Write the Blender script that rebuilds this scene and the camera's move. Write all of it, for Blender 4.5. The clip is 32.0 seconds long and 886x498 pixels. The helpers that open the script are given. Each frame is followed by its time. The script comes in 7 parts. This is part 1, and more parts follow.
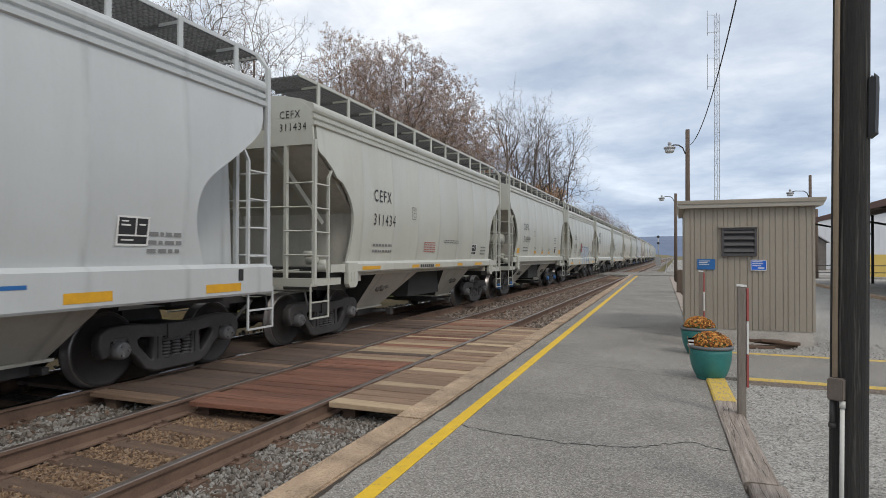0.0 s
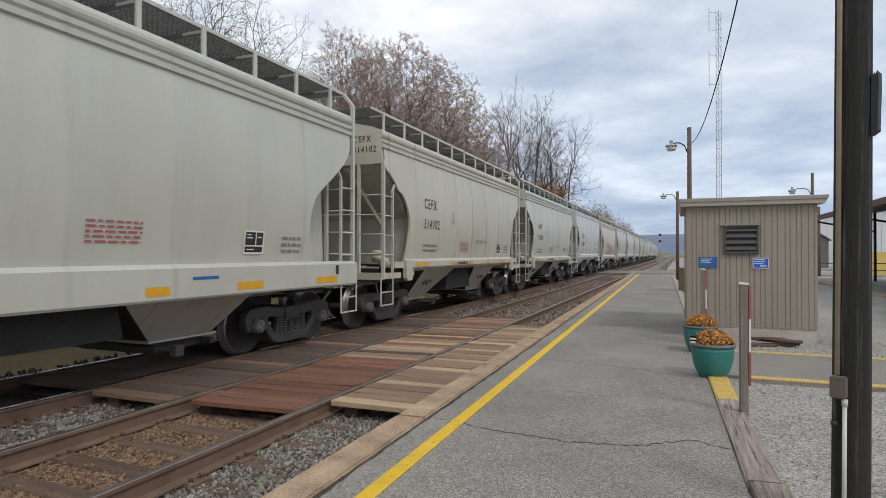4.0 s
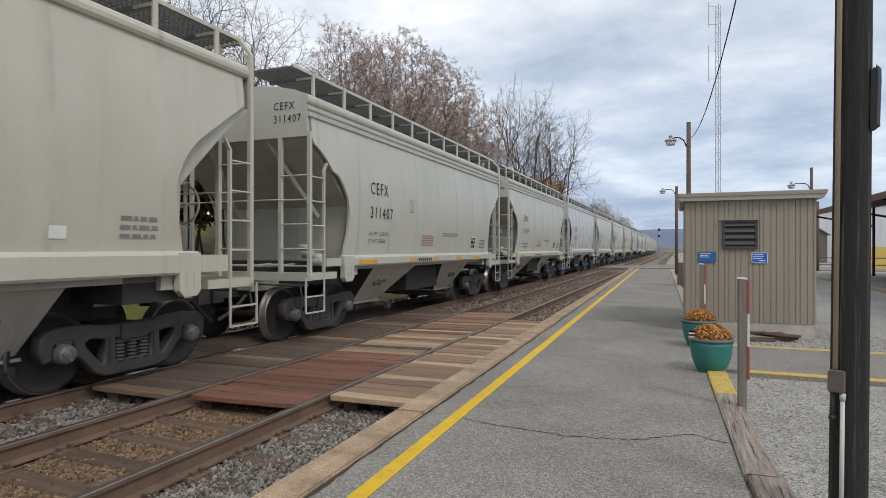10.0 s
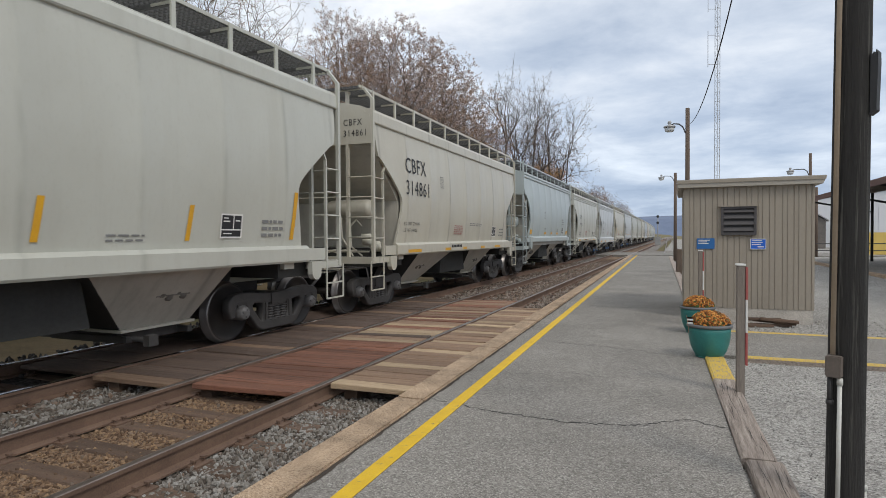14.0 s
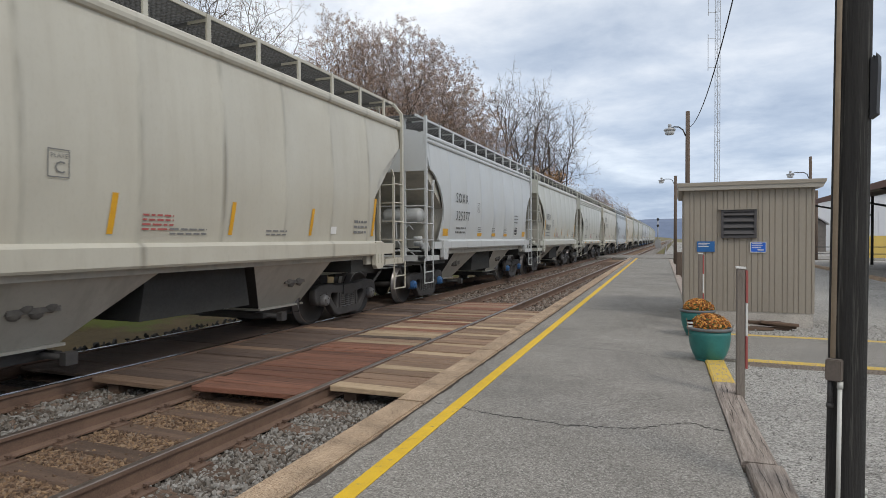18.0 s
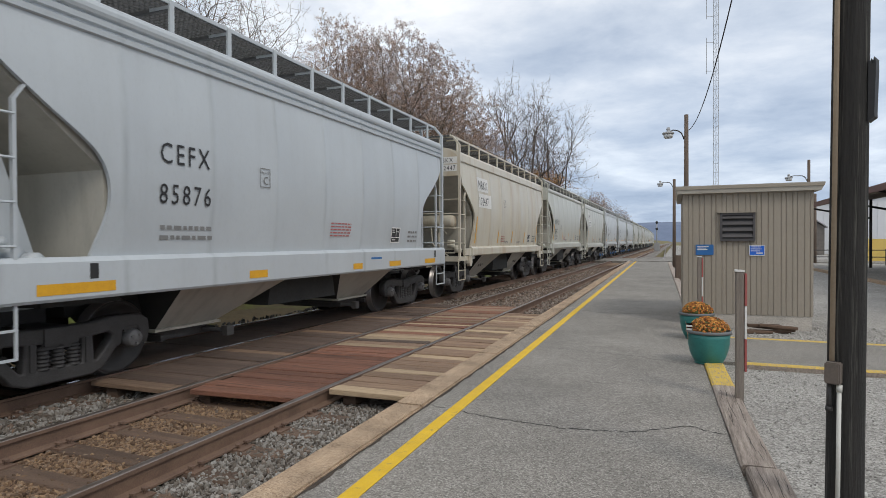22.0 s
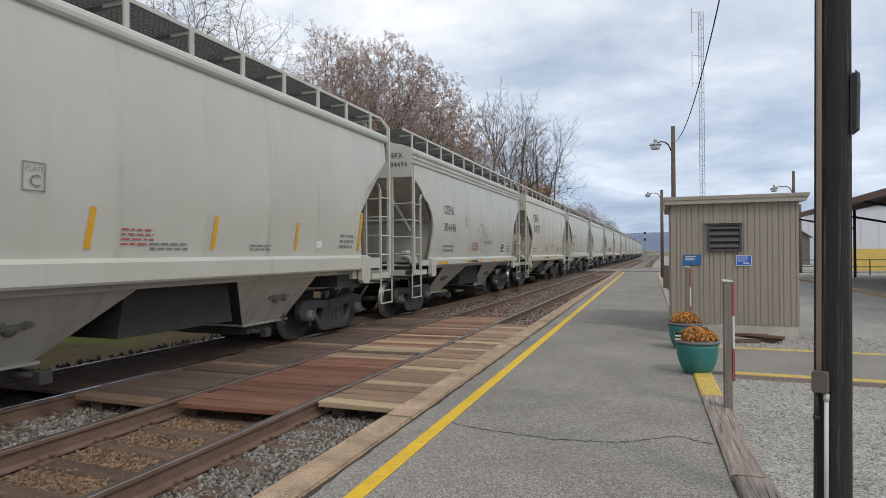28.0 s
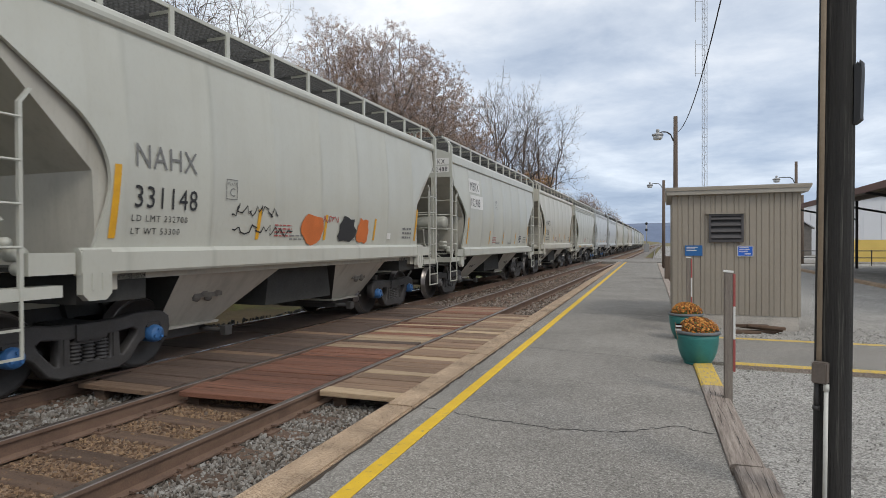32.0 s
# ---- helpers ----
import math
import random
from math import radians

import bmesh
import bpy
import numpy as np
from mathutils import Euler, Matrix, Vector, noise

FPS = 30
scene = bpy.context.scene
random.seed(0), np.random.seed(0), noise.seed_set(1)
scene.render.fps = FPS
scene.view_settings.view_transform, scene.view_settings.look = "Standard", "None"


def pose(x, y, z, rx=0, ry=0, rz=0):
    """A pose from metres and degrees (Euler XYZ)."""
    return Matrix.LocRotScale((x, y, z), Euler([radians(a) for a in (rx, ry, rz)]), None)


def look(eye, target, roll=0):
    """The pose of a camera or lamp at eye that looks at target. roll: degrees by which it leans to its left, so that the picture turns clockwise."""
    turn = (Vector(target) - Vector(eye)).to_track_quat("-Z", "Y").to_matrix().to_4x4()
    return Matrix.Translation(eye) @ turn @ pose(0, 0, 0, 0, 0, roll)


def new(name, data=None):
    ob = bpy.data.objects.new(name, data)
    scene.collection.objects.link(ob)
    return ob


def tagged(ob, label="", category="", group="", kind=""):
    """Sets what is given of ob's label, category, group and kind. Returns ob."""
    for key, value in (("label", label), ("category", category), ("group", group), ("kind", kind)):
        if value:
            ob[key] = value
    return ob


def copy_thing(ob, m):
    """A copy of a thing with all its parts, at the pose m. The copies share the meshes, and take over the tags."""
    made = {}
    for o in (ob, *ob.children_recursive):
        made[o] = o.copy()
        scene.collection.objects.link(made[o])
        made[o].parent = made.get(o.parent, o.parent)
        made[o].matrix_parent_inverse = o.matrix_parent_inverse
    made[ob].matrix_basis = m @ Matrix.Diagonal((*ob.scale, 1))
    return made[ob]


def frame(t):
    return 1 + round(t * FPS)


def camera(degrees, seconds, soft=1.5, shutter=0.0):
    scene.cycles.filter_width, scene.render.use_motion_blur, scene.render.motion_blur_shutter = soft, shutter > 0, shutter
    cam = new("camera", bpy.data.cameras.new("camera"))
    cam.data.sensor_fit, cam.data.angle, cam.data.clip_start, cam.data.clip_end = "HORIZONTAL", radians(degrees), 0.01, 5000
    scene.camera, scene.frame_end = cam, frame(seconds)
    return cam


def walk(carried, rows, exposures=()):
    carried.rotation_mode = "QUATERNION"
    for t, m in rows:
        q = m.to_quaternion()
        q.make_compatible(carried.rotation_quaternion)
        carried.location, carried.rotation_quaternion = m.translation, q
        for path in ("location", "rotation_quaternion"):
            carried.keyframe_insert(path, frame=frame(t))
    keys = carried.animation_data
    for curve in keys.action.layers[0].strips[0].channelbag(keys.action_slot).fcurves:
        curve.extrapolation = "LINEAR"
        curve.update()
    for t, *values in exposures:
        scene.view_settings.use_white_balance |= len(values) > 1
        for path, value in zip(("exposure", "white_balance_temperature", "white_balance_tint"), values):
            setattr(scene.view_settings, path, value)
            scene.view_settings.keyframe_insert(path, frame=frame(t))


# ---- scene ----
cam = camera(74.0, 32.0, soft=0.6, shutter=0.035)
EYE = (0.0, 0.0, 1.60)
# seconds and the three angles of the hand-held camera, which turns about one standing point
PATH = [
    (0.0, 90.614, -0.148, 21.664),
    (0.5, 90.47, -0.091, 21.645),
    (1.0, 90.364, -0.08, 21.656),
    (1.5, 90.353, -0.056, 21.677),
    (2.0, 90.416, -0.105, 21.752),
    (2.5, 90.452, -0.124, 21.813),
    (3.0, 90.473, -0.059, 21.826),
    (3.5, 90.51, -0.024, 21.832),
    (5.5, 90.146, -0.044, 21.744),
    (6.0, 90.055, -0.0, 21.706),
    (6.5, 89.995, 0.031, 21.7),
    (7.0, 90.025, 0.003, 21.721),
    (7.5, 90.037, 0.139, 21.683),
    (8.0, 90.047, 0.117, 21.688),
    (8.5, 90.098, 0.168, 21.681),
    (9.0, 90.122, 0.04, 21.74),
    (9.5, 90.04, 0.011, 21.794),
    (10.0, 89.976, -0.003, 21.735),
    (10.5, 89.862, 0.065, 21.519),
    (11.0, 89.77, -0.027, 21.513),
    (11.5, 89.763, 0.25, 21.481),
    (12.0, 89.656, 0.319, 21.438),
    (12.5, 89.38, 0.177, 21.496),
    (13.0, 89.137, 0.285, 21.521),
    (13.5, 88.94, 0.335, 21.544),
    (14.0, 88.813, 0.339, 21.621),
    (14.5, 88.803, 0.323, 21.655),
    (16.5, 88.783, 0.277, 21.632),
    (17.0, 88.786, 0.275, 21.624),
    (17.5, 88.862, 0.303, 21.629),
    (18.0, 89.048, 0.21, 21.63),
    (18.5, 89.231, 0.164, 21.606),
    (19.0, 89.3, 0.178, 21.615),
    (19.5, 89.278, 0.204, 21.57),
    (20.0, 89.282, 0.254, 21.522),
    (20.5, 89.302, 0.241, 21.515),
    (21.0, 89.307, 0.173, 21.525),
    (21.5, 89.302, 0.215, 21.541),
    (22.0, 89.368, 0.235, 21.539),
    (22.5, 89.42, 0.196, 21.475),
    (23.0, 89.546, 0.199, 21.461),
    (23.5, 89.661, 0.143, 21.369),
    (24.0, 89.854, 0.244, 21.058),
    (24.5, 89.92, 0.335, 20.821),
    (25.0, 90.057, 0.312, 20.758),
    (25.5, 90.111, 0.252, 20.75),
    (27.5, 90.331, 0.422, 20.464),
    (28.0, 90.419, 0.37, 20.52),
    (28.5, 90.508, 0.237, 20.522),
    (29.0, 90.559, 0.162, 20.588),
    (29.5, 90.093, 0.239, 20.509),
    (30.0, 89.735, 0.099, 20.48),
    (30.5, 89.794, 0.119, 20.512),
    (31.0, 89.784, 0.094, 20.574),
    (31.5, 89.573, 0.147, 20.64),
    (32.0, 89.45, 0.233, 20.643),
]
walk(cam, [(t, pose(*EYE, a, b, c)) for t, a, b, c in PATH])

# ---- the plan ----
# y runs along the train's track, x to the right of it, z = 0 at the rail heads
TRAIN_X = -7.25            # middle of the train's track
NEAR_X = -4.36            # middle of the empty track beside the platform
GAUGE = 1.505             # between the middles of the rail heads
CAR = 12.5                # length of a car from coupler to coupler
SPEED = 15.0
PHASE = 0.605
KERB = -2.155              # platform edge beside the camera
LEAN = -0.022             # the platform leaves the track's direction by this slope


def plat(x, y):
    """A place given along the platform's own direction."""
    return x + LEAN * y


def bend(y):
    """Sideways offset of the train's track far down the line."""
    return -0.5 * 1.7e-4 * max(0.0, y - 90.0) ** 2 if y > 90 else 0.0


# ---- sky and sun ----
world = bpy.data.worlds.new("overcast_sky")
scene.world = world
world.use_nodes = True
nt = world.node_tree
nt.nodes.clear()


def node(tree, kind, **values):
    n = tree.nodes.new(kind)
    for key, v in values.items():
        if key in n.inputs:
            n.inputs[key].default_value = v
    return n


def ramp(tree, stops):
    n = tree.nodes.new("ShaderNodeValToRGB")
    e = n.color_ramp.elements
    while len(e) < len(stops):
        e.new(0.5)
    for el, (p, c) in zip(e, stops):
        el.position = p
        el.color = (*c, 1) if len(c) == 3 else c
    return n


sky = nt.nodes.new("ShaderNodeTexSky")
sky.sky_type = "NISHITA"
sky.sun_disc = False
sky.sun_elevation = radians(38)
sky.sun_rotation = radians(100)
geo = nt.nodes.new("ShaderNodeTexCoord")
sep = nt.nodes.new("ShaderNodeSeparateXYZ")
nt.links.new(geo.outputs["Generated"], sep.inputs[0])


def wmath(op, a, b=None, c=None):
    n = nt.nodes.new("ShaderNodeMath")
    n.operation = op
    for i, v in enumerate((a, b, c)):
        if v is None:
            continue
        if isinstance(v, (int, float)):
            n.inputs[i].default_value = v
        else:
            nt.links.new(v, n.inputs[i])
    return n.outputs[0]


high = wmath("ADD", wmath("MAXIMUM", sep.outputs["Z"], 0.0), 0.16)
comb = nt.nodes.new("ShaderNodeCombineXYZ")
nt.links.new(wmath("DIVIDE", sep.outputs["X"], high), comb.inputs[0])
nt.links.new(wmath("DIVIDE", sep.outputs["Y"], high), comb.inputs[1])
comb.inputs[2].default_value = 3.7
n1 = node(nt, "ShaderNodeTexNoise", Scale=0.62, Detail=7.0, Roughness=0.50, Distortion=0.35)
n2 = node(nt, "ShaderNodeTexNoise", Scale=2.1, Detail=6.0, Roughness=0.60, Distortion=0.2)
nt.links.new(comb.outputs[0], n1.inputs["Vector"])
nt.links.new(comb.outputs[0], n2.inputs["Vector"])
cl = wmath("ADD", wmath("MULTIPLY", n1.outputs[0], 0.66), wmath("MULTIPLY", n2.outputs[0], 0.34))
clouds = ramp(nt, [(0.37, (0.45, 0.525, 0.645)), (0.46, (0.66, 0.72, 0.81)), (0.53, (0.87, 0.90, 0.945)), (0.61, (1.13, 1.13, 1.125))])
nt.links.new(cl, clouds.inputs[0])
mix = nt.nodes.new("ShaderNodeMix")
mix.data_type = "RGBA"
mix.inputs[0].default_value = 0.10
nt.links.new(clouds.outputs[0], mix.inputs[6])
skyamp = nt.nodes.new("ShaderNodeVectorMath")
skyamp.operation = "SCALE"
skyamp.inputs[3].default_value = 0.10
nt.links.new(sky.outputs[0], skyamp.inputs[0])
nt.links.new(skyamp.outputs[0], mix.inputs[7])
bg = nt.nodes.new("ShaderNodeBackground")
bg.inputs[1].default_value = 1.12
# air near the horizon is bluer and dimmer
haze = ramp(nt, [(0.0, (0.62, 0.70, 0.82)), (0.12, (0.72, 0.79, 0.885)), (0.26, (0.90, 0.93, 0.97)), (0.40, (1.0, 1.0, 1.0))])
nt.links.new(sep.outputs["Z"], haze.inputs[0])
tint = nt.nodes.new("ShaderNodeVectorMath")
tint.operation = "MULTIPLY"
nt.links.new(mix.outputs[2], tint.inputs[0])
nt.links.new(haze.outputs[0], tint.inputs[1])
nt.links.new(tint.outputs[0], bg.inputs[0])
wout = nt.nodes.new("ShaderNodeOutputWorld")
nt.links.new(bg.outputs[0], wout.inputs[0])

sun = new("sun", bpy.data.lights.new("sun", "SUN"))
sun.data.energy = 1.1
sun.data.angle = radians(14)
sun.data.color = (1.0, 0.94, 0.84)
sun.matrix_world = look((30, -10, 40), (0, 12, 0))
scene.view_settings.exposure = 0.0


# ---- materials ----
def material(name, base, rough=0.7, metal=0.0, dark=None, scale=6.0, spread=0.5, fine=60.0, bump=0.0, bump_scale=40.0, stretch=(1, 1, 1), vary=0.0, spots=None, local=True):
    """A surface with two scales of variation between base and dark, and fine relief."""
    m = bpy.data.materials.new(name)
    m.use_nodes = True
    t = m.node_tree
    b = t.nodes["Principled BSDF"]
    b.inputs["Roughness"].default_value = rough
    b.inputs["Metallic"].default_value = metal
    dark = dark or tuple(v * 0.72 for v in base)
    tc = t.nodes.new("ShaderNodeTexCoord")
    mp = t.nodes.new("ShaderNodeMapping")
    mp.inputs["Scale"].default_value = stretch
    t.links.new(tc.outputs["Object"], mp.inputs[0])
    a = node(t, "ShaderNodeTexNoise", Scale=scale, Detail=5.0, Roughness=0.6)
    c = node(t, "ShaderNodeTexNoise", Scale=fine, Detail=3.0, Roughness=0.7)
    for n in (a, c):
        t.links.new(mp.outputs[0], n.inputs["Vector"])
    add = t.nodes.new("ShaderNodeMath")
    add.operation = "MULTIPLY_ADD"
    add.inputs[1].default_value = 0.45
    t.links.new(c.outputs[0], add.inputs[0])
    half = t.nodes.new("ShaderNodeMath")
    half.operation = "MULTIPLY"
    half.inputs[1].default_value = 0.6
    t.links.new(a.outputs[0], half.inputs[0])
    t.links.new(half.outputs[0], add.inputs[2])
    r = ramp(t, [(0.5 - 0.28 * spread - 0.02, dark), (0.5 + 0.28 * spread + 0.06, base)])
    t.links.new(add.outputs[0], r.inputs[0])
    col = r.outputs[0]
    if spots:
        colour, sc, lo, hi = spots
        s = node(t, "ShaderNodeTexNoise", Scale=sc, Detail=6.0, Roughness=0.65)
        t.links.new(mp.outputs[0], s.inputs["Vector"])
        sr = ramp(t, [(lo, (0, 0, 0)), (hi, (1, 1, 1))])
        t.links.new(s.outputs[0], sr.inputs[0])
        mx = t.nodes.new("ShaderNodeMix")
        mx.data_type = "RGBA"
        t.links.new(sr.outputs[0], mx.inputs[0])
        t.links.new(col, mx.inputs[6])
        mx.inputs[7].default_value = (*colour, 1)
        col = mx.outputs[2]
    if vary:
        oi = t.nodes.new("ShaderNodeObjectInfo")
        hs = t.nodes.new("ShaderNodeHueSaturation")
        vm = t.nodes.new("ShaderNodeMapRange")
        vm.inputs[3].default_value = 1.0 - vary
        vm.inputs[4].default_value = 1.0 + vary
        t.links.new(oi.outputs["Random"], vm.inputs[0])
        t.links.new(vm.outputs[0], hs.inputs["Value"])
        t.links.new(col, hs.inputs["Color"])
        col = hs.outputs[0]
    t.links.new(col, b.inputs["Base Color"])
    if bump:
        bn = node(t, "ShaderNodeTexNoise", Scale=bump_scale, Detail=4.0, Roughness=0.7)
        t.links.new(mp.outputs[0], bn.inputs["Vector"])
        bp = t.nodes.new("ShaderNodeBump")
        bp.inputs["Strength"].default_value = bump
        bp.inputs["Distance"].default_value = 0.02
        t.links.new(bn.outputs[0], bp.inputs["Height"])
        t.links.new(bp.outputs[0], b.inputs["Normal"])
    return m


def aggregate(name, stops, scale, rough=0.95, bump=0.8, patch=(0.7, 0.85, 1.12), fine=2.3):
    """Stony surface: a colour for each grain at two grain sizes, and broad stains."""
    m = bpy.data.materials.new(name)
    m.use_nodes = True
    t = m.node_tree
    b = t.nodes["Principled BSDF"]
    b.inputs["Roughness"].default_value = rough
    tc = t.nodes.new("ShaderNodeTexCoord")
    warp = node(t, "ShaderNodeTexNoise", Scale=scale * 0.6, Detail=2.0)
    t.links.new(tc.outputs["Object"], warp.inputs["Vector"])
    shift = t.nodes.new("ShaderNodeVectorMath")
    shift.operation = "MULTIPLY_ADD"
    shift.inputs[1].default_value = (0.6 / scale,) * 3
    t.links.new(warp.outputs["Color"], shift.inputs[0])
    t.links.new(tc.outputs["Object"], shift.inputs[2])
    cells = []
    for k in (1.0, fine):
        v = node(t, "ShaderNodeTexVoronoi", Scale=scale * k)
        t.links.new(shift.outputs[0], v.inputs["Vector"])
        sp = t.nodes.new("ShaderNodeSeparateColor")
        t.links.new(v.outputs["Color"], sp.inputs[0])
        cells.append((v, sp.outputs[0]))
    mx = t.nodes.new("ShaderNodeMath")
    mx.operation = "MULTIPLY_ADD"
    mx.inputs[1].default_value = 0.4
    t.links.new(cells[1][1], mx.inputs[0])
    h = t.nodes.new("ShaderNodeMath")
    h.operation = "MULTIPLY"
    h.inputs[1].default_value = 0.6
    t.links.new(cells[0][1], h.inputs[0])
    t.links.new(h.outputs[0], mx.inputs[2])
    r = ramp(t, stops)
    t.links.new(mx.outputs[0], r.inputs[0])
    big = node(t, "ShaderNodeTexNoise", Scale=patch[0], Detail=6.0, Roughness=0.6)
    t.links.new(tc.outputs["Object"], big.inputs["Vector"])
    mr = t.nodes.new("ShaderNodeMapRange")
    mr.inputs[1].default_value = 0.3
    mr.inputs[2].default_value = 0.7
    mr.inputs[3].default_value = patch[1]
    mr.inputs[4].default_value = patch[2]
    t.links.new(big.outputs[0], mr.inputs[0])
    hs = t.nodes.new("ShaderNodeHueSaturation")
    t.links.new(mr.outputs[0], hs.inputs["Value"])
    t.links.new(r.outputs[0], hs.inputs["Color"])
    t.links.new(hs.outputs[0], b.inputs["Base Color"])
    bp = t.nodes.new("ShaderNodeBump")
    bp.inputs["Strength"].default_value = bump
    bp.inputs["Distance"].default_value = 0.4 / scale
    t.links.new(cells[0][0].outputs["Distance"], bp.inputs["Height"])
    bp.invert = True
    t.links.new(bp.outputs[0], b.inputs["Normal"])
    return m


ASPHALT = aggregate("asphalt", [(0.12, (0.10, 0.092, 0.082)), (0.4, (0.205, 0.19, 0.168)), (0.7, (0.275, 0.257, 0.23)), (0.94, (0.46, 0.435, 0.395))], 95.0, bump=0.5, patch=(0.7, 0.80, 1.14), fine=2.2)
CONCRETE = aggregate("concrete", [(0.1, (0.17, 0.11, 0.068)), (0.45, (0.40, 0.285, 0.185)), (0.75, (0.49, 0.365, 0.25)), (0.95, (0.56, 0.445, 0.33))], 130.0, bump=0.4, patch=(2.6, 0.60, 1.2))
FOOTING = aggregate("footing_concrete", [(0.1, (0.36, 0.325, 0.285)), (0.5, (0.47, 0.43, 0.38)), (0.95, (0.54, 0.50, 0.45))], 70.0, bump=0.15, patch=(2.2, 0.78, 1.12))
BALLAST = aggregate("ballast", [(0.15, (0.07, 0.06, 0.055)), (0.5, (0.20, 0.178, 0.155)), (0.9, (0.38, 0.35, 0.32))], 22.0, bump=1.0)
RUSTY_BALLAST = aggregate("rusty_ballast", [(0.15, (0.07, 0.045, 0.028)), (0.5, (0.19, 0.12, 0.075)), (0.9, (0.33, 0.225, 0.14))], 26.0, bump=1.0)
# ballast colour blackened to carry the train's shade
SHADE_BALLAST = aggregate("oily_ballast", [(0.15, (0.012, 0.011, 0.010)), (0.5, (0.04, 0.036, 0.032)), (0.9, (0.10, 0.092, 0.085))], 20.0, bump=1.0)
GRAVEL = aggregate("gravel", [(0.1, (0.11, 0.102, 0.092)), (0.45, (0.285, 0.272, 0.248)), (0.9, (0.50, 0.48, 0.445))], 60.0, bump=0.55, patch=(0.6, 0.78, 1.12))
GROUND = material("ground", (0.20, 0.19, 0.14), 0.95, dark=(0.10, 0.10, 0.06), scale=0.3, fine=12.0, bump=0.6, bump_scale=9.0)
GRASS = material("leafy_grass", (0.21, 0.145, 0.07), 0.95, dark=(0.085, 0.068, 0.032), scale=0.9, fine=14.0, bump=1.0, bump_scale=16.0, spots=((0.14, 0.165, 0.035), 0.35, 0.50, 0.60))
YELLOW = material("yellow_paint", (0.78, 0.50, 0.018), 0.7, dark=(0.62, 0.385, 0.02), scale=5.0, fine=140.0, spread=0.4, spots=((0.16, 0.15, 0.12), 16.0, 0.60, 0.72), bump=0.3, bump_scale=160.0)
RAIL_SIDE = material("rusty_rail", (0.20, 0.125, 0.085), 0.85, dark=(0.095, 0.058, 0.042), scale=3.0, fine=80.0)
RAIL_TOP = material("rail_head", (0.30, 0.27, 0.25), 0.38, metal=0.8, dark=(0.20, 0.15, 0.12), scale=3.0, fine=60.0)
TIE = material("tie_wood", (0.17, 0.11, 0.075), 0.95, dark=(0.06, 0.04, 0.03), scale=3.0, fine=60.0, stretch=(0.3, 3, 3), bump=0.6, vary=0.2)
RED_PLANK = material("stained_plank", (0.35, 0.155, 0.095), 0.85, dark=(0.10, 0.048, 0.033), scale=3.0, fine=34.0, spread=0.75, stretch=(0.35, 7, 4), bump=0.9, bump_scale=26.0, vary=0.32, spots=((0.06, 0.036, 0.028), 2.2, 0.56, 0.70))
PALE_PLANK = material("pale_plank", (0.55, 0.415, 0.27), 0.85, dark=(0.29, 0.205, 0.13), scale=3.0, fine=34.0, spread=0.8, stretch=(0.4, 7, 4), bump=0.7, bump_scale=26.0, vary=0.2, spots=((0.16, 0.11, 0.07), 4.0, 0.60, 0.70))
BROWN_PLANK = material("brown_plank", (0.42, 0.28, 0.185), 0.85, dark=(0.15, 0.092, 0.06), scale=3.0, fine=34.0, spread=0.8, stretch=(0.4, 7, 4), bump=0.9, bump_scale=26.0, vary=0.25)
DARK_PLANK = material("oily_plank", (0.20, 0.135, 0.10), 0.75, dark=(0.065, 0.045, 0.036), scale=3.0, fine=34.0, spread=0.75, stretch=(0.35, 7, 4), bump=0.9, bump_scale=26.0, vary=0.25)
GREY_TIMBER = material("weathered_timber", (0.56, 0.48, 0.415), 0.9, dark=(0.13, 0.095, 0.075), scale=5.0, fine=26.0, spread=0.6, stretch=(7, 0.4, 7), bump=1.0, bump_scale=18.0)
STEEL = material("dark_steel", (0.07, 0.066, 0.064), 0.62, dark=(0.024, 0.022, 0.021), scale=5.0, fine=60.0, spread=0.8, bump=0.2)
WHEEL = material("worn_wheel", (0.036, 0.031, 0.028), 0.6, metal=0.0, dark=(0.015, 0.013, 0.012), scale=4.0, fine=50.0)
RAIL_BRIGHT = material("polished_rail_head", (0.74, 0.74, 0.74), 0.16, metal=1.0, dark=(0.55, 0.55, 0.55), scale=5.0)
TREAD = material("bright_tread", (0.26, 0.24, 0.23), 0.35, metal=0.7, scale=4.0)
CAP_BLUE = material("blue_bearing_cap", (0.05, 0.17, 0.42), 0.5, dark=(0.03, 0.09, 0.2), scale=14.0, fine=60.0)
CAP_GREY = material("grey_bearing_cap", (0.17, 0.165, 0.165), 0.5, dark=(0.09, 0.09, 0.09), scale=14.0, fine=60.0)
BLACK = material("black_paint", (0.025, 0.025, 0.027), 0.6, scale=5.0)
WHITE = material("white_paint", (0.78, 0.77, 0.74), 0.6, dark=(0.62, 0.61, 0.58), scale=4.0)
RED = material("red_paint", (0.42, 0.10, 0.09), 0.7, scale=8.0)
ORANGE = material("reflector_yellow", (0.72, 0.38, 0.015), 0.45, dark=(0.58, 0.29, 0.02), scale=8.0)
SIDING = material("taupe_siding", (0.325, 0.285, 0.23), 0.6, dark=(0.265, 0.23, 0.186), scale=1.0, fine=30.0, stretch=(1, 1, 0.4))
ROOF_TRIM = material("tan_trim", (0.37, 0.34, 0.29), 0.5, dark=(0.30, 0.275, 0.235), scale=2.0, fine=40.0)
TEAL = material("teal_glaze", (0.035, 0.21, 0.195), 0.42, dark=(0.025, 0.145, 0.135), scale=5.0, fine=50.0)
RIM_GREY = material("grey_rim", (0.14, 0.15, 0.155), 0.6, scale=6.0)
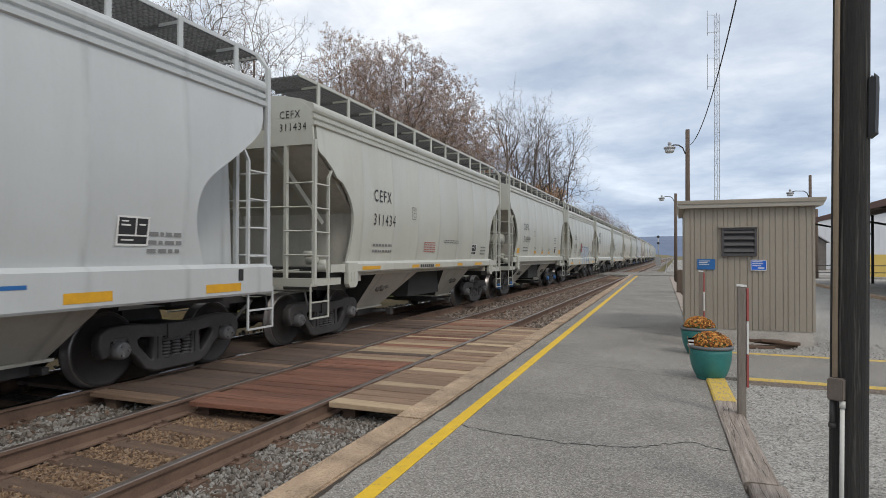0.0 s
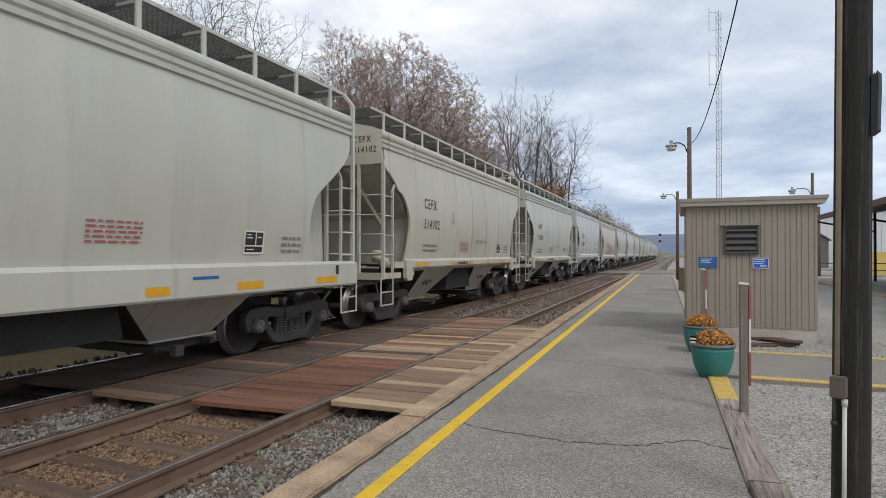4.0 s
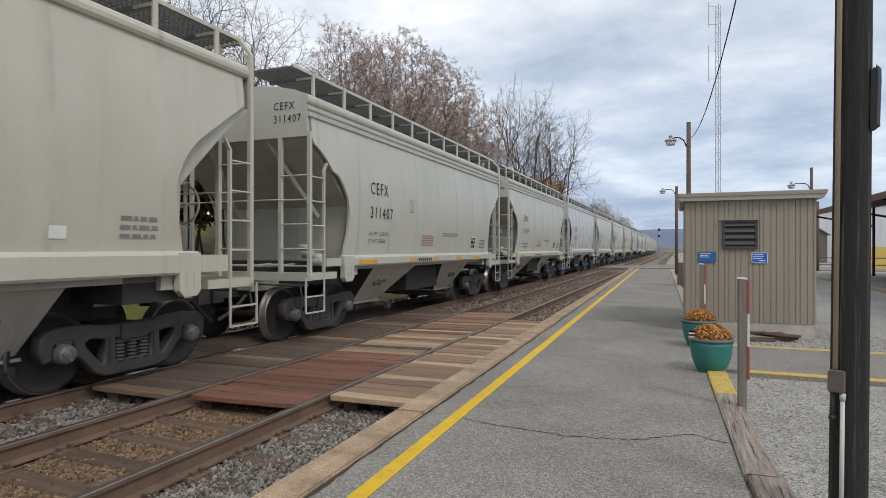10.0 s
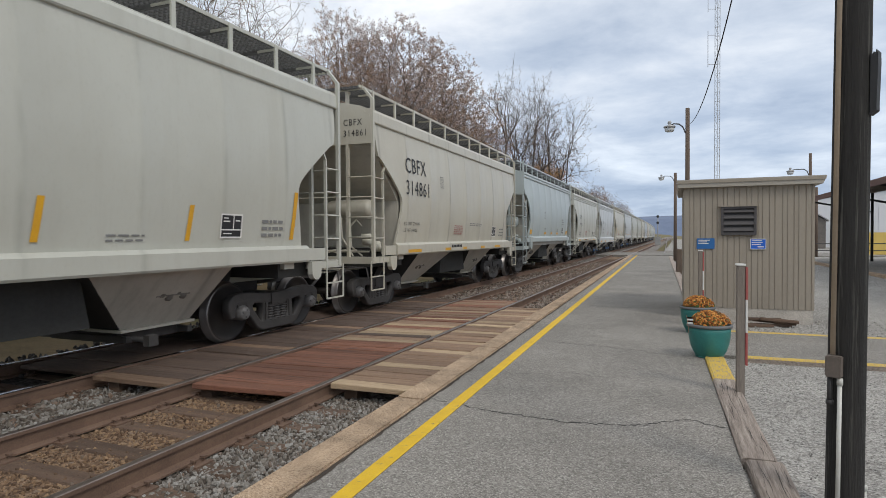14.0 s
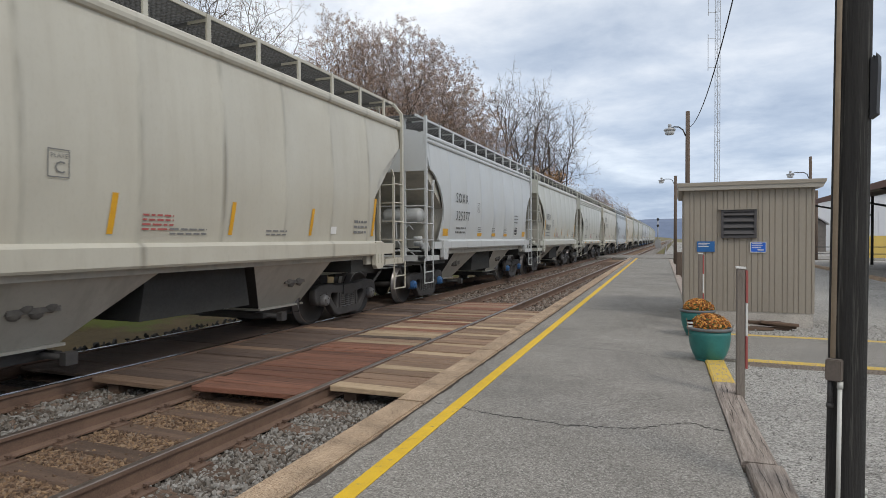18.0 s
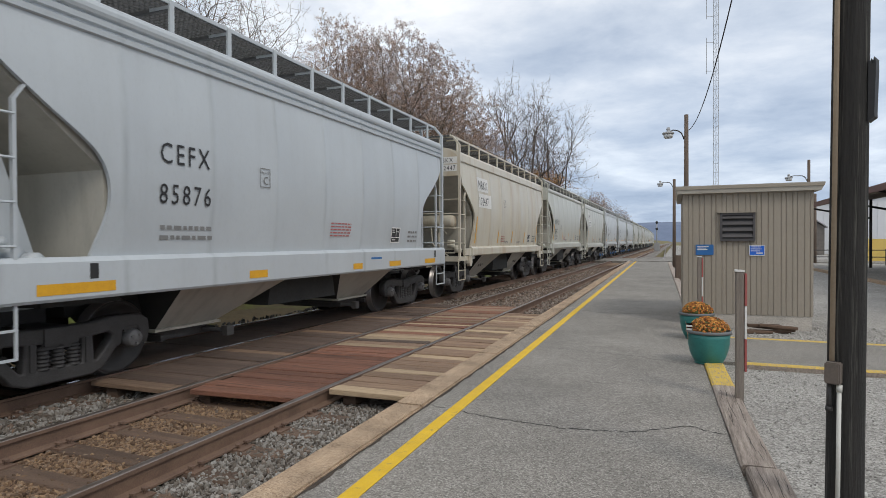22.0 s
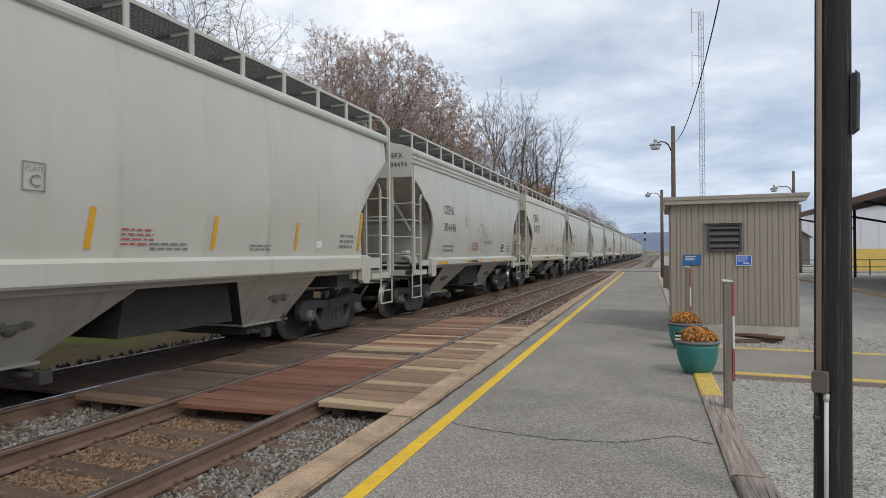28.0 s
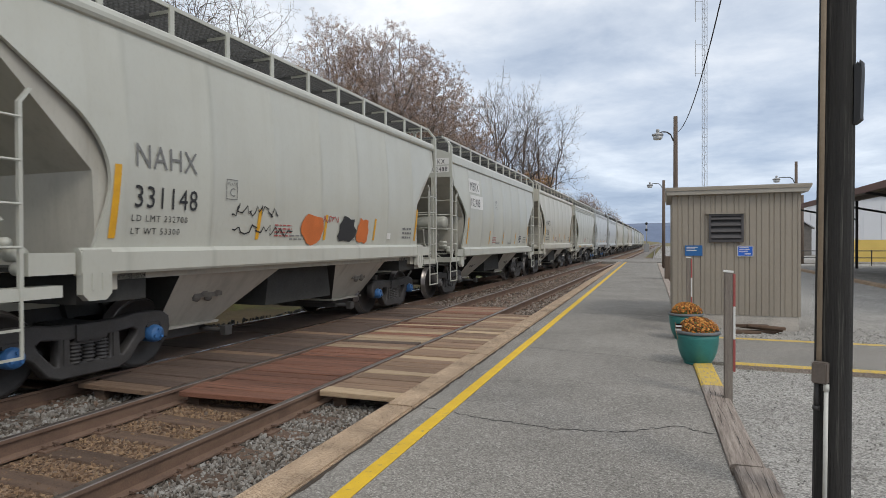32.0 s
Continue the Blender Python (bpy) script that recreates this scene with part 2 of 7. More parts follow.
POLE = material("pole_wood", (0.05, 0.046, 0.042), 0.95, dark=(0.008, 0.008, 0.008), scale=6.0, fine=44.0, stretch=(5, 5, 0.16), bump=1.0, bump_scale=22.0, spread=0.95, spots=((0.12, 0.115, 0.10), 5.0, 0.58, 0.68))
GRATE = material("dull_grating", (0.15, 0.15, 0.15), 0.6, metal=0.2, dark=(0.10, 0.10, 0.10), scale=8.0)
GALV = material("galvanised", (0.42, 0.42, 0.42), 0.5, metal=0.4, dark=(0.3, 0.3, 0.3), scale=8.0)
SIGN_BLUE = material("blue_sign", (0.02, 0.13, 0.36), 0.45, dark=(0.018, 0.11, 0.31), scale=6.0)
BARK = material("bark", (0.21, 0.17, 0.145), 0.95, dark=(0.12, 0.095, 0.08), scale=4.0, fine=30.0, stretch=(2, 2, 0.4))
DARK_BARK = material("dark_bark", (0.17, 0.14, 0.122), 0.95, dark=(0.06, 0.05, 0.042), scale=4.0, fine=30.0, stretch=(2, 2, 0.4))
LEAF = material("russet_leaves", (0.46, 0.315, 0.235), 0.8, dark=(0.30, 0.19, 0.135), scale=1.0, fine=6.0, spread=0.8)
LEAF_GOLD = material("golden_leaves", (0.40, 0.20, 0.035), 0.8, dark=(0.22, 0.11, 0.03), scale=1.0, fine=6.0, spread=0.8)
# the ridge's blue is distance haze mixed into its base colour
HILL = material("far_ridge", (0.16, 0.20, 0.29), 1.0, dark=(0.12, 0.155, 0.23), scale=0.01, fine=0.05)
SCRUB = material("bare_scrub", (0.20, 0.18, 0.16), 1.0, dark=(0.10, 0.09, 0.085), scale=0.4, fine=3.0)


# ---- mesh tools ----
def box(bm, x0, x1, y0, y1, z0, z1):
    v = [bm.verts.new(p) for p in ((x0, y0, z0), (x1, y0, z0), (x1, y1, z0), (x0, y1, z0), (x0, y0, z1), (x1, y0, z1), (x1, y1, z1), (x0, y1, z1))]
    return [bm.faces.new([v[i] for i in q]) for q in ((3, 2, 1, 0), (4, 5, 6, 7), (0, 1, 5, 4), (1, 2, 6, 5), (2, 3, 7, 6), (3, 0, 4, 7))]


def tube(bm, p0, p1, r0, r1=None, seg=8, caps=True):
    p0, p1 = Vector(p0), Vector(p1)
    r1 = r0 if r1 is None else r1
    d = (p1 - p0).normalized()
    u = d.orthogonal().normalized()
    w = d.cross(u)
    ring = [[bm.verts.new(p + (u * math.cos(a) + w * math.sin(a)) * r) for a in (2 * math.pi * i / seg for i in range(seg))] for p, r in ((p0, r0), (p1, r1))]
    out = [bm.faces.new((ring[0][i], ring[0][(i + 1) % seg], ring[1][(i + 1) % seg], ring[1][i])) for i in range(seg)]
    for f in out:
        f.smooth = seg > 6
    if caps:
        out += [bm.faces.new(ring[0][::-1]), bm.faces.new(ring[1])]
    return out


def bar(bm, p0, p1, w, h):
    """A square bar between two points: w sideways, h the other way."""
    p0, p1 = Vector(p0), Vector(p1)
    d = (p1 - p0).normalized()
    u = d.cross(Vector((0, 0, 1)))
    u = u.normalized() if u.length > 0.01 else Vector((1, 0, 0))
    k = d.cross(u)
    r = [[bm.verts.new(p + u * a * w / 2 + k * b * h / 2) for a, b in ((-1, -1), (1, -1), (1, 1), (-1, 1))] for p in (p0, p1)]
    for i in range(4):
        bm.faces.new((r[0][i], r[0][(i + 1) % 4], r[1][(i + 1) % 4], r[1][i]))
    bm.faces.new(r[0][::-1])
    bm.faces.new(r[1])


def lathe(bm, rings, seg=24, axis="z", at=(0, 0, 0), smooth=True):
    """A turned body from (radius, height) rings."""
    rows = []
    for r, h in rings:
        row = []
        for i in range(seg):
            a = 2 * math.pi * i / seg
            p = (r * math.cos(a), r * math.sin(a), h) if axis == "z" else (h, r * math.cos(a), r * math.sin(a))
            row.append(bm.verts.new(Vector(p) + Vector(at)))
        rows.append(row)
    out = []
    for a, b in zip(rows, rows[1:]):
        for i in range(seg):
            out.append(bm.faces.new((a[i], a[(i + 1) % seg], b[(i + 1) % seg], b[i])))
            out[-1].smooth = smooth
    if rings[0][0] > 1e-4:
        out.append(bm.faces.new(rows[0][::-1]))
    if rings[-1][0] > 1e-4:
        out.append(bm.faces.new(rows[-1]))
    return out


def prism(bm, outline, axis, a, b):
    """An outline drawn in the two other axes, pushed from a to b along axis."""
    def p(q, s):
        return {"x": (s, q[0], q[1]), "y": (q[0], s, q[1]), "z": (q[0], q[1], s)}[axis]
    lo = [bm.verts.new(p(q, a)) for q in outline]
    hi = [bm.verts.new(p(q, b)) for q in outline]
    n = len(outline)
    out = [bm.faces.new((lo[i], lo[(i + 1) % n], hi[(i + 1) % n], hi[i])) for i in range(n)]
    return out + [bm.faces.new(lo[::-1]), bm.faces.new(hi)]


def mesh_of(name, bm, mats):
    bmesh.ops.recalc_face_normals(bm, faces=bm.faces)
    me = bpy.data.meshes.new(name)
    bm.to_mesh(me)
    bm.free()
    for m in mats if isinstance(mats, (list, tuple)) else [mats]:
        me.materials.append(m)
    return me


def part(name, bm, mats, parent=None, label="", at=None):
    me = bm if isinstance(bm, bpy.types.Mesh) else mesh_of(name, bm, mats)
    ob = new(name, me)
    ob.parent = parent
    if at is not None:
        ob.matrix_basis = at if isinstance(at, Matrix) else Matrix.Translation(at)
    if label:
        ob["label"] = label
    return ob


def empty(name, at=None):
    ob = new(name)
    ob.empty_display_size = 0.3
    if at is not None:
        ob.matrix_basis = at if isinstance(at, Matrix) else Matrix.Translation(at)
    return ob


def setting(name, bm, mats, label, category):
    return tagged(part(name, bm, mats), label, category, kind="structure")


def words(text, size, mat, spacing=1.0, fat=0.0):
    cu = bpy.data.curves.new("lettering", "FONT")
    cu.body = text
    cu.size = size
    cu.space_character = spacing
    cu.offset = fat
    cu.align_x = "LEFT"
    cu.resolution_u = 2
    ob = bpy.data.objects.new("lettering", cu)
    me = bpy.data.meshes.new_from_object(ob)
    bpy.data.objects.remove(ob)
    bpy.data.curves.remove(cu)
    me.materials.clear()
    me.materials.append(mat)
    return me


# ---- ground, tracks, platform ----
def sheet(name, xs, ys, height, mat, label, category):
    verts = [(x, y, height(x, y)) for y in ys for x in xs]
    n = len(xs)
    faces = [(j * n + i, j * n + i + 1, (j + 1) * n + i + 1, (j + 1) * n + i) for j in range(len(ys) - 1) for i in range(n - 1)]
    me = bpy.data.meshes.new(name)
    me.from_pydata(verts, [], faces)
    me.materials.append(mat)
    return tagged(new(name, me), label, category, kind="structure")


def ground_height(x, y):
    rise = 0.0
    if x < -11.5:
        rise = min(4.0, (-11.5 - x) * 0.30) + 0.12 * noise.noise(Vector((x * 0.3, y * 0.2, 0)))
    return -0.30 + rise


sheet("ground", [-2500, -900, -300, -120, -60, -40, -30, -24, -20, -17, -14.5, -12.5, -11.5, -10, 12, 60, 300, 900, 2500],
      [-900, -300, -80, -20] + [i * 4.0 for i in range(-2, 60)] + [260, 320, 500, 900, 2500], ground_height, GRASS,
      "grassy ground with fallen leaves rising behind the tracks", "ground")
sheet("ballast_bed", [-9.6, -8.6, -5.9, -2.2], [-300, -40, 0, 20, 60, 100, 150, 200, 300, 420, 600, 900],
      lambda x, y: -0.21 if -9 < x < -2 else -0.31, BALLAST, "grey crushed stone ballast under both tracks", "ballast")
sheet("rusty_ballast_strip", [NEAR_X - 0.72, NEAR_X + 0.72], [-60, 0, 40, 120, 300], lambda x, y: -0.2, RUSTY_BALLAST,
      "rust-brown crushed stone between the rails", "ballast")
# dark strip laid over the ballast as painted shade beneath the train
sheet("oily_ballast_strip", [-9.5, -8.6, TRAIN_X + 0.72], [-60, 0, 20, 40, 90], lambda x, y: -0.2 if x > -9 else -0.30, SHADE_BALLAST,
      "crushed stone coloured black for the shade under the train", "ballast")
sheet("gravel_lot", [-1.2, 8, 20, 60], [-40, 0, 8.5, 40, 140, 300], lambda x, y: -0.048 - 0.0008 * abs(y), GRAVEL,
      "grey gravel lot beside the platform", "gravel")


def rail_profile(bm, x, ys, offset=lambda y: 0.0):
    """A flat-bottomed rail: foot, web and worn head."""
    outline = [(-0.07, -0.18), (0.07, -0.18), (0.07, -0.165), (0.012, -0.145), (0.012, -0.045), (0.036, -0.035), (0.036, -0.006), (0.028, 0.0), (-0.028, 0.0), (-0.036, -0.006), (-0.036, -0.035), (-0.012, -0.045), (-0.012, -0.145), (-0.07, -0.165)]
    rows = [[bm.verts.new((x + offset(y) + a, y, z)) for a, z in outline] for y in ys]
    n = len(outline)
    for p, q in zip(rows, rows[1:]):
        for i in range(n):
            f = bm.faces.new((p[i], p[(i + 1) % n], q[(i + 1) % n], q[i]))
            f.material_index = 1 if i in (6, 7, 8) else 0


far_ys = [-300, -60] + [i * 15.0 for i in range(0, 7)] + [105, 120, 140, 160, 180, 210, 240, 280, 330, 400, 480, 600]
for centre, off, label in ((NEAR_X, lambda y: 0.0, "rusty rail of the empty track"), (TRAIN_X, bend, "rail with a bright worn head under the train")):
    for side in (-1, 1):
        bm = bmesh.new()
        rail_profile(bm, centre + side * GAUGE / 2, [-60, 0, 20, 40, 80, 160, 400, 600] if centre == NEAR_X else far_ys, off)
        setting("rail", bm, [RAIL_SIDE, RAIL_TOP if centre == NEAR_X else RAIL_BRIGHT], label, "rail")

# platform: asphalt, kerb, yellow line; all lean with the platform
PLAT_END = 50.0


def strip(name, x0, x1, y0, y1, z0, z1, mat, label, category, bevel=0.0):
    bm = bmesh.new()
    box(bm, x0, x1, y0, y1, z0, z1)
    for v in bm.verts:
        v.co.x = plat(v.co.x, v.co.y)
    if bevel:
        bmesh.ops.bevel(bm, geom=[e for e in bm.edges], offset=bevel, segments=2, affect="EDGES")
    return setting(name, bm, mat, label, category)


strip("platform", KERB, 0.53, -30, PLAT_END, -0.28, 0.0, ASPHALT, "worn grey asphalt platform with fine cracks", "platform")
for i in range(20):
    y0 = -6.0 + i * 2.8
    strip("kerb", KERB - 0.30, KERB - 0.004, y0, y0 + 2.79, -0.3, 0.026, CONCRETE, "tan concrete kerb of the platform edge", "kerb", 0.015)
strip("yellow_line", -1.900, -1.775, -10, PLAT_END, 0.002, 0.006, YELLOW, "worn yellow safety line on the asphalt", "line marking")

DIRT = material("dark_seam_dirt", (0.085, 0.062, 0.045), 0.95, dark=(0.03, 0.024, 0.02), scale=7.0, fine=40.0, spread=0.9, bump=0.8)


def ragged(name, x, y0, y1, width, z, mat, label, category, seed, step=0.11):
    """A thin strip along the platform with torn edges."""
    rng = random.Random(seed)
    bm = bmesh.new()
    prev, y = None, y0
    while y < y1:
        a, b = x - width * rng.uniform(0.15, 0.6), x + width * rng.uniform(0.05, 1.0)
        cur = [bm.verts.new((plat(u, y), y, z)) for u in (a, b)]
        if prev:
            bm.faces.new((prev[0], prev[1], cur[1], cur[0]))
        prev = cur
        y += step * rng.uniform(0.6, 1.5)
    return setting(name, bm, mat, label, category)


ragged("dirt_seam", KERB + 0.008, 1.5, 26.0, 0.034, 0.0035, DIRT, "dark dirt and grit in the joint beside the kerb", "dirt", 11)

# ---- the covered hopper cars ----
def paint(name, base, dirt, streak=0.5, rust=0.0, seams=0.4):
    """Car paint: upright grime streaks, soft stains, panel weld shading and rust runs."""
    m = bpy.data.materials.new(name)
    m.use_nodes = True
    t = m.node_tree
    b = t.nodes["Principled BSDF"]
    b.inputs["Roughness"].default_value = 0.36
    tc = t.nodes.new("ShaderNodeTexCoord")
    oi = t.nodes.new("ShaderNodeObjectInfo")
    off = t.nodes.new("ShaderNodeVectorMath")
    off.operation = "SCALE"
    off.inputs[0].default_value = (37.0, 91.0, 13.0)
    t.links.new(oi.outputs["Random"], off.inputs[3])
    pos = t.nodes.new("ShaderNodeVectorMath")
    pos.operation = "ADD"
    t.links.new(tc.outputs["Object"], pos.inputs[0])
    t.links.new(off.outputs[0], pos.inputs[1])

    def layer(scale, stretch, detail, lo, hi):
        mp = t.nodes.new("ShaderNodeMapping")
        mp.inputs["Scale"].default_value = stretch
        t.links.new(pos.outputs[0], mp.inputs[0])
        n = node(t, "ShaderNodeTexNoise", Scale=scale, Detail=detail, Roughness=0.62)
        t.links.new(mp.outputs[0], n.inputs["Vector"])
        r = ramp(t, [(lo, (0, 0, 0)), (hi, (1, 1, 1))])
        t.links.new(n.outputs[0], r.inputs[0])
        return r.outputs[0]

    def blend(fac, amount, a, colour):
        mul = t.nodes.new("ShaderNodeMath")
        mul.operation = "MULTIPLY"
        mul.inputs[1].default_value = amount
        t.links.new(fac, mul.inputs[0])
        mx = t.nodes.new("ShaderNodeMix")
        mx.data_type = "RGBA"
        t.links.new(mul.outputs[0], mx.inputs[0])
        if isinstance(a, tuple):
            mx.inputs[6].default_value = (*a, 1)
        else:
            t.links.new(a, mx.inputs[6])
        mx.inputs[7].default_value = (*colour, 1)
        return mx.outputs[2]

    col = blend(layer(0.7, (1, 1, 1), 4.0, 0.35, 0.7), 0.35, base, dirt)
    col = blend(layer(2.2, (1, 1.6, 0.14), 6.0, 0.5, 0.78), streak, col, dirt)
    col = blend(layer(26.0, (1, 1, 0.5), 4.0, 0.52, 0.8), 0.25, col, dirt)
    if rust:
        col = blend(layer(1.4, (1, 1.5, 0.12), 5.0, 0.52, 0.72), rust, col, (0.36, 0.22, 0.10))
    # grime along the upright weld seams, broken and of uneven length
    ax = t.nodes.new("ShaderNodeSeparateXYZ")
    t.links.new(tc.outputs["Object"], ax.inputs[0])

    def calc(op, a, v):
        q = t.nodes.new("ShaderNodeMath")
        q.operation = op
        t.links.new(a, q.inputs[0])
        q.inputs[1].default_value = v
        return q.outputs[0]

    seam = calc("PINGPONG", calc("ADD", ax.outputs["Y"], 13.33), 0.6665)
    sr = ramp(t, [(0.0, (1, 1, 1)), (0.02, (0.75, 0.75, 0.75)), (0.07, (0, 0, 0))])
    t.links.new(seam, sr.inputs[0])
    both = t.nodes.new("ShaderNodeMath")
    both.operation = "MULTIPLY"
    t.links.new(sr.outputs[0], both.inputs[0])
    t.links.new(layer(1.1, (1, 2.0, 0.55), 4.0, 0.42, 0.66), both.inputs[1])
    col = blend(both.outputs[0], seams, col, tuple(v * 0.55 for v in dirt))
    t.links.new(col, b.inputs["Base Color"])
    n = node(t, "ShaderNodeTexNoise", Scale=1.6, Detail=3.0)
    t.links.new(pos.outputs[0], n.inputs["Vector"])
    bp = t.nodes.new("ShaderNodeBump")
    bp.inputs["Strength"].default_value = 0.25
    bp.inputs["Distance"].default_value = 0.03
    t.links.new(n.outputs[0], bp.inputs["Height"])
    t.links.new(bp.outputs[0], b.inputs["Normal"])
    return m


PAINTS = {
    "grey": paint("light_grey_car_paint", (0.50, 0.502, 0.448), (0.375, 0.362, 0.305), 0.34, 0.0, 0.35),
    "white": paint("cool_white_car_paint", (0.515, 0.532, 0.53), (0.41, 0.415, 0.405), 0.28, 0.0, 0.5),
    "cream": paint("cream_grey_car_paint", (0.52, 0.497, 0.42), (0.37, 0.335, 0.265), 0.40, 0.0, 0.75),
    "rusty": paint("rust_stained_cream_paint", (0.56, 0.53, 0.445), (0.45, 0.37, 0.255), 0.50, 0.6),
    "blue": paint("pale_blue_grey_car_paint", (0.47, 0.505, 0.53), (0.35, 0.37, 0.385), 0.25),
    "teal": paint("pale_green_grey_car_paint", (0.42, 0.47, 0.47), (0.30, 0.33, 0.32), 0.3),
    "dirty": paint("dirty_grey_car_paint", (0.535, 0.50, 0.43), (0.40, 0.355, 0.285), 0.45, 0.0, 0.2),
}
# near-black that puts the shade beneath the cars into the surface colour
UNDER_SHADE = material("under_car_shade_black", (0.05, 0.05, 0.047), 0.85, dark=(0.018, 0.018, 0.017), scale=2.0, fine=20.0, spread=0.9, bump=0.3)
UNDER = paint("underside_grey_paint", (0.50, 0.48, 0.42), (0.24, 0.22, 0.185), 0.6)
BRACKET = material("grimy_bracket", (0.22, 0.205, 0.18), 0.8, dark=(0.07, 0.065, 0.058), scale=9.0, fine=50.0, spread=0.9)
END = 5.60          # end of the roof and of the upper end panel
SILL_END = 5.64     # end sill
TRUCK = {"smooth": 4.45, "plain": 4.05, "ribbed": 4.45, "deep": 4.38, "straight": 4.45}
BASE = 1.77 / 2     # half the wheelbase
RADIUS = 0.455
KINDS = {
    "smooth": dict(sill=(1.34, 1.59), ribs=0, knee=3.30, label="smooth top chord"),
    "plain": dict(sill=(1.28, 1.57), ribs=0, knee=3.64, label="thin round top chord"),
    "ribbed": dict(sill=(1.27, 1.48), ribs=3, knee=3.50, label="ribbed top chord"),
    "deep": dict(sill=(1.03, 1.47), ribs=3, knee=3.50, label="ribbed top chord and deep sill"),
    "straight": dict(sill=(1.20, 1.47), ribs=0, knee=3.52, label="broad flat top chord"),
}


def flank(z):
    """Half width of the car's side at a height."""
    if z < 2.6:
        return 1.505 + 0.105 * math.sin(max(0.0, (z - 1.4) / 1.2) * math.pi / 2)
    return 1.61 - 0.115 * ((z - 2.6) / 1.5) ** 2


# height and the distance by which the side sheet is cut back from the car's end
EDGES = {
    "plain": [(1.3, 1.13), (1.68, 1.24), (2.2, 1.37), (2.5, 1.34), (2.72, 1.24), (2.96, 1.04), (3.2, 0.72), (3.48, 0.33), (3.66, 0.12), (9, 0.08)],
    "smooth": [(1.3, 0.82), (1.64, 0.93), (1.95, 1.05), (2.24, 1.10), (2.51, 1.05), (2.84, 0.89), (3.15, 0.60), (3.29, 0.38), (3.33, 0.22), (3.95, 0.09), (9, 0.08)],
    "ribbed": [(1.3, 1.08), (1.5, 1.14), (1.91, 1.22), (2.35, 1.22), (2.63, 1.10), (2.92, 0.82), (2.97, 0.66), (3.11, 0.52), (3.29, 0.27), (3.38, 0.10), (3.5, 0.07), (9, 0.06)],
    "deep": [(1.3, 1.15), (1.5, 1.23), (2.0, 1.40), (2.35, 1.37), (2.61, 1.20), (3.0, 0.66), (3.4, 0.19), (3.8, 0.08), (9, 0.06)],
    "straight": [(1.3, 1.04), (1.48, 1.09), (1.76, 1.16), (2.2, 1.26), (2.38, 1.26), (2.52, 1.19), (2.73, 0.95), (3.19, 0.32), (3.26, 0.18), (3.93, 0.09), (9, 0.08)],
}


def end_at(z, kind):
    """How far the side sheet reaches towards the car's end at a height, along a smooth curve."""
    pts = EDGES[kind]
    for i, ((a, p), (b, q)) in enumerate(zip(pts, pts[1:])):
        if z <= b:
            k = max(0.0, (z - a) / (b - a))
            before = (q - pts[i - 1][1]) / (b - pts[i - 1][0]) if i else (q - p) / (b - a)
            after = (pts[i + 2][1] - p) / (pts[i + 2][0] - a) if i + 2 < len(pts) else 0.0
            d = p * (2 * k**3 - 3 * k * k + 1) + q * (3 * k * k - 2 * k**3) + (b - a) * (before * (k**3 - 2 * k * k + k) + after * (k**3 - k * k))
            return SILL_END - 0.06 - max(0.05, d)
    return END


def shell(kind, s):
    """One bulging side sheet, with faint weld ridges."""
    k = KINDS[kind]
    bm = bmesh.new()
    zs = [k["sill"][1]] + [round(1.65 + 0.09 * i, 2) for i in range(27)] + [z for z, _ in EDGES[kind] if k["sill"][1] < z < 4] + [4.08]
    welds = (-4.0, -2.67, -1.33, 0.0, 1.33, 2.67, 4.0)
    ys = [(w + d, 0.007 if d == 0 else 0.0) for w in welds for d in (-0.55, -0.03, 0.0, 0.03, 0.55)][1:-1]
    rows = []
    for z in sorted(set(zs)):
        e = end_at(z, kind)
        line = [(-e, 0.0)] + [(max(-e + 0.02, min(e - 0.02, y)), h) for y, h in ys] + [(e, 0.0)]
        rows.append([bm.verts.new((s * (flank(z) + h), y, z)) for y, h in line])
    for a, b in zip(rows, rows[1:]):
        for i in range(len(a) - 1):
            bm.faces.new((a[i], a[i + 1], b[i + 1], b[i])).smooth = True
    for i in (0, -1):
        edge = [(bm.verts.new(r[i].co), bm.verts.new((r[i].co.x - s * 0.05, r[i].co.y, r[i].co.z))) for r in rows]
        for (p, q), (u, v) in zip(edge, edge[1:]):
            bm.faces.new((p, u, v, q))
    return bm


def roof(kind):
    bm = bmesh.new()
    sec = [(1.50, 4.10), (1.46, 4.19), (1.30, 4.27), (0.9, 4.36), (0.45, 4.41), (0, 4.42)]
    sec = [(x, z) for x, z in sec] + [(-x, z) for x, z in sec[-2::-1]]
    outline = sec + [(-1.40, 4.05), (1.40, 4.05)]
    prism(bm, outline, "y", -END, END)
    return bm


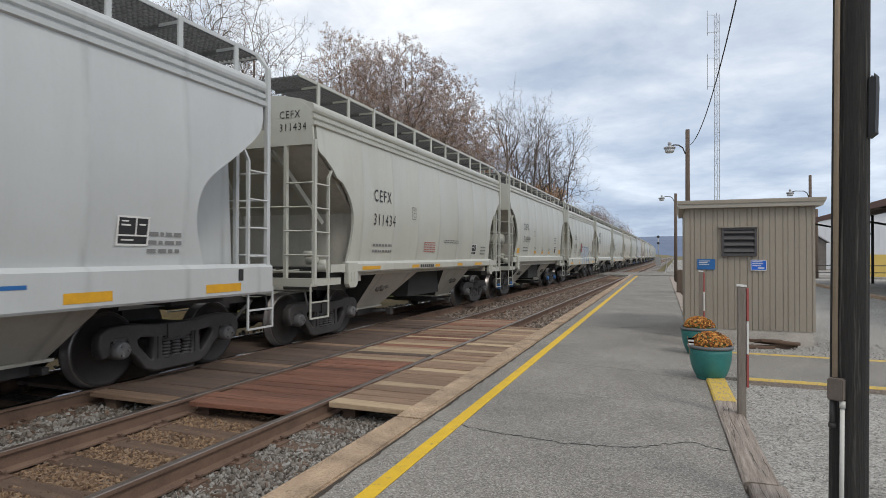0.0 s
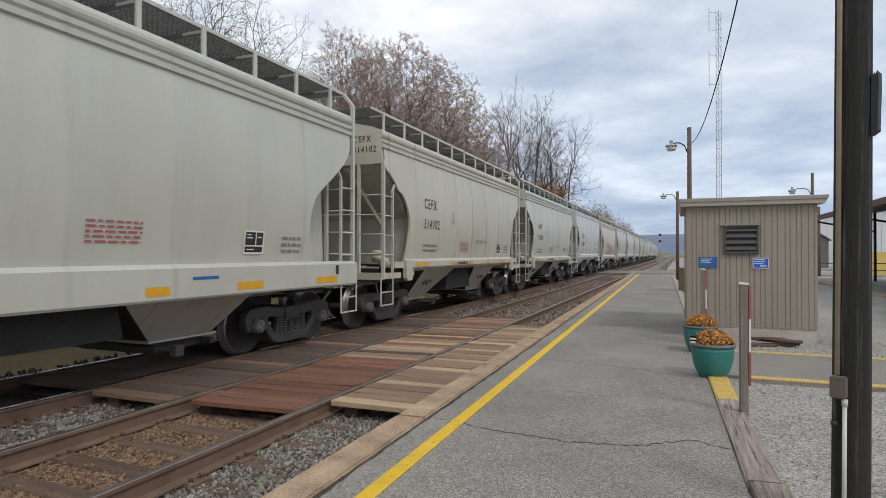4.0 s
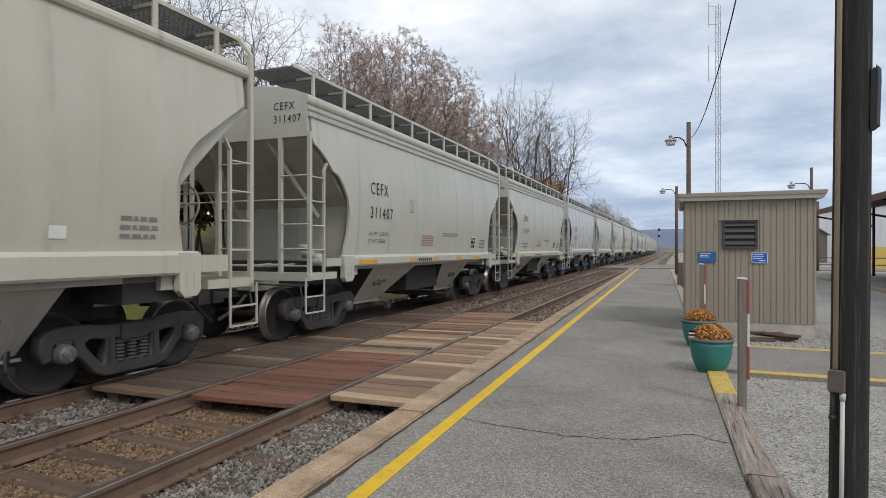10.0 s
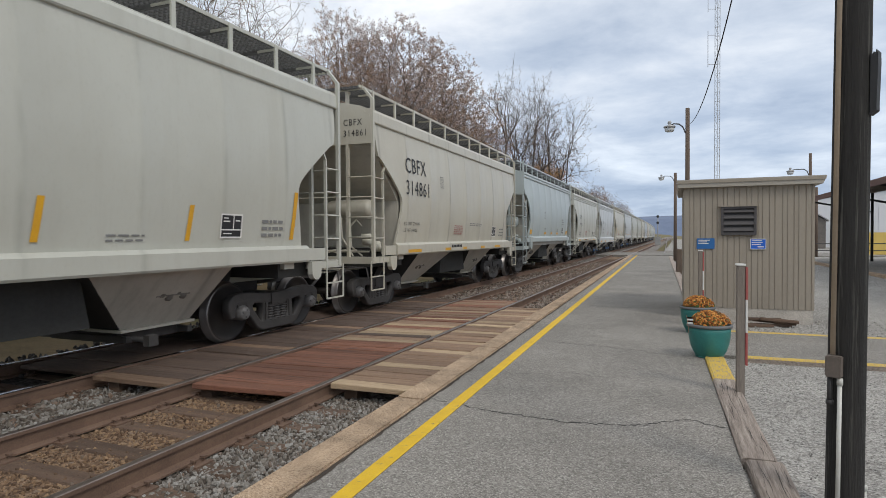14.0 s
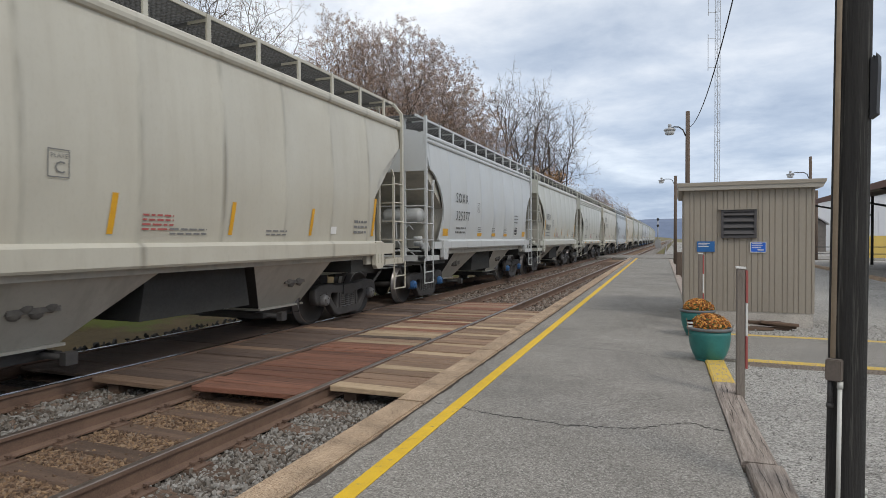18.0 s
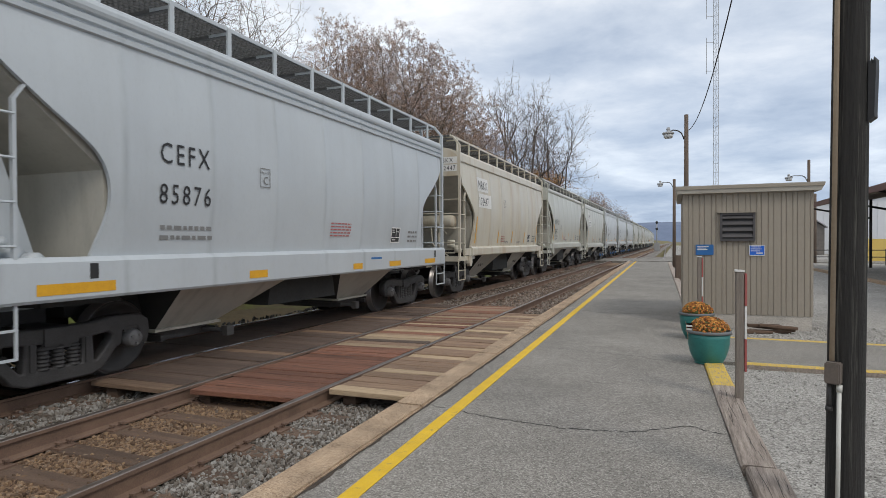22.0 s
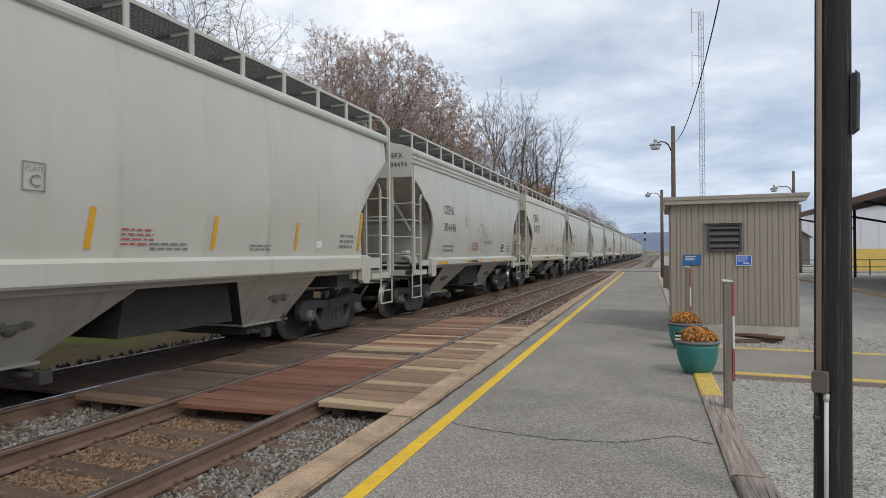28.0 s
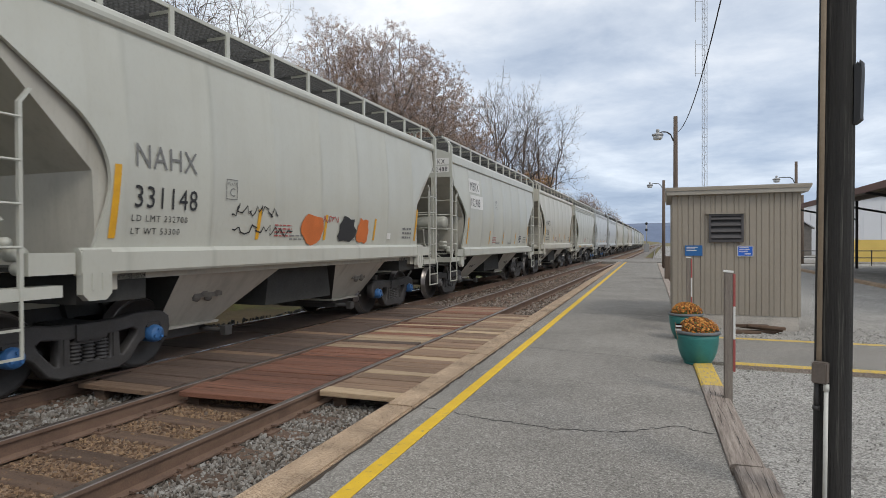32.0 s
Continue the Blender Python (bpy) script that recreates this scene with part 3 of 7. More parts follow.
def chord(kind, s):
    """The top chord along one side: a round beam over a bead, over a stack of ribs, or one broad band."""
    bm = bmesh.new()
    prof = []
    if KINDS[kind]["ribs"]:
        for i in range(2):
            z = 3.80 + i * 0.115
            prof += [(flank(z) - 0.006, z), (flank(z) + 0.034, z + 0.018), (flank(z) + 0.038, z + 0.075), (flank(z) - 0.006, z + 0.095)]
        prof += [(1.508, 4.025), (1.545, 4.04), (1.560, 4.075), (1.560, 4.12), (1.542, 4.165), (1.50, 4.195), (1.44, 4.21)]
    elif kind == "straight":
        prof += [(1.50, 3.905), (1.555, 3.915), (1.568, 3.935), (1.556, 4.13), (1.535, 4.165), (1.515, 4.18), (1.512, 4.20), (1.47, 4.205), (1.44, 4.205)]
    elif kind == "plain":
        prof += [(1.495, 4.03), (1.54, 4.045), (1.562, 4.08), (1.566, 4.13), (1.548, 4.18), (1.51, 4.215), (1.45, 4.23)]
    else:
        prof += [(1.50, 3.985), (1.545, 4.0), (1.558, 4.03), (1.556, 4.06), (1.535, 4.085), (1.508, 4.095), (1.512, 4.115), (1.545, 4.13), (1.55, 4.17), (1.53, 4.215), (1.48, 4.24)]
    for f in prism(bm, [(s * x, z) for x, z in prof + [(1.40, prof[-1][1] - 0.01), (1.40, prof[0][1])]], "y", -END - 0.01, END + 0.01)[:len(prof) - 1]:
        f.smooth = False
    return bm


def post(s, e, x, y, top, bend_to=0.0):
    """An angle-iron post; bend_to: how far it leans in towards the roof walk at its top."""
    bm = bmesh.new()
    low = top - 0.24 if bend_to else top
    box(bm, x - 0.030, x + 0.030, y - 0.034, y + 0.034, 1.10, low)
    if bend_to:
        prism(bm, [(x - 0.030, low), (x + 0.030, low), (x + 0.030 - s * bend_to, top), (x - 0.030 - s * bend_to, top)], "y", y - 0.034, y + 0.034)
    return bm


def walk_end(e):
    """Flat bar across the car's end that carries the roof walks."""
    bm = bmesh.new()
    y = e * (SILL_END - 0.02)
    box(bm, -1.36, 1.36, y - 0.012, y + 0.012, 4.585, 4.665)
    for x in (-0.98, 0.98):
        box(bm, x - 0.03, x + 0.03, min(y, e * 5.5), max(y, e * 5.5), 4.53, 4.585)
    return bm


def cross_grab(e, z):
    """Long grab rail across the end between the two ladders."""
    bm = bmesh.new()
    y = e * (SILL_END - 0.03)
    tube(bm, (-0.98, y, z), (0.98, y, z), 0.013, seg=6)
    return bm


def inner_rail(s, e):
    """Short ladder rail, bent over to the side sheet at its top."""
    bm = bmesh.new()
    x, y = s * 1.56, e * 5.16
    v = [(1.12, 0.0), (2.95, 0.0), (3.10, -0.10)]
    ring = [[bm.verts.new((x + a, y + e * d + b, z)) for a, b in ((-0.024, -0.018), (0.024, -0.018), (0.024, 0.018), (-0.024, 0.018))] for z, d in v]
    for p, q in zip(ring, ring[1:]):
        for i in range(4):
            bm.faces.new((p[i], p[(i + 1) % 4], q[(i + 1) % 4], q[i]))
    bm.faces.new(ring[0])
    bm.faces.new(ring[-1])
    return bm


def rung(p0, p1):
    bm = bmesh.new()
    tube(bm, p0, p1, 0.014, seg=6)
    return bm


def ladder(car, s, e, p, kind):
    """Corner ladder: tall corner post, short inner rail, post on the end face, rungs on both faces."""
    x, y = s * 1.56, e * (SILL_END - 0.06)
    short = e < 0 and kind in ("ribbed", "deep")
    part("corner_post", post(s, e, x, y, 3.56 if short and kind == "ribbed" else 4.62, 0.0 if short and kind == "ribbed" or kind == "smooth" else 0.20), p, car)
    part("ladder_rail", inner_rail(s, e), p, car)
    part("end_post", post(s, e, s * 0.98, y, (2.75 if kind == "deep" else 3.60) if short else 4.58), p, car)
    side = mesh_of("rung", rung((x + s * 0.02, y, 0), (x + s * 0.02, e * 5.16, 0)), p)
    across = mesh_of("rung", rung((x, y + e * 0.03, 0), (s * 0.98, y + e * 0.03, 0)), p)
    for i in range(4):
        part("rung", side, None, car, at=(0, 0, 1.58 + i * 0.41))
        part("rung", across, None, car, at=(0, 0, 1.60 + i * 0.41))


def far_ladder(s, e):
    """The same ladder in one piece, for the side and the cars that stay far off."""
    bm = bmesh.new()
    x, y = s * 1.56, e * (SILL_END - 0.06)
    box(bm, x - 0.04, x + 0.04, y - 0.045, y + 0.045, 1.10, 4.52)
    box(bm, s * 0.98 - 0.03, s * 0.98 + 0.03, y - 0.03, y + 0.03, 1.10, 4.50)
    box(bm, x - 0.03, x + 0.03, e * 5.16 - 0.022, e * 5.16 + 0.022, 1.12, 3.0)
    for i in range(4):
        z = 1.58 + i * 0.41
        box(bm, min(x, s * 0.97), max(x, s * 0.97), y - 0.012, y + 0.012, z - 0.012, z + 0.012)
        box(bm, x - 0.012, x + 0.012, min(y, e * 5.16), max(y, e * 5.16), z - 0.012, z + 0.012)
    return bm


def stirrup(s, e, drop):
    bm = bmesh.new()
    x, y0, y1 = s * 1.57, e * 5.70, e * 5.16
    for y in (y0, y1):
        bar(bm, (x, y, drop + 0.06), (x, y, 0.52), 0.022, 0.028)
    for z in (0.53, 0.80):
        bar(bm, (x, y0, z), (x, y1, z), 0.03, 0.024)
    return bm


def end_frame(e):
    """The end platform: end sill, side steps and cross beam."""
    bm = bmesh.new()
    y0, y1 = e * 4.75, e * SILL_END
    box(bm, -1.55, 1.55, min(y1 - e * 0.16, y1), max(y1 - e * 0.16, y1), 1.06, 1.20)
    for s in (-1, 1):
        lo, hi = sorted((s * 1.36, s * 1.57))
        box(bm, lo, hi, min(y0, y1), max(y0, y1), 1.07, 1.19)
    box(bm, -0.42, 0.42, min(e * 3.3, y1), max(e * 3.3, y1), 0.86, 1.12)
    return bm


def slope_sheet(e, knee, foot):
    """Sloping end sheet of the bin above a plain bulkhead."""
    bm = bmesh.new()
    outline = [(e * (END - 0.05), knee), (e * (END - 0.08), knee - 0.05), (e * foot, 2.40), (e * (foot - 0.05), 1.10), (e * (foot - 0.3), 1.10), (e * (foot - 0.3), 2.5), (e * 5.2, knee + 0.1)]
    prism(bm, outline, "x", -1.50, 1.50)
    return bm


def bin_side(kind):
    """Inner filling of the bin behind the side sheets, down to the hoppers."""
    k = KINDS[kind]
    bm = bmesh.new()
    prism(bm, [(-4.05, 1.2), (4.05, 1.2), (4.05, 2.45), (-4.05, 2.45)], "x", -1.42, 1.42)
    return bm


def hopper(s, top):
    """One discharge hopper under the sill: steep outer end, long inner slope."""
    bm = bmesh.new()
    up = [(x, y) for x, y in ((-1.46, 0.72 * s), (1.46, 0.72 * s), (1.46, 3.02 * s), (-1.46, 3.02 * s))]
    lo = [(x, y) for x, y in ((-0.74, 1.72 * s), (0.74, 1.72 * s), (0.74, 2.84 * s), (-0.74, 2.84 * s))]
    a = [bm.verts.new((x, y, top)) for x, y in up]
    b = [bm.verts.new((x, y, 0.44)) for x, y in lo]
    for i in range(4):
        # end slopes face downward: their shade is painted on with the second material
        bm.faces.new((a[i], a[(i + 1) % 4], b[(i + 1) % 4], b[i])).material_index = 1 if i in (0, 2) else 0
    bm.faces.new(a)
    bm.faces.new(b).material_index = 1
    return bm


def flange(s):
    """Bolted rim round the hopper's mouth."""
    bm = bmesh.new()
    y0, y1 = sorted((1.68 * s, 2.89 * s))
    box(bm, -0.80, 0.80, y0, y1, 0.41, 0.445)
    return bm


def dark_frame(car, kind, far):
    """Black underframe filler: centre beam, ridge between the bays, bolsters and end plates."""
    # solid fillers close the view under the car; their black paints the shade
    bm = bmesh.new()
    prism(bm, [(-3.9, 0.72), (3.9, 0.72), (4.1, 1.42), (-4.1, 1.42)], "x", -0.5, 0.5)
    part("centre_sill", bm, UNDER_SHADE, car, "centre sill filler coloured black for shade")
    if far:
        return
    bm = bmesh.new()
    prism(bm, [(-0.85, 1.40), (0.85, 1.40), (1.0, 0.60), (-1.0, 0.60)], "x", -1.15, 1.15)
    part("bay_ridge", bm, UNDER_SHADE, car)
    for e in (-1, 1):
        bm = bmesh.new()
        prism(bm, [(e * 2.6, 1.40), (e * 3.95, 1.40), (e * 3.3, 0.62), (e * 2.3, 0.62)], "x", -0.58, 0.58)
        part("sill_gusset", bm, UNDER_SHADE, car)
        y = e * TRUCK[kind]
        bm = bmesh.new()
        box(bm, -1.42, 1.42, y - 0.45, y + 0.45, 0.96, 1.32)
        part("body_bolster", bm, UNDER_SHADE, car)
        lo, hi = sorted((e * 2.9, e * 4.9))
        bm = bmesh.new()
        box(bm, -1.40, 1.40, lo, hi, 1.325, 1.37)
        part("floor_plate", bm, UNDER_SHADE, car)


def gate(s):
    """Sliding outlet gate with its frame and drive shaft."""
    bm = bmesh.new()
    y0, y1 = sorted((1.78 * s, 2.78 * s))
    box(bm, -0.62, 0.62, y0, y1, 0.26, 0.395)
    for y in (y0, y1):
        box(bm, -0.82, 0.82, y - 0.04, y + 0.04, 0.28, 0.36)
    tube(bm, (-1.12, 1.86 * s, 0.32), (1.12, 1.86 * s, 0.32), 0.035, seg=8)
    for x in (-1.1, 1.1):
        box(bm, x - 0.05, x + 0.05, 1.86 * s - 0.07, 1.86 * s + 0.07, 0.25, 0.39)
    return bm


def vibrator(s, x):
    """Cast shaker bracket welded on the hopper side."""
    bm = bmesh.new()
    for i, (dy, z) in enumerate(((0.0, 0.92), (0.13, 0.86), (0.26, 0.93), (0.36, 0.87))):
        lathe(bm, [(0.01, -0.05), (0.075, -0.04), (0.085, 0.02), (0.05, 0.05), (0.01, 0.055)], 9, "x", (x * (1.06 + 0.5 * (z - 0.88)), s * (2.05 + dy), z))
    bar(bm, (x * 1.09, s * 1.95, 0.90), (x * 1.09, s * 2.5, 0.90), 0.05, 0.10)
    return bm


def side_sill(kind, s):
    lo, hi = KINDS[kind]["sill"]
    bm = bmesh.new()
    reach = SILL_END if kind == "deep" else 4.58
    prism(bm, [(s * 1.50, lo), (s * 1.60, lo), (s * 1.62, lo + 0.03), (s * 1.62, hi - 0.05), (s * 1.565, hi), (s * 1.50, hi)], "y", -reach, reach)
    if kind == "deep":
        box(bm, min(s * 1.0, s * 1.55), max(s * 1.0, s * 1.55), -SILL_END, -3.4, hi - 0.1, hi - 0.02)
        box(bm, min(s * 1.0, s * 1.55), max(s * 1.0, s * 1.55), 3.4, SILL_END, hi - 0.1, hi - 0.02)
    else:
        for e in (-1, 1):
            lo2, hi2 = sorted((e * 4.62, e * 5.1))
            box(bm, min(s * 1.50, s * 1.585), max(s * 1.50, s * 1.585), lo2, hi2, lo + 0.02, hi - 0.05)
            yj = e * (4.78 if kind == "straight" else 4.40)
            half = 0.14 if kind == "straight" else 0.17
            x0, x1 = sorted((s * 1.53, s * 1.625))
            if kind != "straight":
                prism(bm, [(yj - half, hi - 0.02), (yj + half, hi - 0.02), (yj + half, lo - 0.20), (yj + half * 0.6, lo - 0.27), (yj - half * 0.6, lo - 0.27), (yj - half, lo - 0.20)], "x", x0, x1)
                for d in (-0.06, 0.06):
                    box(bm, x1 if s > 0 else x0 - 0.012, x1 + 0.012 if s > 0 else x0, yj + d - 0.012, yj + d + 0.012, lo - 0.16, lo + 0.02)
            else:
                prism(bm, [(yj - half, 1.20), (yj + half, 1.20)] + [(yj + half * math.cos(a), 1.03 - half * math.sin(a)) for a in (0.3, 0.8, 1.3, 1.85, 2.35, 2.85)], "x", x0, x1)
            lo3, hi3 = sorted((e * 4.23, e * 5.1))
            box(bm, min(s * 1.48, s * 1.54), max(s * 1.48, s * 1.54), lo3, hi3, 1.36, lo + 0.05)
    return bm


def running_board(s):
    """Open steel grating over the roof edge."""
    bm = bmesh.new()
    x0, x1 = s * 0.42, s * 1.31
    lo, hi = min(x0, x1), max(x0, x1)
    for i in range(11):
        x = lo + (hi - lo) * i / 10
        box(bm, x - 0.006, x + 0.006, -5.75, 5.75, 4.60, 4.645)
    for i in range(144):
        y = -5.72 + i * 0.08
        box(bm, lo, hi, y - 0.006, y + 0.006, 4.61, 4.64)
    for i in range(11):
        y = -5.15 + i * 1.03
        box(bm, lo, hi, y - 0.02, y + 0.02, 4.55, 4.60)
    return bm


def board_edge(s):
    bm = bmesh.new()
    x = s * 1.33
    box(bm, x - 0.010, x + 0.010, -5.72, 5.72, 4.615, 4.665)
    return bm


def stanchion(s, y):
    bm = bmesh.new()
    box(bm, s * 1.335 - 0.012, s * 1.335 + 0.02, y - 0.035, y + 0.035, 4.22, 4.66)
    box(bm, min(s * 1.0, s * 1.33), max(s * 1.0, s * 1.33), y - 0.03, y + 0.03, 4.56, 4.60)
    return bm


def coupler(e):
    bm = bmesh.new()
    lo, hi = sorted((e * (SILL_END - 0.5), e * (CAR / 2 - 0.12)))
    box(bm, -0.10, 0.10, lo, hi, 0.76, 0.92)
    lo, hi = sorted((e * (CAR / 2 - 0.22), e * (CAR / 2 + 0.02)))
    box(bm, -0.16, 0.16, lo, hi, 0.70, 0.99)
    tube(bm, (0.35, e * 5.7, 0.8), (0.30, e * 6.0, 0.55), 0.03, seg=6)
    tube(bm, (0.30, e * 6.0, 0.55), (0.22, e * 6.24, 0.42), 0.03, seg=6)
    return bm


def lever(e):
    bm = bmesh.new()
    y = e * (SILL_END + 0.05)
    tube(bm, (1.45, y, 0.98), (0.2, y, 1.0), 0.016, seg=6)
    tube(bm, (1.45, y, 0.98), (1.50, y, 0.75), 0.016, seg=6)
    return bm


def brake_wheel(e):
    bm = bmesh.new()
    y = e * 5.35
    pts = [Vector((0.55 + 0.28 * math.cos(a), y, 2.25 + 0.28 * math.sin(a))) for a in (2 * math.pi * i / 16 for i in range(16))]
    for a, b in zip(pts, pts[1:] + pts[:1]):
        tube(bm, a, b, 0.018, seg=6, caps=False)
    for i in range(0, 16, 4):
        tube(bm, pts[i], (0.55, y, 2.25), 0.012, seg=5)
    tube(bm, (0.55, y, 2.25), (0.55, e * 4.5, 2.25), 0.03, seg=8)
    box(bm, 0.45, 0.68, min(e * 4.5, e * 4.95), max(e * 4.5, e * 4.95), 1.9, 2.4)
    return bm


def reservoir(e):
    bm = bmesh.new()
    lathe(bm, [(0.02, -0.55), (0.16, -0.53), (0.20, -0.45), (0.20, 0.45), (0.16, 0.53), (0.02, 0.55)], 14, "x", (0.62, e * 4.88, 2.22))
    for x in (0.0, 0.7):
        bar(bm, (x + 0.27, e * 4.85, 2.04), (x + 0.27, e * 4.3, 2.04), 0.05, 0.05)
    return bm


def valve(e):
    """Brake control valve on its pipe bracket."""
    bm = bmesh.new()
    for i, (x, z, r) in enumerate(((1.15, 1.42, 0.10), (1.02, 1.5, 0.08), (1.28, 1.36, 0.07), (1.1, 1.62, 0.06))):
        lathe(bm, [(0.01, -0.12), (r, -0.1), (r, 0.1), (0.01, 0.12)], 10, "x", (x, e * (4.75 + 0.1 * i), z))
    for i in range(3):
        tube(bm, (1.0 - 0.3 * i, e * 4.7, 1.35), (0.4 - 0.2 * i, e * 5.2, 1.28), 0.018, seg=5)
    tube(bm, (-1.2, e * 5.3, 1.30), (1.3, e * 5.3, 1.30), 0.02, seg=6)
    return bm


def brace(s, e):
    bm = bmesh.new()
    bar(bm, (s * 0.62, e * 5.5, 3.45), (s * 0.95, e * 4.45, 2.2), 0.10, 0.08)
    return bm


def gusset(s, e):
    """Tall tapering plate that props the end sheet from the sill."""
    bm = bmesh.new()
    prism(bm, [(e * 5.55, 1.12), (e * 4.45, 1.12), (e * 5.20, 3.5), (e * 5.42, 3.5)], "x", s * 0.92 - 0.02, s * 0.92 + 0.02)
    return bm


def pipe_run(e):
    """Bent train-line pipes rising from the sill to the valves."""
    bm = bmesh.new()
    for x, top in ((0.55, 2.05), (0.78, 1.85)):
        pts = [Vector((x + 0.25, e * 5.1, 1.2)), Vector((x - 0.05, e * 5.05, top - 0.45)), Vector((x - 0.10, e * 5.0, top)), Vector((x + 0.02, e * 4.95, top + 0.13)), Vector((x + 0.12, e * 4.9, top))]
        for a, b in zip(pts, pts[1:]):
            tube(bm, a, b, 0.018, seg=6)
    return bm


def end_panel(e, knee):
    bm = bmesh.new()
    lo, hi = sorted((e * (END - 0.03), e * (END + 0.015)))
    prism(bm, [(-1.555, knee - 0.02), (1.555, knee - 0.02), (1.505, 4.08), (1.28, 4.24), (0.9, 4.33), (0, 4.39), (-0.9, 4.33), (-1.28, 4.24), (-1.505, 4.08)], "y", lo, hi)
    return bm


def hatch(y):
    bm = bmesh.new()
    box(bm, -0.36, 0.36, y - 0.55, y + 0.55, 4.41, 4.66)
    for dy in (-0.5, 0.0, 0.5):
        box(bm, -0.42, 0.42, y + dy - 0.03, y + dy + 0.03, 4.66, 4.70)
    return bm


def wheelset(cap):
    """Axle with two flanged wheels and the bearing end caps, turning together."""
    bm = bmesh.new()
    for s in (-1, 1):
        out = [(0.06, s * 0.90), (0.12, s * 0.80), (0.20, s * 0.79), (0.36, s * 0.76), (0.40, s * 0.815), (RADIUS - 0.015, s * 0.82), (RADIUS, s * 0.80), (RADIUS + 0.004, s * 0.715), (RADIUS + 0.03, s * 0.70), (RADIUS + 0.026, s * 0.68), (0.40, s * 0.68), (0.33, s * 0.70), (0.12, s * 0.66), (0.07, s * 0.60)]
        for i, f in enumerate(lathe(bm, out, 28, "x")):
            ring = i // 28
            if ring in (5, 6, 7):
                f.material_index = 1
        for f in lathe(bm, [(0.11, s * 0.90), (0.115, s * 1.10), (0.10, s * 1.14), (0.095, s * 1.15), (0.002, s * 1.155)], 14, "x"):
            f.material_index = 2
        for i in range(3):
            a = 2 * math.pi * i / 3
            for f in tube(bm, (s * 1.15, 0.06 * math.cos(a), 0.06 * math.sin(a)), (s * 1.175, 0.06 * math.cos(a), 0.06 * math.sin(a)), 0.02, seg=6):
                f.material_index = 2
    lathe(bm, [(0.08, -0.62), (0.075, 0.0), (0.08, 0.62)], 12, "x")
    return mesh_of("wheelset", bm, [WHEEL, TREAD, cap])


def casting(rings, depth, bevel):
    """A plate with openings and rounded edges: the first ring is its outline, the others are holes. Drawn in x and y, thick along z."""
    cu = bpy.data.curves.new("casting", "CURVE")
    cu.dimensions = "2D"
    cu.fill_mode = "BOTH"
    cu.extrude = depth / 2 - bevel
    cu.bevel_depth = bevel
    cu.bevel_resolution = 1
    for ring in rings:
        sp = cu.splines.new("POLY")
        sp.points.add(len(ring) - 1)
        for q, (a, b) in zip(sp.points, ring):
            q.co = (a, b, 0, 1)
        sp.use_cyclic_u = True
    ob = bpy.data.objects.new("casting", cu)
    me = bpy.data.meshes.new_from_object(ob)
    bpy.data.objects.remove(ob)
    bpy.data.curves.remove(cu)
    return me


def side_frame(s):
    """Cast side frame: arched top, jaws over the bearings, two triangular windows, spring opening."""
    z = 0.455
    half = [(0.0, -0.32), (0.36, -0.32), (0.50, -0.27), (0.66, -0.08), (0.74, -0.03), (0.745, 0.10), (0.79, 0.155), (0.97, 0.155), (1.02, 0.10), (1.03, -0.04), (1.10, -0.06), (1.135, 0.06), (1.12, 0.19), (1.03, 0.255), (0.86, 0.275), (0.62, 0.27), (0.40, 0.235), (0.0, 0.23)]
    outline = half + [(-a, b) for a, b in half[-2:0:-1]]
    window = [(0.36, 0.115), (0.58, 0.14), (0.655, 0.09), (0.63, 0.01), (0.44, -0.20), (0.375, -0.20)]
    pocket = [(-0.27, -0.20), (0.27, -0.20), (0.27, 0.11), (-0.27, 0.11)]
    me = casting([[(a, b + z) for a, b in r] for r in (outline, window, [(-a, b) for a, b in window], pocket)], 0.15, 0.022)
    bm = bmesh.new()
    bm.from_mesh(me)
    bpy.data.meshes.remove(me)
    for v in bm.verts:
        v.co = (s * 1.0 + v.co.z, v.co.x, v.co.y)
    x0, x1 = sorted((s * 0.98, s * 1.07))
    for q in (-1, 1):
        lo, hi = sorted((q * 0.79, q * 0.97))
        box(bm, x0, x1, lo, hi, z + 0.09, z + 0.17)
        lo, hi = sorted((q * 0.28, q * 0.335))
        box(bm, x0, x1 + s * 0.02 if s > 0 else x1, lo, hi, z - 0.18, z + 0.10)
    box(bm, x0, x1, -0.20, 0.20, z + 0.02, z + 0.11)
    return bm


def spring(s, dy):
    """One coil spring of the truck, its windings in one piece."""
    bm = bmesh.new()
    prof = [(0.045, 0.25)]
    for i in range(6):
        z = 0.26 + i * 0.042
        prof += [(0.060, z), (0.078, z + 0.010), (0.078, z + 0.020), (0.058, z + 0.030)]
    lathe(bm, prof + [(0.05, 0.52)], 10, "z", (s * 1.02, dy, 0))
    return bm


def bolster():
    bm = bmesh.new()
    box(bm, -1.10, 1.10, -0.19, 0.19, 0.52, 0.70)
    box(bm, -0.4, 0.4, -0.30, 0.30, 0.66, 0.86)
    for y in (-0.45, 0.45):
        tube(bm, (-0.85, y, 0.40), (0.85, y, 0.40), 0.05, seg=8)
    return bm


TRUCK_MESH = {}


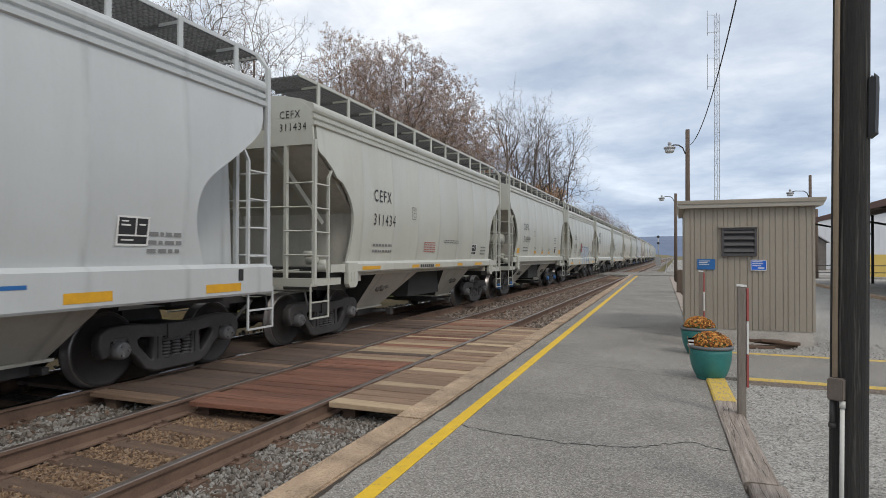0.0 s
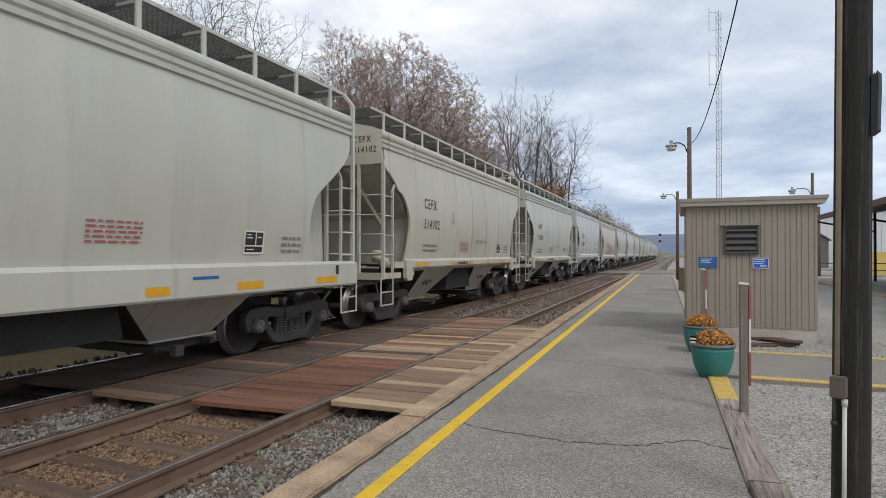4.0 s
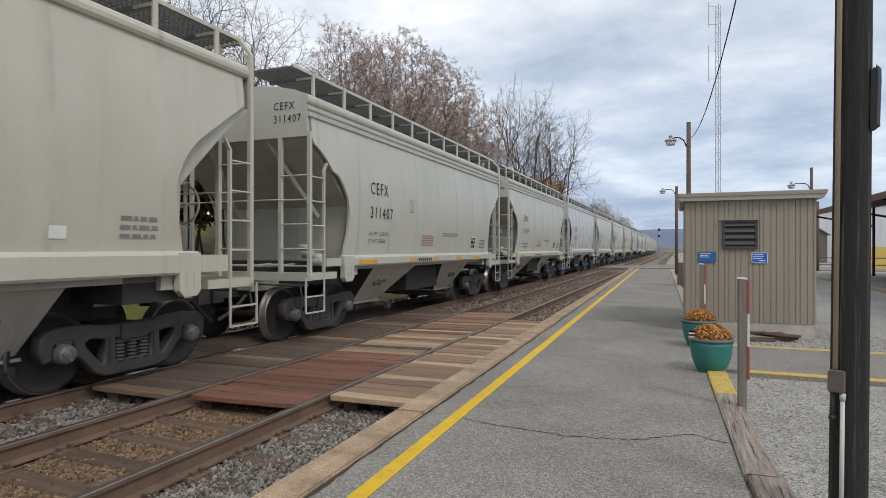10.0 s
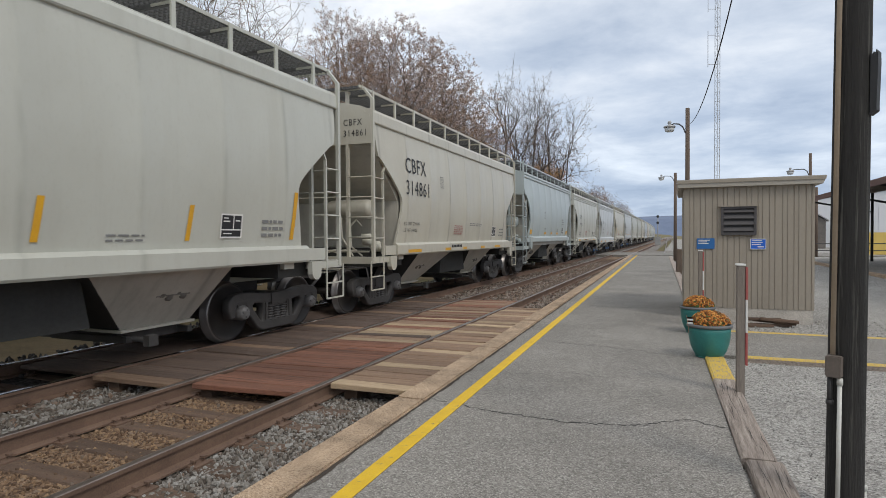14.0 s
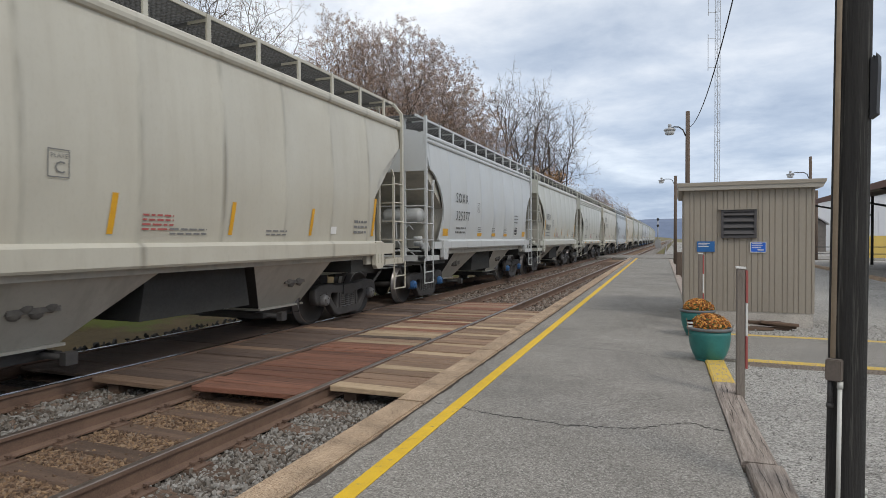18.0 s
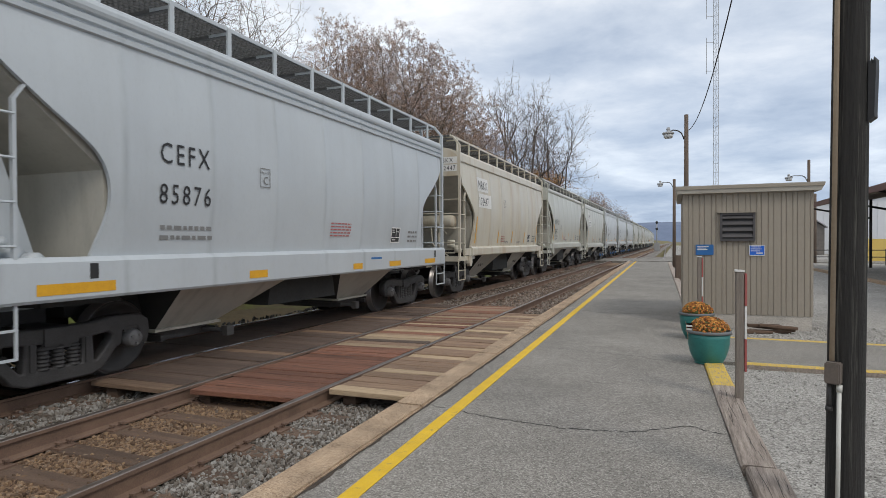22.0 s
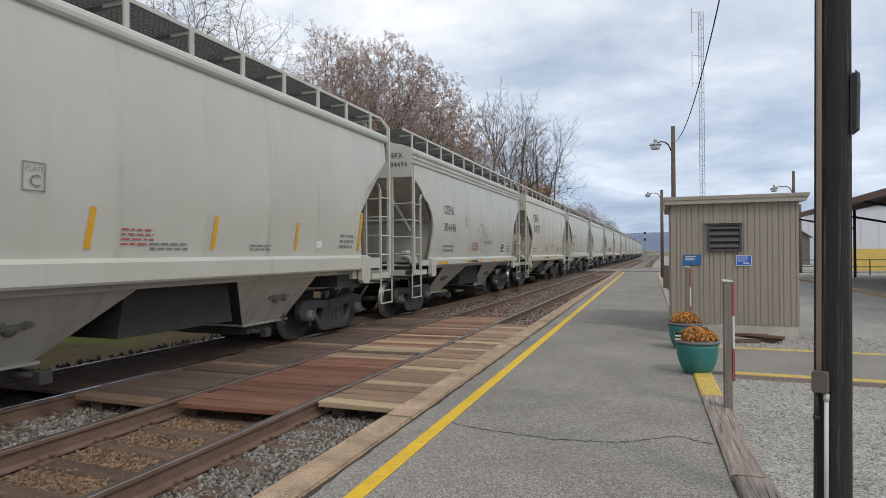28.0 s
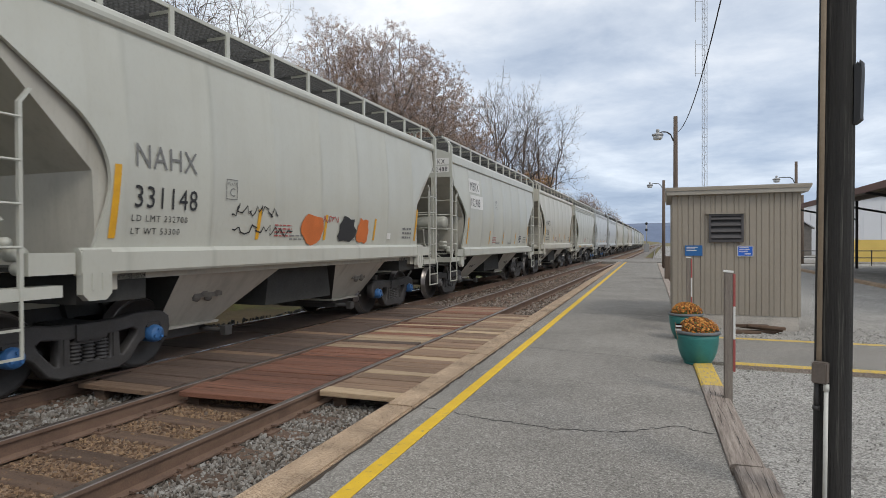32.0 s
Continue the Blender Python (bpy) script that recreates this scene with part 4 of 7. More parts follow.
def truck(car, y, cap):
    if not TRUCK_MESH:
        TRUCK_MESH["bolster"] = mesh_of("bolster", bolster(), STEEL)
        for s in (-1, 1):
            TRUCK_MESH["frame", s] = mesh_of("side_frame", side_frame(s), STEEL)
            for dy in (-0.17, 0.0, 0.17):
                TRUCK_MESH["spring", s, dy] = mesh_of("spring", spring(s, dy), STEEL)
        TRUCK_MESH["blue"] = wheelset(CAP_BLUE)
        TRUCK_MESH["grey"] = wheelset(CAP_GREY)
    tr = part("truck", TRUCK_MESH["bolster"], None, car, "dark cast steel truck", (0, y, 0))
    for s in (-1, 1):
        part("side_frame", TRUCK_MESH["frame", s], None, tr)
        for dy in (-0.17, 0.0, 0.17):
            if s > 0:
                part("spring", TRUCK_MESH["spring", s, dy], None, tr)
        part("wheelset", TRUCK_MESH[cap], None, tr, "wheelset with %s bearing caps" % cap, (0, s * BASE, RADIUS))
    return tr


def build_car(kind, cap, far=False):
    """One covered hopper with all its parts, at the origin, on the rail heads."""
    k = KINDS[kind]
    p = PAINTS["grey"]
    car = empty("covered_hopper_car")
    part("roof", roof(kind), p, car)
    part("bin", bin_side(kind), UNDER, car)
    dark_frame(car, kind, far)
    for s in (-1, 1):
        part("side_sheet", shell(kind, s), p, car)
        part("top_chord", chord(kind, s), p, car)
        part("side_sill", side_sill(kind, s), p, car)
        h = part("discharge_hopper", hopper(s, k["sill"][0] + 0.06), [UNDER, UNDER_SHADE], car)
        if not far:
            part("flange", flange(s), UNDER, h)
            part("outlet_gate", gate(s), STEEL, h)
            for x in (-1, 1):
                part("bracket", vibrator(s, x), BRACKET, h)
        part("running_board", running_board(s), GRATE, car, "dull galvanised open grating")
        part("board_edge", board_edge(s), p, car)
        if not far:
            for i in range(11):
                part("stanchion", stanchion(s, -5.15 + i * 1.03), p, car)
    for e in (-1, 1):
        part("end_platform", end_frame(e), p, car)
        part("slope_sheet", slope_sheet(e, k["knee"], 4.20 if k["ribs"] else 4.36), UNDER, car)
        part("end_panel", end_panel(e, k["knee"]), p, car)
        for s in (-1, 1):
            if s > 0 and not far:
                ladder(car, s, e, p, kind)
            else:
                part("ladder", far_ladder(s, e), p, car)
            if not far:
                part("stirrup_step", stirrup(s, e, 1.06), p, car)
        if not far:
            part("coupler", coupler(e), STEEL, car)
            part("uncoupling_lever", lever(e), STEEL, car)
            if kind != "ribbed":
                part("roof_walk_end", walk_end(e), p, car)
            part("grab_rail", cross_grab(e, 2.43), p, car)
            if kind == "deep":
                for s in (-1, 1):
                    part("end_gusset", gusset(s, e), p, car)
            elif kind == "ribbed":
                for s in (-1, 1):
                    part("end_brace", brace(s, e), p, car)
            else:
                part("pipe_run", pipe_run(e), p, car)
        truck(car, e * TRUCK[kind], cap)
    if not far:
        if kind in ("smooth", "straight"):
            part("air_reservoir", reservoir(-1), p, car)
        part("brake_valve", valve(-1), p, car)
        part("brake_wheel", brake_wheel(1), p, car)
        for y in (-3.6, -1.2, 1.2, 3.6):
            part("hatch_cover", hatch(y), p, car)
    return car


# ---- lettering and markings, laid on the bulging side sheet ----
TAG_BLUE = material("blue_spray", (0.16, 0.24, 0.36), 0.6, scale=4.0)
TAG_PALE = material("pale_blue_spray", (0.52, 0.57, 0.62), 0.6, dark=(0.36, 0.42, 0.50), scale=3.0, spread=0.8)
TAG_GREY = material("grey_spray", (0.35, 0.325, 0.305), 0.7, dark=(0.27, 0.25, 0.235), scale=2.5, spread=0.9)
TAG_PINK = material("pink_spray", (0.47, 0.31, 0.29), 0.7, dark=(0.44, 0.37, 0.33), scale=3.0, spread=0.9)
TAG_DARK = material("dark_grey_spray", (0.20, 0.185, 0.18), 0.7, scale=4.0)
TAG_TEAL = material("teal_spray", (0.07, 0.27, 0.24), 0.7, scale=4.0)
TAG_ORANGE = material("orange_spray", (0.62, 0.16, 0.035), 0.7, scale=4.0)
TAG_CREAM = material("cream_spray", (0.70, 0.69, 0.60), 0.7, dark=(0.55, 0.55, 0.48), scale=3.0, spread=0.9)
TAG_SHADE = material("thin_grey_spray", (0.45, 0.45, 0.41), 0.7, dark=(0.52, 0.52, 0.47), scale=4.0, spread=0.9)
FADED = material("faded_lettering", (0.20, 0.20, 0.195), 0.7, scale=4.0)


def on_side(me, y0, z0, lift=0.007, squeeze=1.0):
    for v in me.vertices:
        y, z = y0 + v.co.x * squeeze, z0 + v.co.y
        v.co = (flank(z) + lift + 0.006, y, z)
    me.update()
    return me


def lettering(car, name, text, y, z, cap, mat=None, spacing=1.08, label="", squeeze=1.0, fat=0.0, lift=0.0):
    part(name, on_side(words(text, cap / 0.70, mat or BLACK, spacing, fat), y, z, (0.010 if mat is WHITE else 0.008) + lift, squeeze), None, car, label)


def patch_mesh(name, y0, y1, z0, z1, mat, slant=0.0, lift=0.004, flat=None):
    """A rectangle of paint or reflective film that follows the side."""
    bm = bmesh.new()
    n = 4
    rows = []
    for i in range(n + 1):
        z = z0 + (z1 - z0) * i / n
        sh = slant * i / n
        x = (flat if flat else flank(z) + 0.006) + lift
        rows.append([bm.verts.new((x, y0 + sh, z)), bm.verts.new((x, y1 + sh, z))])
    for a, b in zip(rows, rows[1:]):
        bm.faces.new((a[0], a[1], b[1], b[0]))
    return mesh_of(name, bm, mat)


SHARED = {}


def patch(car, name, y0, y1, z0, z1, mat, slant=0.0, lift=0.004, flat=None, label=""):
    key = (name, y0, y1, z0, z1, mat.name, slant, lift, flat)
    if key not in SHARED:
        SHARED[key] = patch_mesh(name, y0, y1, z0, z1, mat, slant, lift, flat)
    return part(name, SHARED[key], None, car, label)


def lines(car, y, z, w, rows, mat, step=0.055, h=0.022):
    """Small print that cannot be read: plain bars of its size."""
    key = ("print", y, z, w, rows, mat.name)
    if key not in SHARED:
        rng = random.Random(int(abs(y * 100)) + rows)
        bm = bmesh.new()
        for i in range(rows):
            zz = z + step * i
            yy = y
            while yy < y + w:
                l = rng.uniform(0.05, 0.14)
                x = flank(zz) + 0.012
                e = min(yy + l, y + w)
                bm.faces.new([bm.verts.new(q) for q in ((x, yy, zz), (x, e, zz), (x, e, zz + h), (x, yy, zz + h))])
                yy += l + 0.03
        SHARED[key] = mesh_of("small_print", bm, mat)
    part("small_print", SHARED[key], None, car)


def stencil(car, y, z):
    """Black maintenance panel with white bars."""
    patch(car, "stencil_panel", y, y + 0.38, z, z + 0.29, BLACK)
    key = ("stencil", y, z)
    if key not in SHARED:
        bm = bmesh.new()
        for a, b, c, d in ((0.0, 0.38, 0.085, 0.103), (0.215, 0.233, 0.103, 0.29), (0.03, 0.15, 0.20, 0.218), (0.03, 0.12, 0.245, 0.26), (0.26, 0.35, 0.21, 0.228), (0.04, 0.2, 0.035, 0.05), (-0.022, 0.402, 0.29, 0.312), (-0.022, 0.402, -0.022, 0.0), (-0.022, 0.0, 0.0, 0.29), (0.38, 0.402, 0.0, 0.29)):
            bm.faces.new([bm.verts.new((flank(v) + 0.014, u, v)) for u, v in ((y + a, z + c), (y + b, z + c), (y + b, z + d), (y + a, z + d))])
        SHARED[key] = mesh_of("panel_mark", bm, WHITE)
    part("panel_mark", SHARED[key], None, car)


def plate_mark(car, y, z):
    """Outlined clearance stencil."""
    key = ("plate", y, z)
    if key not in SHARED:
        bm = bmesh.new()
        s, w, r = 0.27, 0.012, 0.84
        for a, b, c, d in ((0, s * r, 0, w), (0, s * r, s, s + w), (0, w, 0, s), (s * r - w, s * r, 0, s)):
            q = [(y + a, z + c), (y + b, z + c), (y + b, z + d), (y + a, z + d)]
            bm.faces.new([bm.verts.new((flank(v) + 0.014, u, v)) for u, v in q])
        SHARED[key] = mesh_of("clearance_mark", bm, FADED)
        SHARED[key, "word"] = on_side(words("PLATE", 0.062, FADED, 1.05), y + 0.03, z + 0.195)
        SHARED[key, "letter"] = on_side(words("C", 0.17, FADED, 1.0), y + 0.065, z + 0.045)
    part("clearance_mark", SHARED[key], None, car)
    part("clearance_word", SHARED[key, "word"], None, car)
    part("clearance_letter", SHARED[key, "letter"], None, car)


def blob(car, name, y, z, ry, rz, mat, seed, lift=0.006, points=18, rough=0.35):
    """An uneven sprayed shape."""
    rng = random.Random(seed)
    bm = bmesh.new()
    vs = []
    for i in range(points):
        a = 2 * math.pi * i / points
        r = 1 + rng.uniform(-rough, rough)
        yy, zz = y + ry * r * math.cos(a), max(1.52, z + rz * r * math.sin(a))
        vs.append(bm.verts.new((flank(zz) + 0.006 + lift, yy, zz)))
    c = bm.verts.new((flank(z) + 0.006 + lift, y, z))
    for a, b in zip(vs, vs[1:] + vs[:1]):
        bm.faces.new((a, b, c))
    part(name, bm, mat, car)


def stroke(bm, p, thick):
    """A painted line through points on the side sheet."""
    prev = None
    for i, (a, b) in enumerate(p):
        (c, d), (e, f) = p[max(0, i - 1)], p[min(len(p) - 1, i + 1)]
        n = Vector((d - f, e - c))
        n = (n.normalized() if n.length > 1e-6 else Vector((0, 1))) * thick / 2
        cur = [bm.verts.new((flank(v) + 0.016, u, v)) for u, v in ((a + n.x, b + n.y), (a - n.x, b - n.y))]
        if prev:
            bm.faces.new((prev[0], cur[0], cur[1], prev[1]))
        prev = cur


def wheel_drawing(car, y, z, r, mat):
    bm = bmesh.new()
    stroke(bm, [(y + r * math.cos(i * 0.2618) * (1 + 0.05 * math.sin(i * 1.9)), z + r * math.sin(i * 0.2618) * (1 + 0.07 * math.cos(i * 1.3))) for i in range(25)], 0.017)
    part("sprayed_ring", bm, mat, car)


def scrawl(car, y, z, w, h, mat, seed, thick=0.022):
    """A loose hand-drawn line."""
    rng = random.Random(seed)
    bm = bmesh.new()
    p = [(y + w * i / 26 + rng.uniform(-0.06, 0.06), z + rng.uniform(0, h)) for i in range(27)]
    stroke(bm, p, thick)
    part("sprayed_scrawl", bm, mat, car)


WEIGHTS = {"305700": ("LD LMT 233400", "LT WT 52600"), "7847": ("LD LMT 232400", "LT WT 53600"), "314748": ("LD LMT 232200", "LT WT 53800"), "314861": ("LD LMT 231900", "LT WT 54100"), "433692": ("LD LMT 233200", "LT WT 52800"), "331148": ("LD LMT 232700", "LT WT 53300"), "102508": ("LD LMT 234000", "LT WT 52000"), "325246": ("LD LMT 234800", "LT WT 51200"), "85788": ("LD LMT 233300", "LT WT 53700"), "300196": ("LD LMT 234200", "LT WT 51800"), "300286": ("LD LMT 234500", "LT WT 51500"), "311407": ("LD LMT 222300", "LT WT 53700"), "221484": ("LD LMT 233000", "LT WT 52000")}


def decorate(car, kind, mark, number, decals):
    has = decals.split()
    lo, hi = KINDS[kind]["sill"]
    base = hi + 0.10
    high = "high" in has
    if mark:
        zm, zn, cap = (3.06, 2.56, 0.35) if high else ((2.62, 2.13, 0.27) if "patch" in has else (2.50, 2.03, 0.27))
        y = -4.15 if high else (-3.72 if "patch" in has else -3.92)
        if "box" in has:
            zm, zn, cap = 3.26, 2.76, 0.27
            y = -3.95
            patch(car, "white_panel", y - 0.10, y + 1.02, zm - 0.07, zm + 0.36, WHITE)
            patch(car, "white_panel", y - 0.02, y + 1.30, zn - 0.07, zn + 0.36, WHITE)
        ink = FADED if mark in ("NAHX",) else BLACK
        thin = 1.0 if "patch" in has else (0.92 if high else 0.83)
        gap = 1.08
        if kind == "deep":
            y, zm, zn, cap = -3.55, 2.56, 2.08, 0.25
            thin, gap = 0.80, 1.28
        elif kind == "ribbed":
            y, zm, zn, cap = (-3.2 if mark == "CITX" else -3.58), 2.69, 2.21, 0.245
            thin, gap = 0.78, 1.30
        elif "patch" in has:
            y, thin, gap = -3.60, 0.84, 1.26
        lettering(car, "reporting_mark", mark, y, zm, cap, ink, gap, squeeze=thin)
        lettering(car, "car_number", number, y, zn, cap * 0.96, BLACK, gap, squeeze=thin)
        for i, text in enumerate((mark, number)):
            me = words(text, (0.11 if kind == "deep" else 0.13) / 0.7, BLACK, 1.2)
            x0, z0 = {"smooth": (0.30, 4.17), "ribbed": (0.86, 3.95), "deep": (0.82, 4.08), "straight": (0.90, 3.88), "plain": (0.74, 4.10)}[kind]
            if "box" in has:
                bm = bmesh.new()
                box(bm, x0 - 0.04, 1.50, -END - 0.021, -END - 0.017, z0 - 0.22 * i - 0.03, z0 - 0.22 * i + 0.16)
                part("white_panel", bm, WHITE, car)
            for v in me.vertices:
                v.co = (x0 + v.co.x * 0.86, -END - 0.024, z0 - 0.22 * i + v.co.y)
            part("end_lettering", me, None, car)
        if number in WEIGHTS:
            for i, text in enumerate(WEIGHTS[number]):
                lettering(car, "weight_lettering", text, y - 0.02, 1.87 - 0.15 * i, 0.075, BLACK, 1.2)
        elif "box" not in has:
            lines(car, y + 0.05, base + 0.08, 0.85, 2, FADED, 0.12, 0.05)
    if high:
        plate_mark(car, -2.05, 2.86)
    elif "box" in has:
        plate_mark(car, -1.1, 2.82)
    elif kind == "plain":
        plate_mark(car, -2.42, 2.22)
    else:
        plate_mark(car, -1.75, 2.42)
    if kind == "plain" and number != "7847" or mark == "HKRX":
        patch(car, "sticker", 2.66, 2.84, base + 0.03, base + 0.16, WHITE)
    elif "sq" not in has:
        stencil(car, 2.78 if "patch" in has else 2.62, base + 0.05)
    else:
        stencil(car, 3.05, base + 0.15)
    if "patch" in has:
        lines(car, 2.68, base + 0.50, 0.5, 3, FADED, 0.12, 0.05)
    else:
        lines(car, 3.45, base + 0.05, 0.5, 3, FADED, 0.10, 0.045)
    if "patch" in has:
        patch(car, "reflector", -4.48, -4.12, base, base + 0.19, ORANGE)
        for y in (-1.6, -0.1, 1.35):
            patch(car, "reflector", y, y + 0.42, base, base + 0.10, ORANGE)
            lines(car, y, base + 0.14, 0.34, 3, FADED)
        patch(car, "reflector", 4.0, 4.43, base, base + 0.19, ORANGE)
    if "strip" in has:
        patch(car, "reflector", -4.22, -4.13, base, base + 0.82, ORANGE, 0.05)
        for y in (-1.75, 0.1, 2.0):
            patch(car, "reflector", y, y + 0.075, base, base + 0.45, ORANGE, 0.05)
        patch(car, "reflector", 4.14, 4.23, base, base + 0.75, ORANGE, 0.06)
        lines(car, -0.9, base, 0.6, 2, FADED)
        lines(car, -1.3, base + 0.05, 0.45, 4, RED)
        lines(car, 0.9, base, 0.5, 2, FADED)
    if "sill" in has:
        z0, z1 = lo + 0.045, lo + 0.115
        for y, w in ((-4.05, 0.75), (-1.75, 0.4), (-0.35, 0.3), (1.25, 0.4), (2.75, 0.65)):
            patch(car, "reflector", y, y + w, z0, z1, ORANGE, 0, 0.004, 1.62)
        lines(car, -0.95, base + 0.1, 0.7, 5, RED)
        lines(car, 0.35, base + 0.35, 1.1, 2, FADED)
        me = bpy.data.meshes.get("sill_print")
        if me is None:
            bm = bmesh.new()
            for i in range(7):
                y = -1.28 + i * 0.12
                bm.faces.new([bm.verts.new(q) for q in ((1.626, y, z0), (1.626, y + 0.085, z0), (1.626, y + 0.085, z1), (1.626, y, z1))])
            me = mesh_of("sill_print", bm, BLACK)
        part("small_print", me, None, car)
    if "deepsill" in has or "sq" in has:
        for y, w in ((-5.0, 0.85), (-2.0, 0.4), (0.9, 0.35), (2.4, 0.55), (4.3, 0.65)):
            patch(car, "reflector", y, y + w, 1.10, 1.21, ORANGE, 0, 0.004, 1.62)
        for y in (-4.45, 4.9):
            patch(car, "lifting_hole", y, y + 0.10, 1.24, 1.40, BLACK, 0, 0.003, 1.62)
        patch(car, "builder_mark", 1.6, 2.05, 1.27, 1.31, SIGN_BLUE, 0, 0.004, 1.62)
        lines(car, 0.2, base + 0.15, 0.7, 5, RED)
    if "mural" in has:
        glow = [(-2.15, 1.56), (-2.2, 1.75), (-1.95, 2.0), (-1.75, 2.5), (-1.2, 2.62), (-0.5, 2.42), (0.1, 2.5), (0.7, 2.36), (1.3, 2.42), (2.0, 2.28), (2.6, 2.3), (3.0, 2.1), (3.1, 1.8), (2.7, 1.6)]
        bm = bmesh.new()
        lower = [(-2.15 + 0.175 * k, 1.56) for k in range(28, 0, -1)]
        bm.faces.new([bm.verts.new((flank(v) + 0.009, u, v)) for u, v in glow + lower])
        part("sprayed_glow", bm, TAG_PINK, car, "faded pink spray")
        shapes = (((0, 0), (0.28, 0.10), (0.40, 0.62), (0.12, 0.80), (0.20, 1.0), (0.75, 1.0), (1.0, 0.6), (0.92, 0.1), (0.6, 0)),
                  ((0, 0), (0.22, 0.45), (0.05, 0.85), (0.3, 1.0), (0.5, 0.62), (0.82, 0.98), (1.0, 0.8), (0.66, 0.45), (0.98, 0.05), (0.7, 0)),
                  ((0, 0), (0.0, 0.9), (0.3, 1.0), (0.62, 0.85), (0.9, 0.98), (1.0, 0.4), (0.8, 0.0), (0.5, 0.2), (0.3, 0)),
                  ((0, 0.1), (0.1, 0.9), (0.9, 1.0), (1.0, 0.72), (0.45, 0.6), (0.95, 0.45), (0.9, 0.0), (0.3, 0)))
        for i, (y, w, h) in enumerate(((-1.75, 1.15, 0.88), (-0.55, 1.0, 0.72), (0.55, 1.05, 0.72), (1.65, 1.0, 0.62))):
            ring = [(y + w * u, 1.58 + h * v) for u, v in shapes[i]]
            bm = bmesh.new()
            c = bm.verts.new((flank(1.9) + 0.0135, y + w * 0.52, 1.58 + h * 0.5))
            vs = [bm.verts.new((flank(v) + 0.0135, u, v)) for u, v in ring]
            for p, q in zip(vs, vs[1:] + vs[:1]):
                bm.faces.new((p, q, c))
            part("sprayed_letter", bm, TAG_GREY, car)
            bm = bmesh.new()
            stroke(bm, [(y + w * 0.32, 1.75), (y + w * 0.5, 1.58 + h * 0.72), (y + w * 0.74, 1.80)], 0.05)
            part("sprayed_line", bm, TAG_PINK, car)
        for i, (y, z, r) in enumerate(((-2.5, 1.72, 0.13), (3.25, 1.82, 0.14), (3.05, 2.35, 0.10), (3.55, 2.25, 0.09))):
            blob(car, "sprayed_dot", y, z, r, r, TAG_TEAL, 51 + i, 0.013, 14, 0.1)
    if "tag" in has:
        def painted(name, ring, mat, lift):
            """A sprayed shape that runs on over the ledge of the sill."""
            bm = bmesh.new()
            n = len(ring)
            cy, cz = sum(u for u, _ in ring) / n, sum(v for _, v in ring) / n
            vs = [bm.verts.new((flank(v) + 0.006 + lift, u, v)) for u, v in ring]
            c = bm.verts.new((flank(cz) + 0.006 + lift, cy, cz))
            for a, b in zip(vs, vs[1:] + vs[:1]):
                bm.faces.new((a, b, c))
            part(name, bm, mat, car)
        letters = (((0, 0.55), (0.1, 0.95), (0.95, 1.0), (0.9, 0.8), (0.55, 0.75), (0.6, 0.1), (0.35, 0.0), (0.3, 0.6)),
                   ((0, 0.0), (0.12, 1.0), (0.95, 0.95), (0.9, 0.72), (0.5, 0.7), (0.75, 0.55), (0.5, 0.42), (0.55, 0.28), (1.0, 0.25), (0.9, 0.0)),
                   ((0, 0.0), (0.05, 0.95), (0.35, 1.0), (0.55, 0.55), (0.62, 0.98), (0.95, 0.9), (1.0, 0.05), (0.75, 0.0), (0.45, 0.3), (0.3, 0.0)),
                   ((0, 1.0), (0.25, 0.92), (0.5, 0.4), (0.7, 0.95), (1.0, 0.9), (0.62, 0.0), (0.4, 0.0)))
        for i, (y, w) in enumerate(((-0.82, 0.72), (-0.06, 0.74), (0.72, 0.86), (1.62, 0.95))):
            painted("sprayed_shade", [(y + 0.10 + w * u, 1.50 + 0.68 * v + 0.03) for u, v in letters[i]], TAG_BLUE, 0.005 + 0.0004 * i)
            painted("sprayed_letter", [(y + w * u, 1.49 + 0.66 * v) for u, v in letters[i]], TAG_PALE, 0.009 + 0.0004 * i)
            bm = bmesh.new()
            stroke(bm, [(y + w * u, 1.49 + 0.66 * v) for u, v in letters[i] + letters[i][:1]], 0.022)
            part("sprayed_outline", bm, TAG_DARK, car)
            for k in range(2):
                patch(car, "sprayed_drip", y + w * (0.12 + 0.42 * k), y + w * (0.36 + 0.42 * k), 1.09, 1.44, TAG_PALE if k == 0 else TAG_BLUE, 0.10, 0.003 + 0.001 * k, 1.62)
        painted("sprayed_lips", [(-1.05, 1.86), (-1.15, 2.10), (-1.05, 2.38), (-0.90, 2.44), (-0.80, 2.30), (-0.66, 2.42), (-0.54, 2.26), (-0.42, 2.12), (-0.46, 1.90), (-0.75, 1.78)], TAG_DARK, 0.0125)
        painted("sprayed_lips", [(-1.00, 1.90), (-1.09, 2.10), (-1.0, 2.34), (-0.90, 2.38), (-0.80, 2.24), (-0.66, 2.35), (-0.58, 2.22), (-0.48, 2.10), (-0.52, 1.94), (-0.75, 1.84)], RED, 0.0145)
        painted("sprayed_mouth", [(-0.98, 2.10), (-0.80, 2.16), (-0.58, 2.08), (-0.78, 2.0)], TAG_DARK, 0.0165)
        for i in range(3):
            scrawl(car, -1.95, 1.56 + 0.17 * i, 0.8, 0.15, TAG_DARK, 95 + i, 0.018)
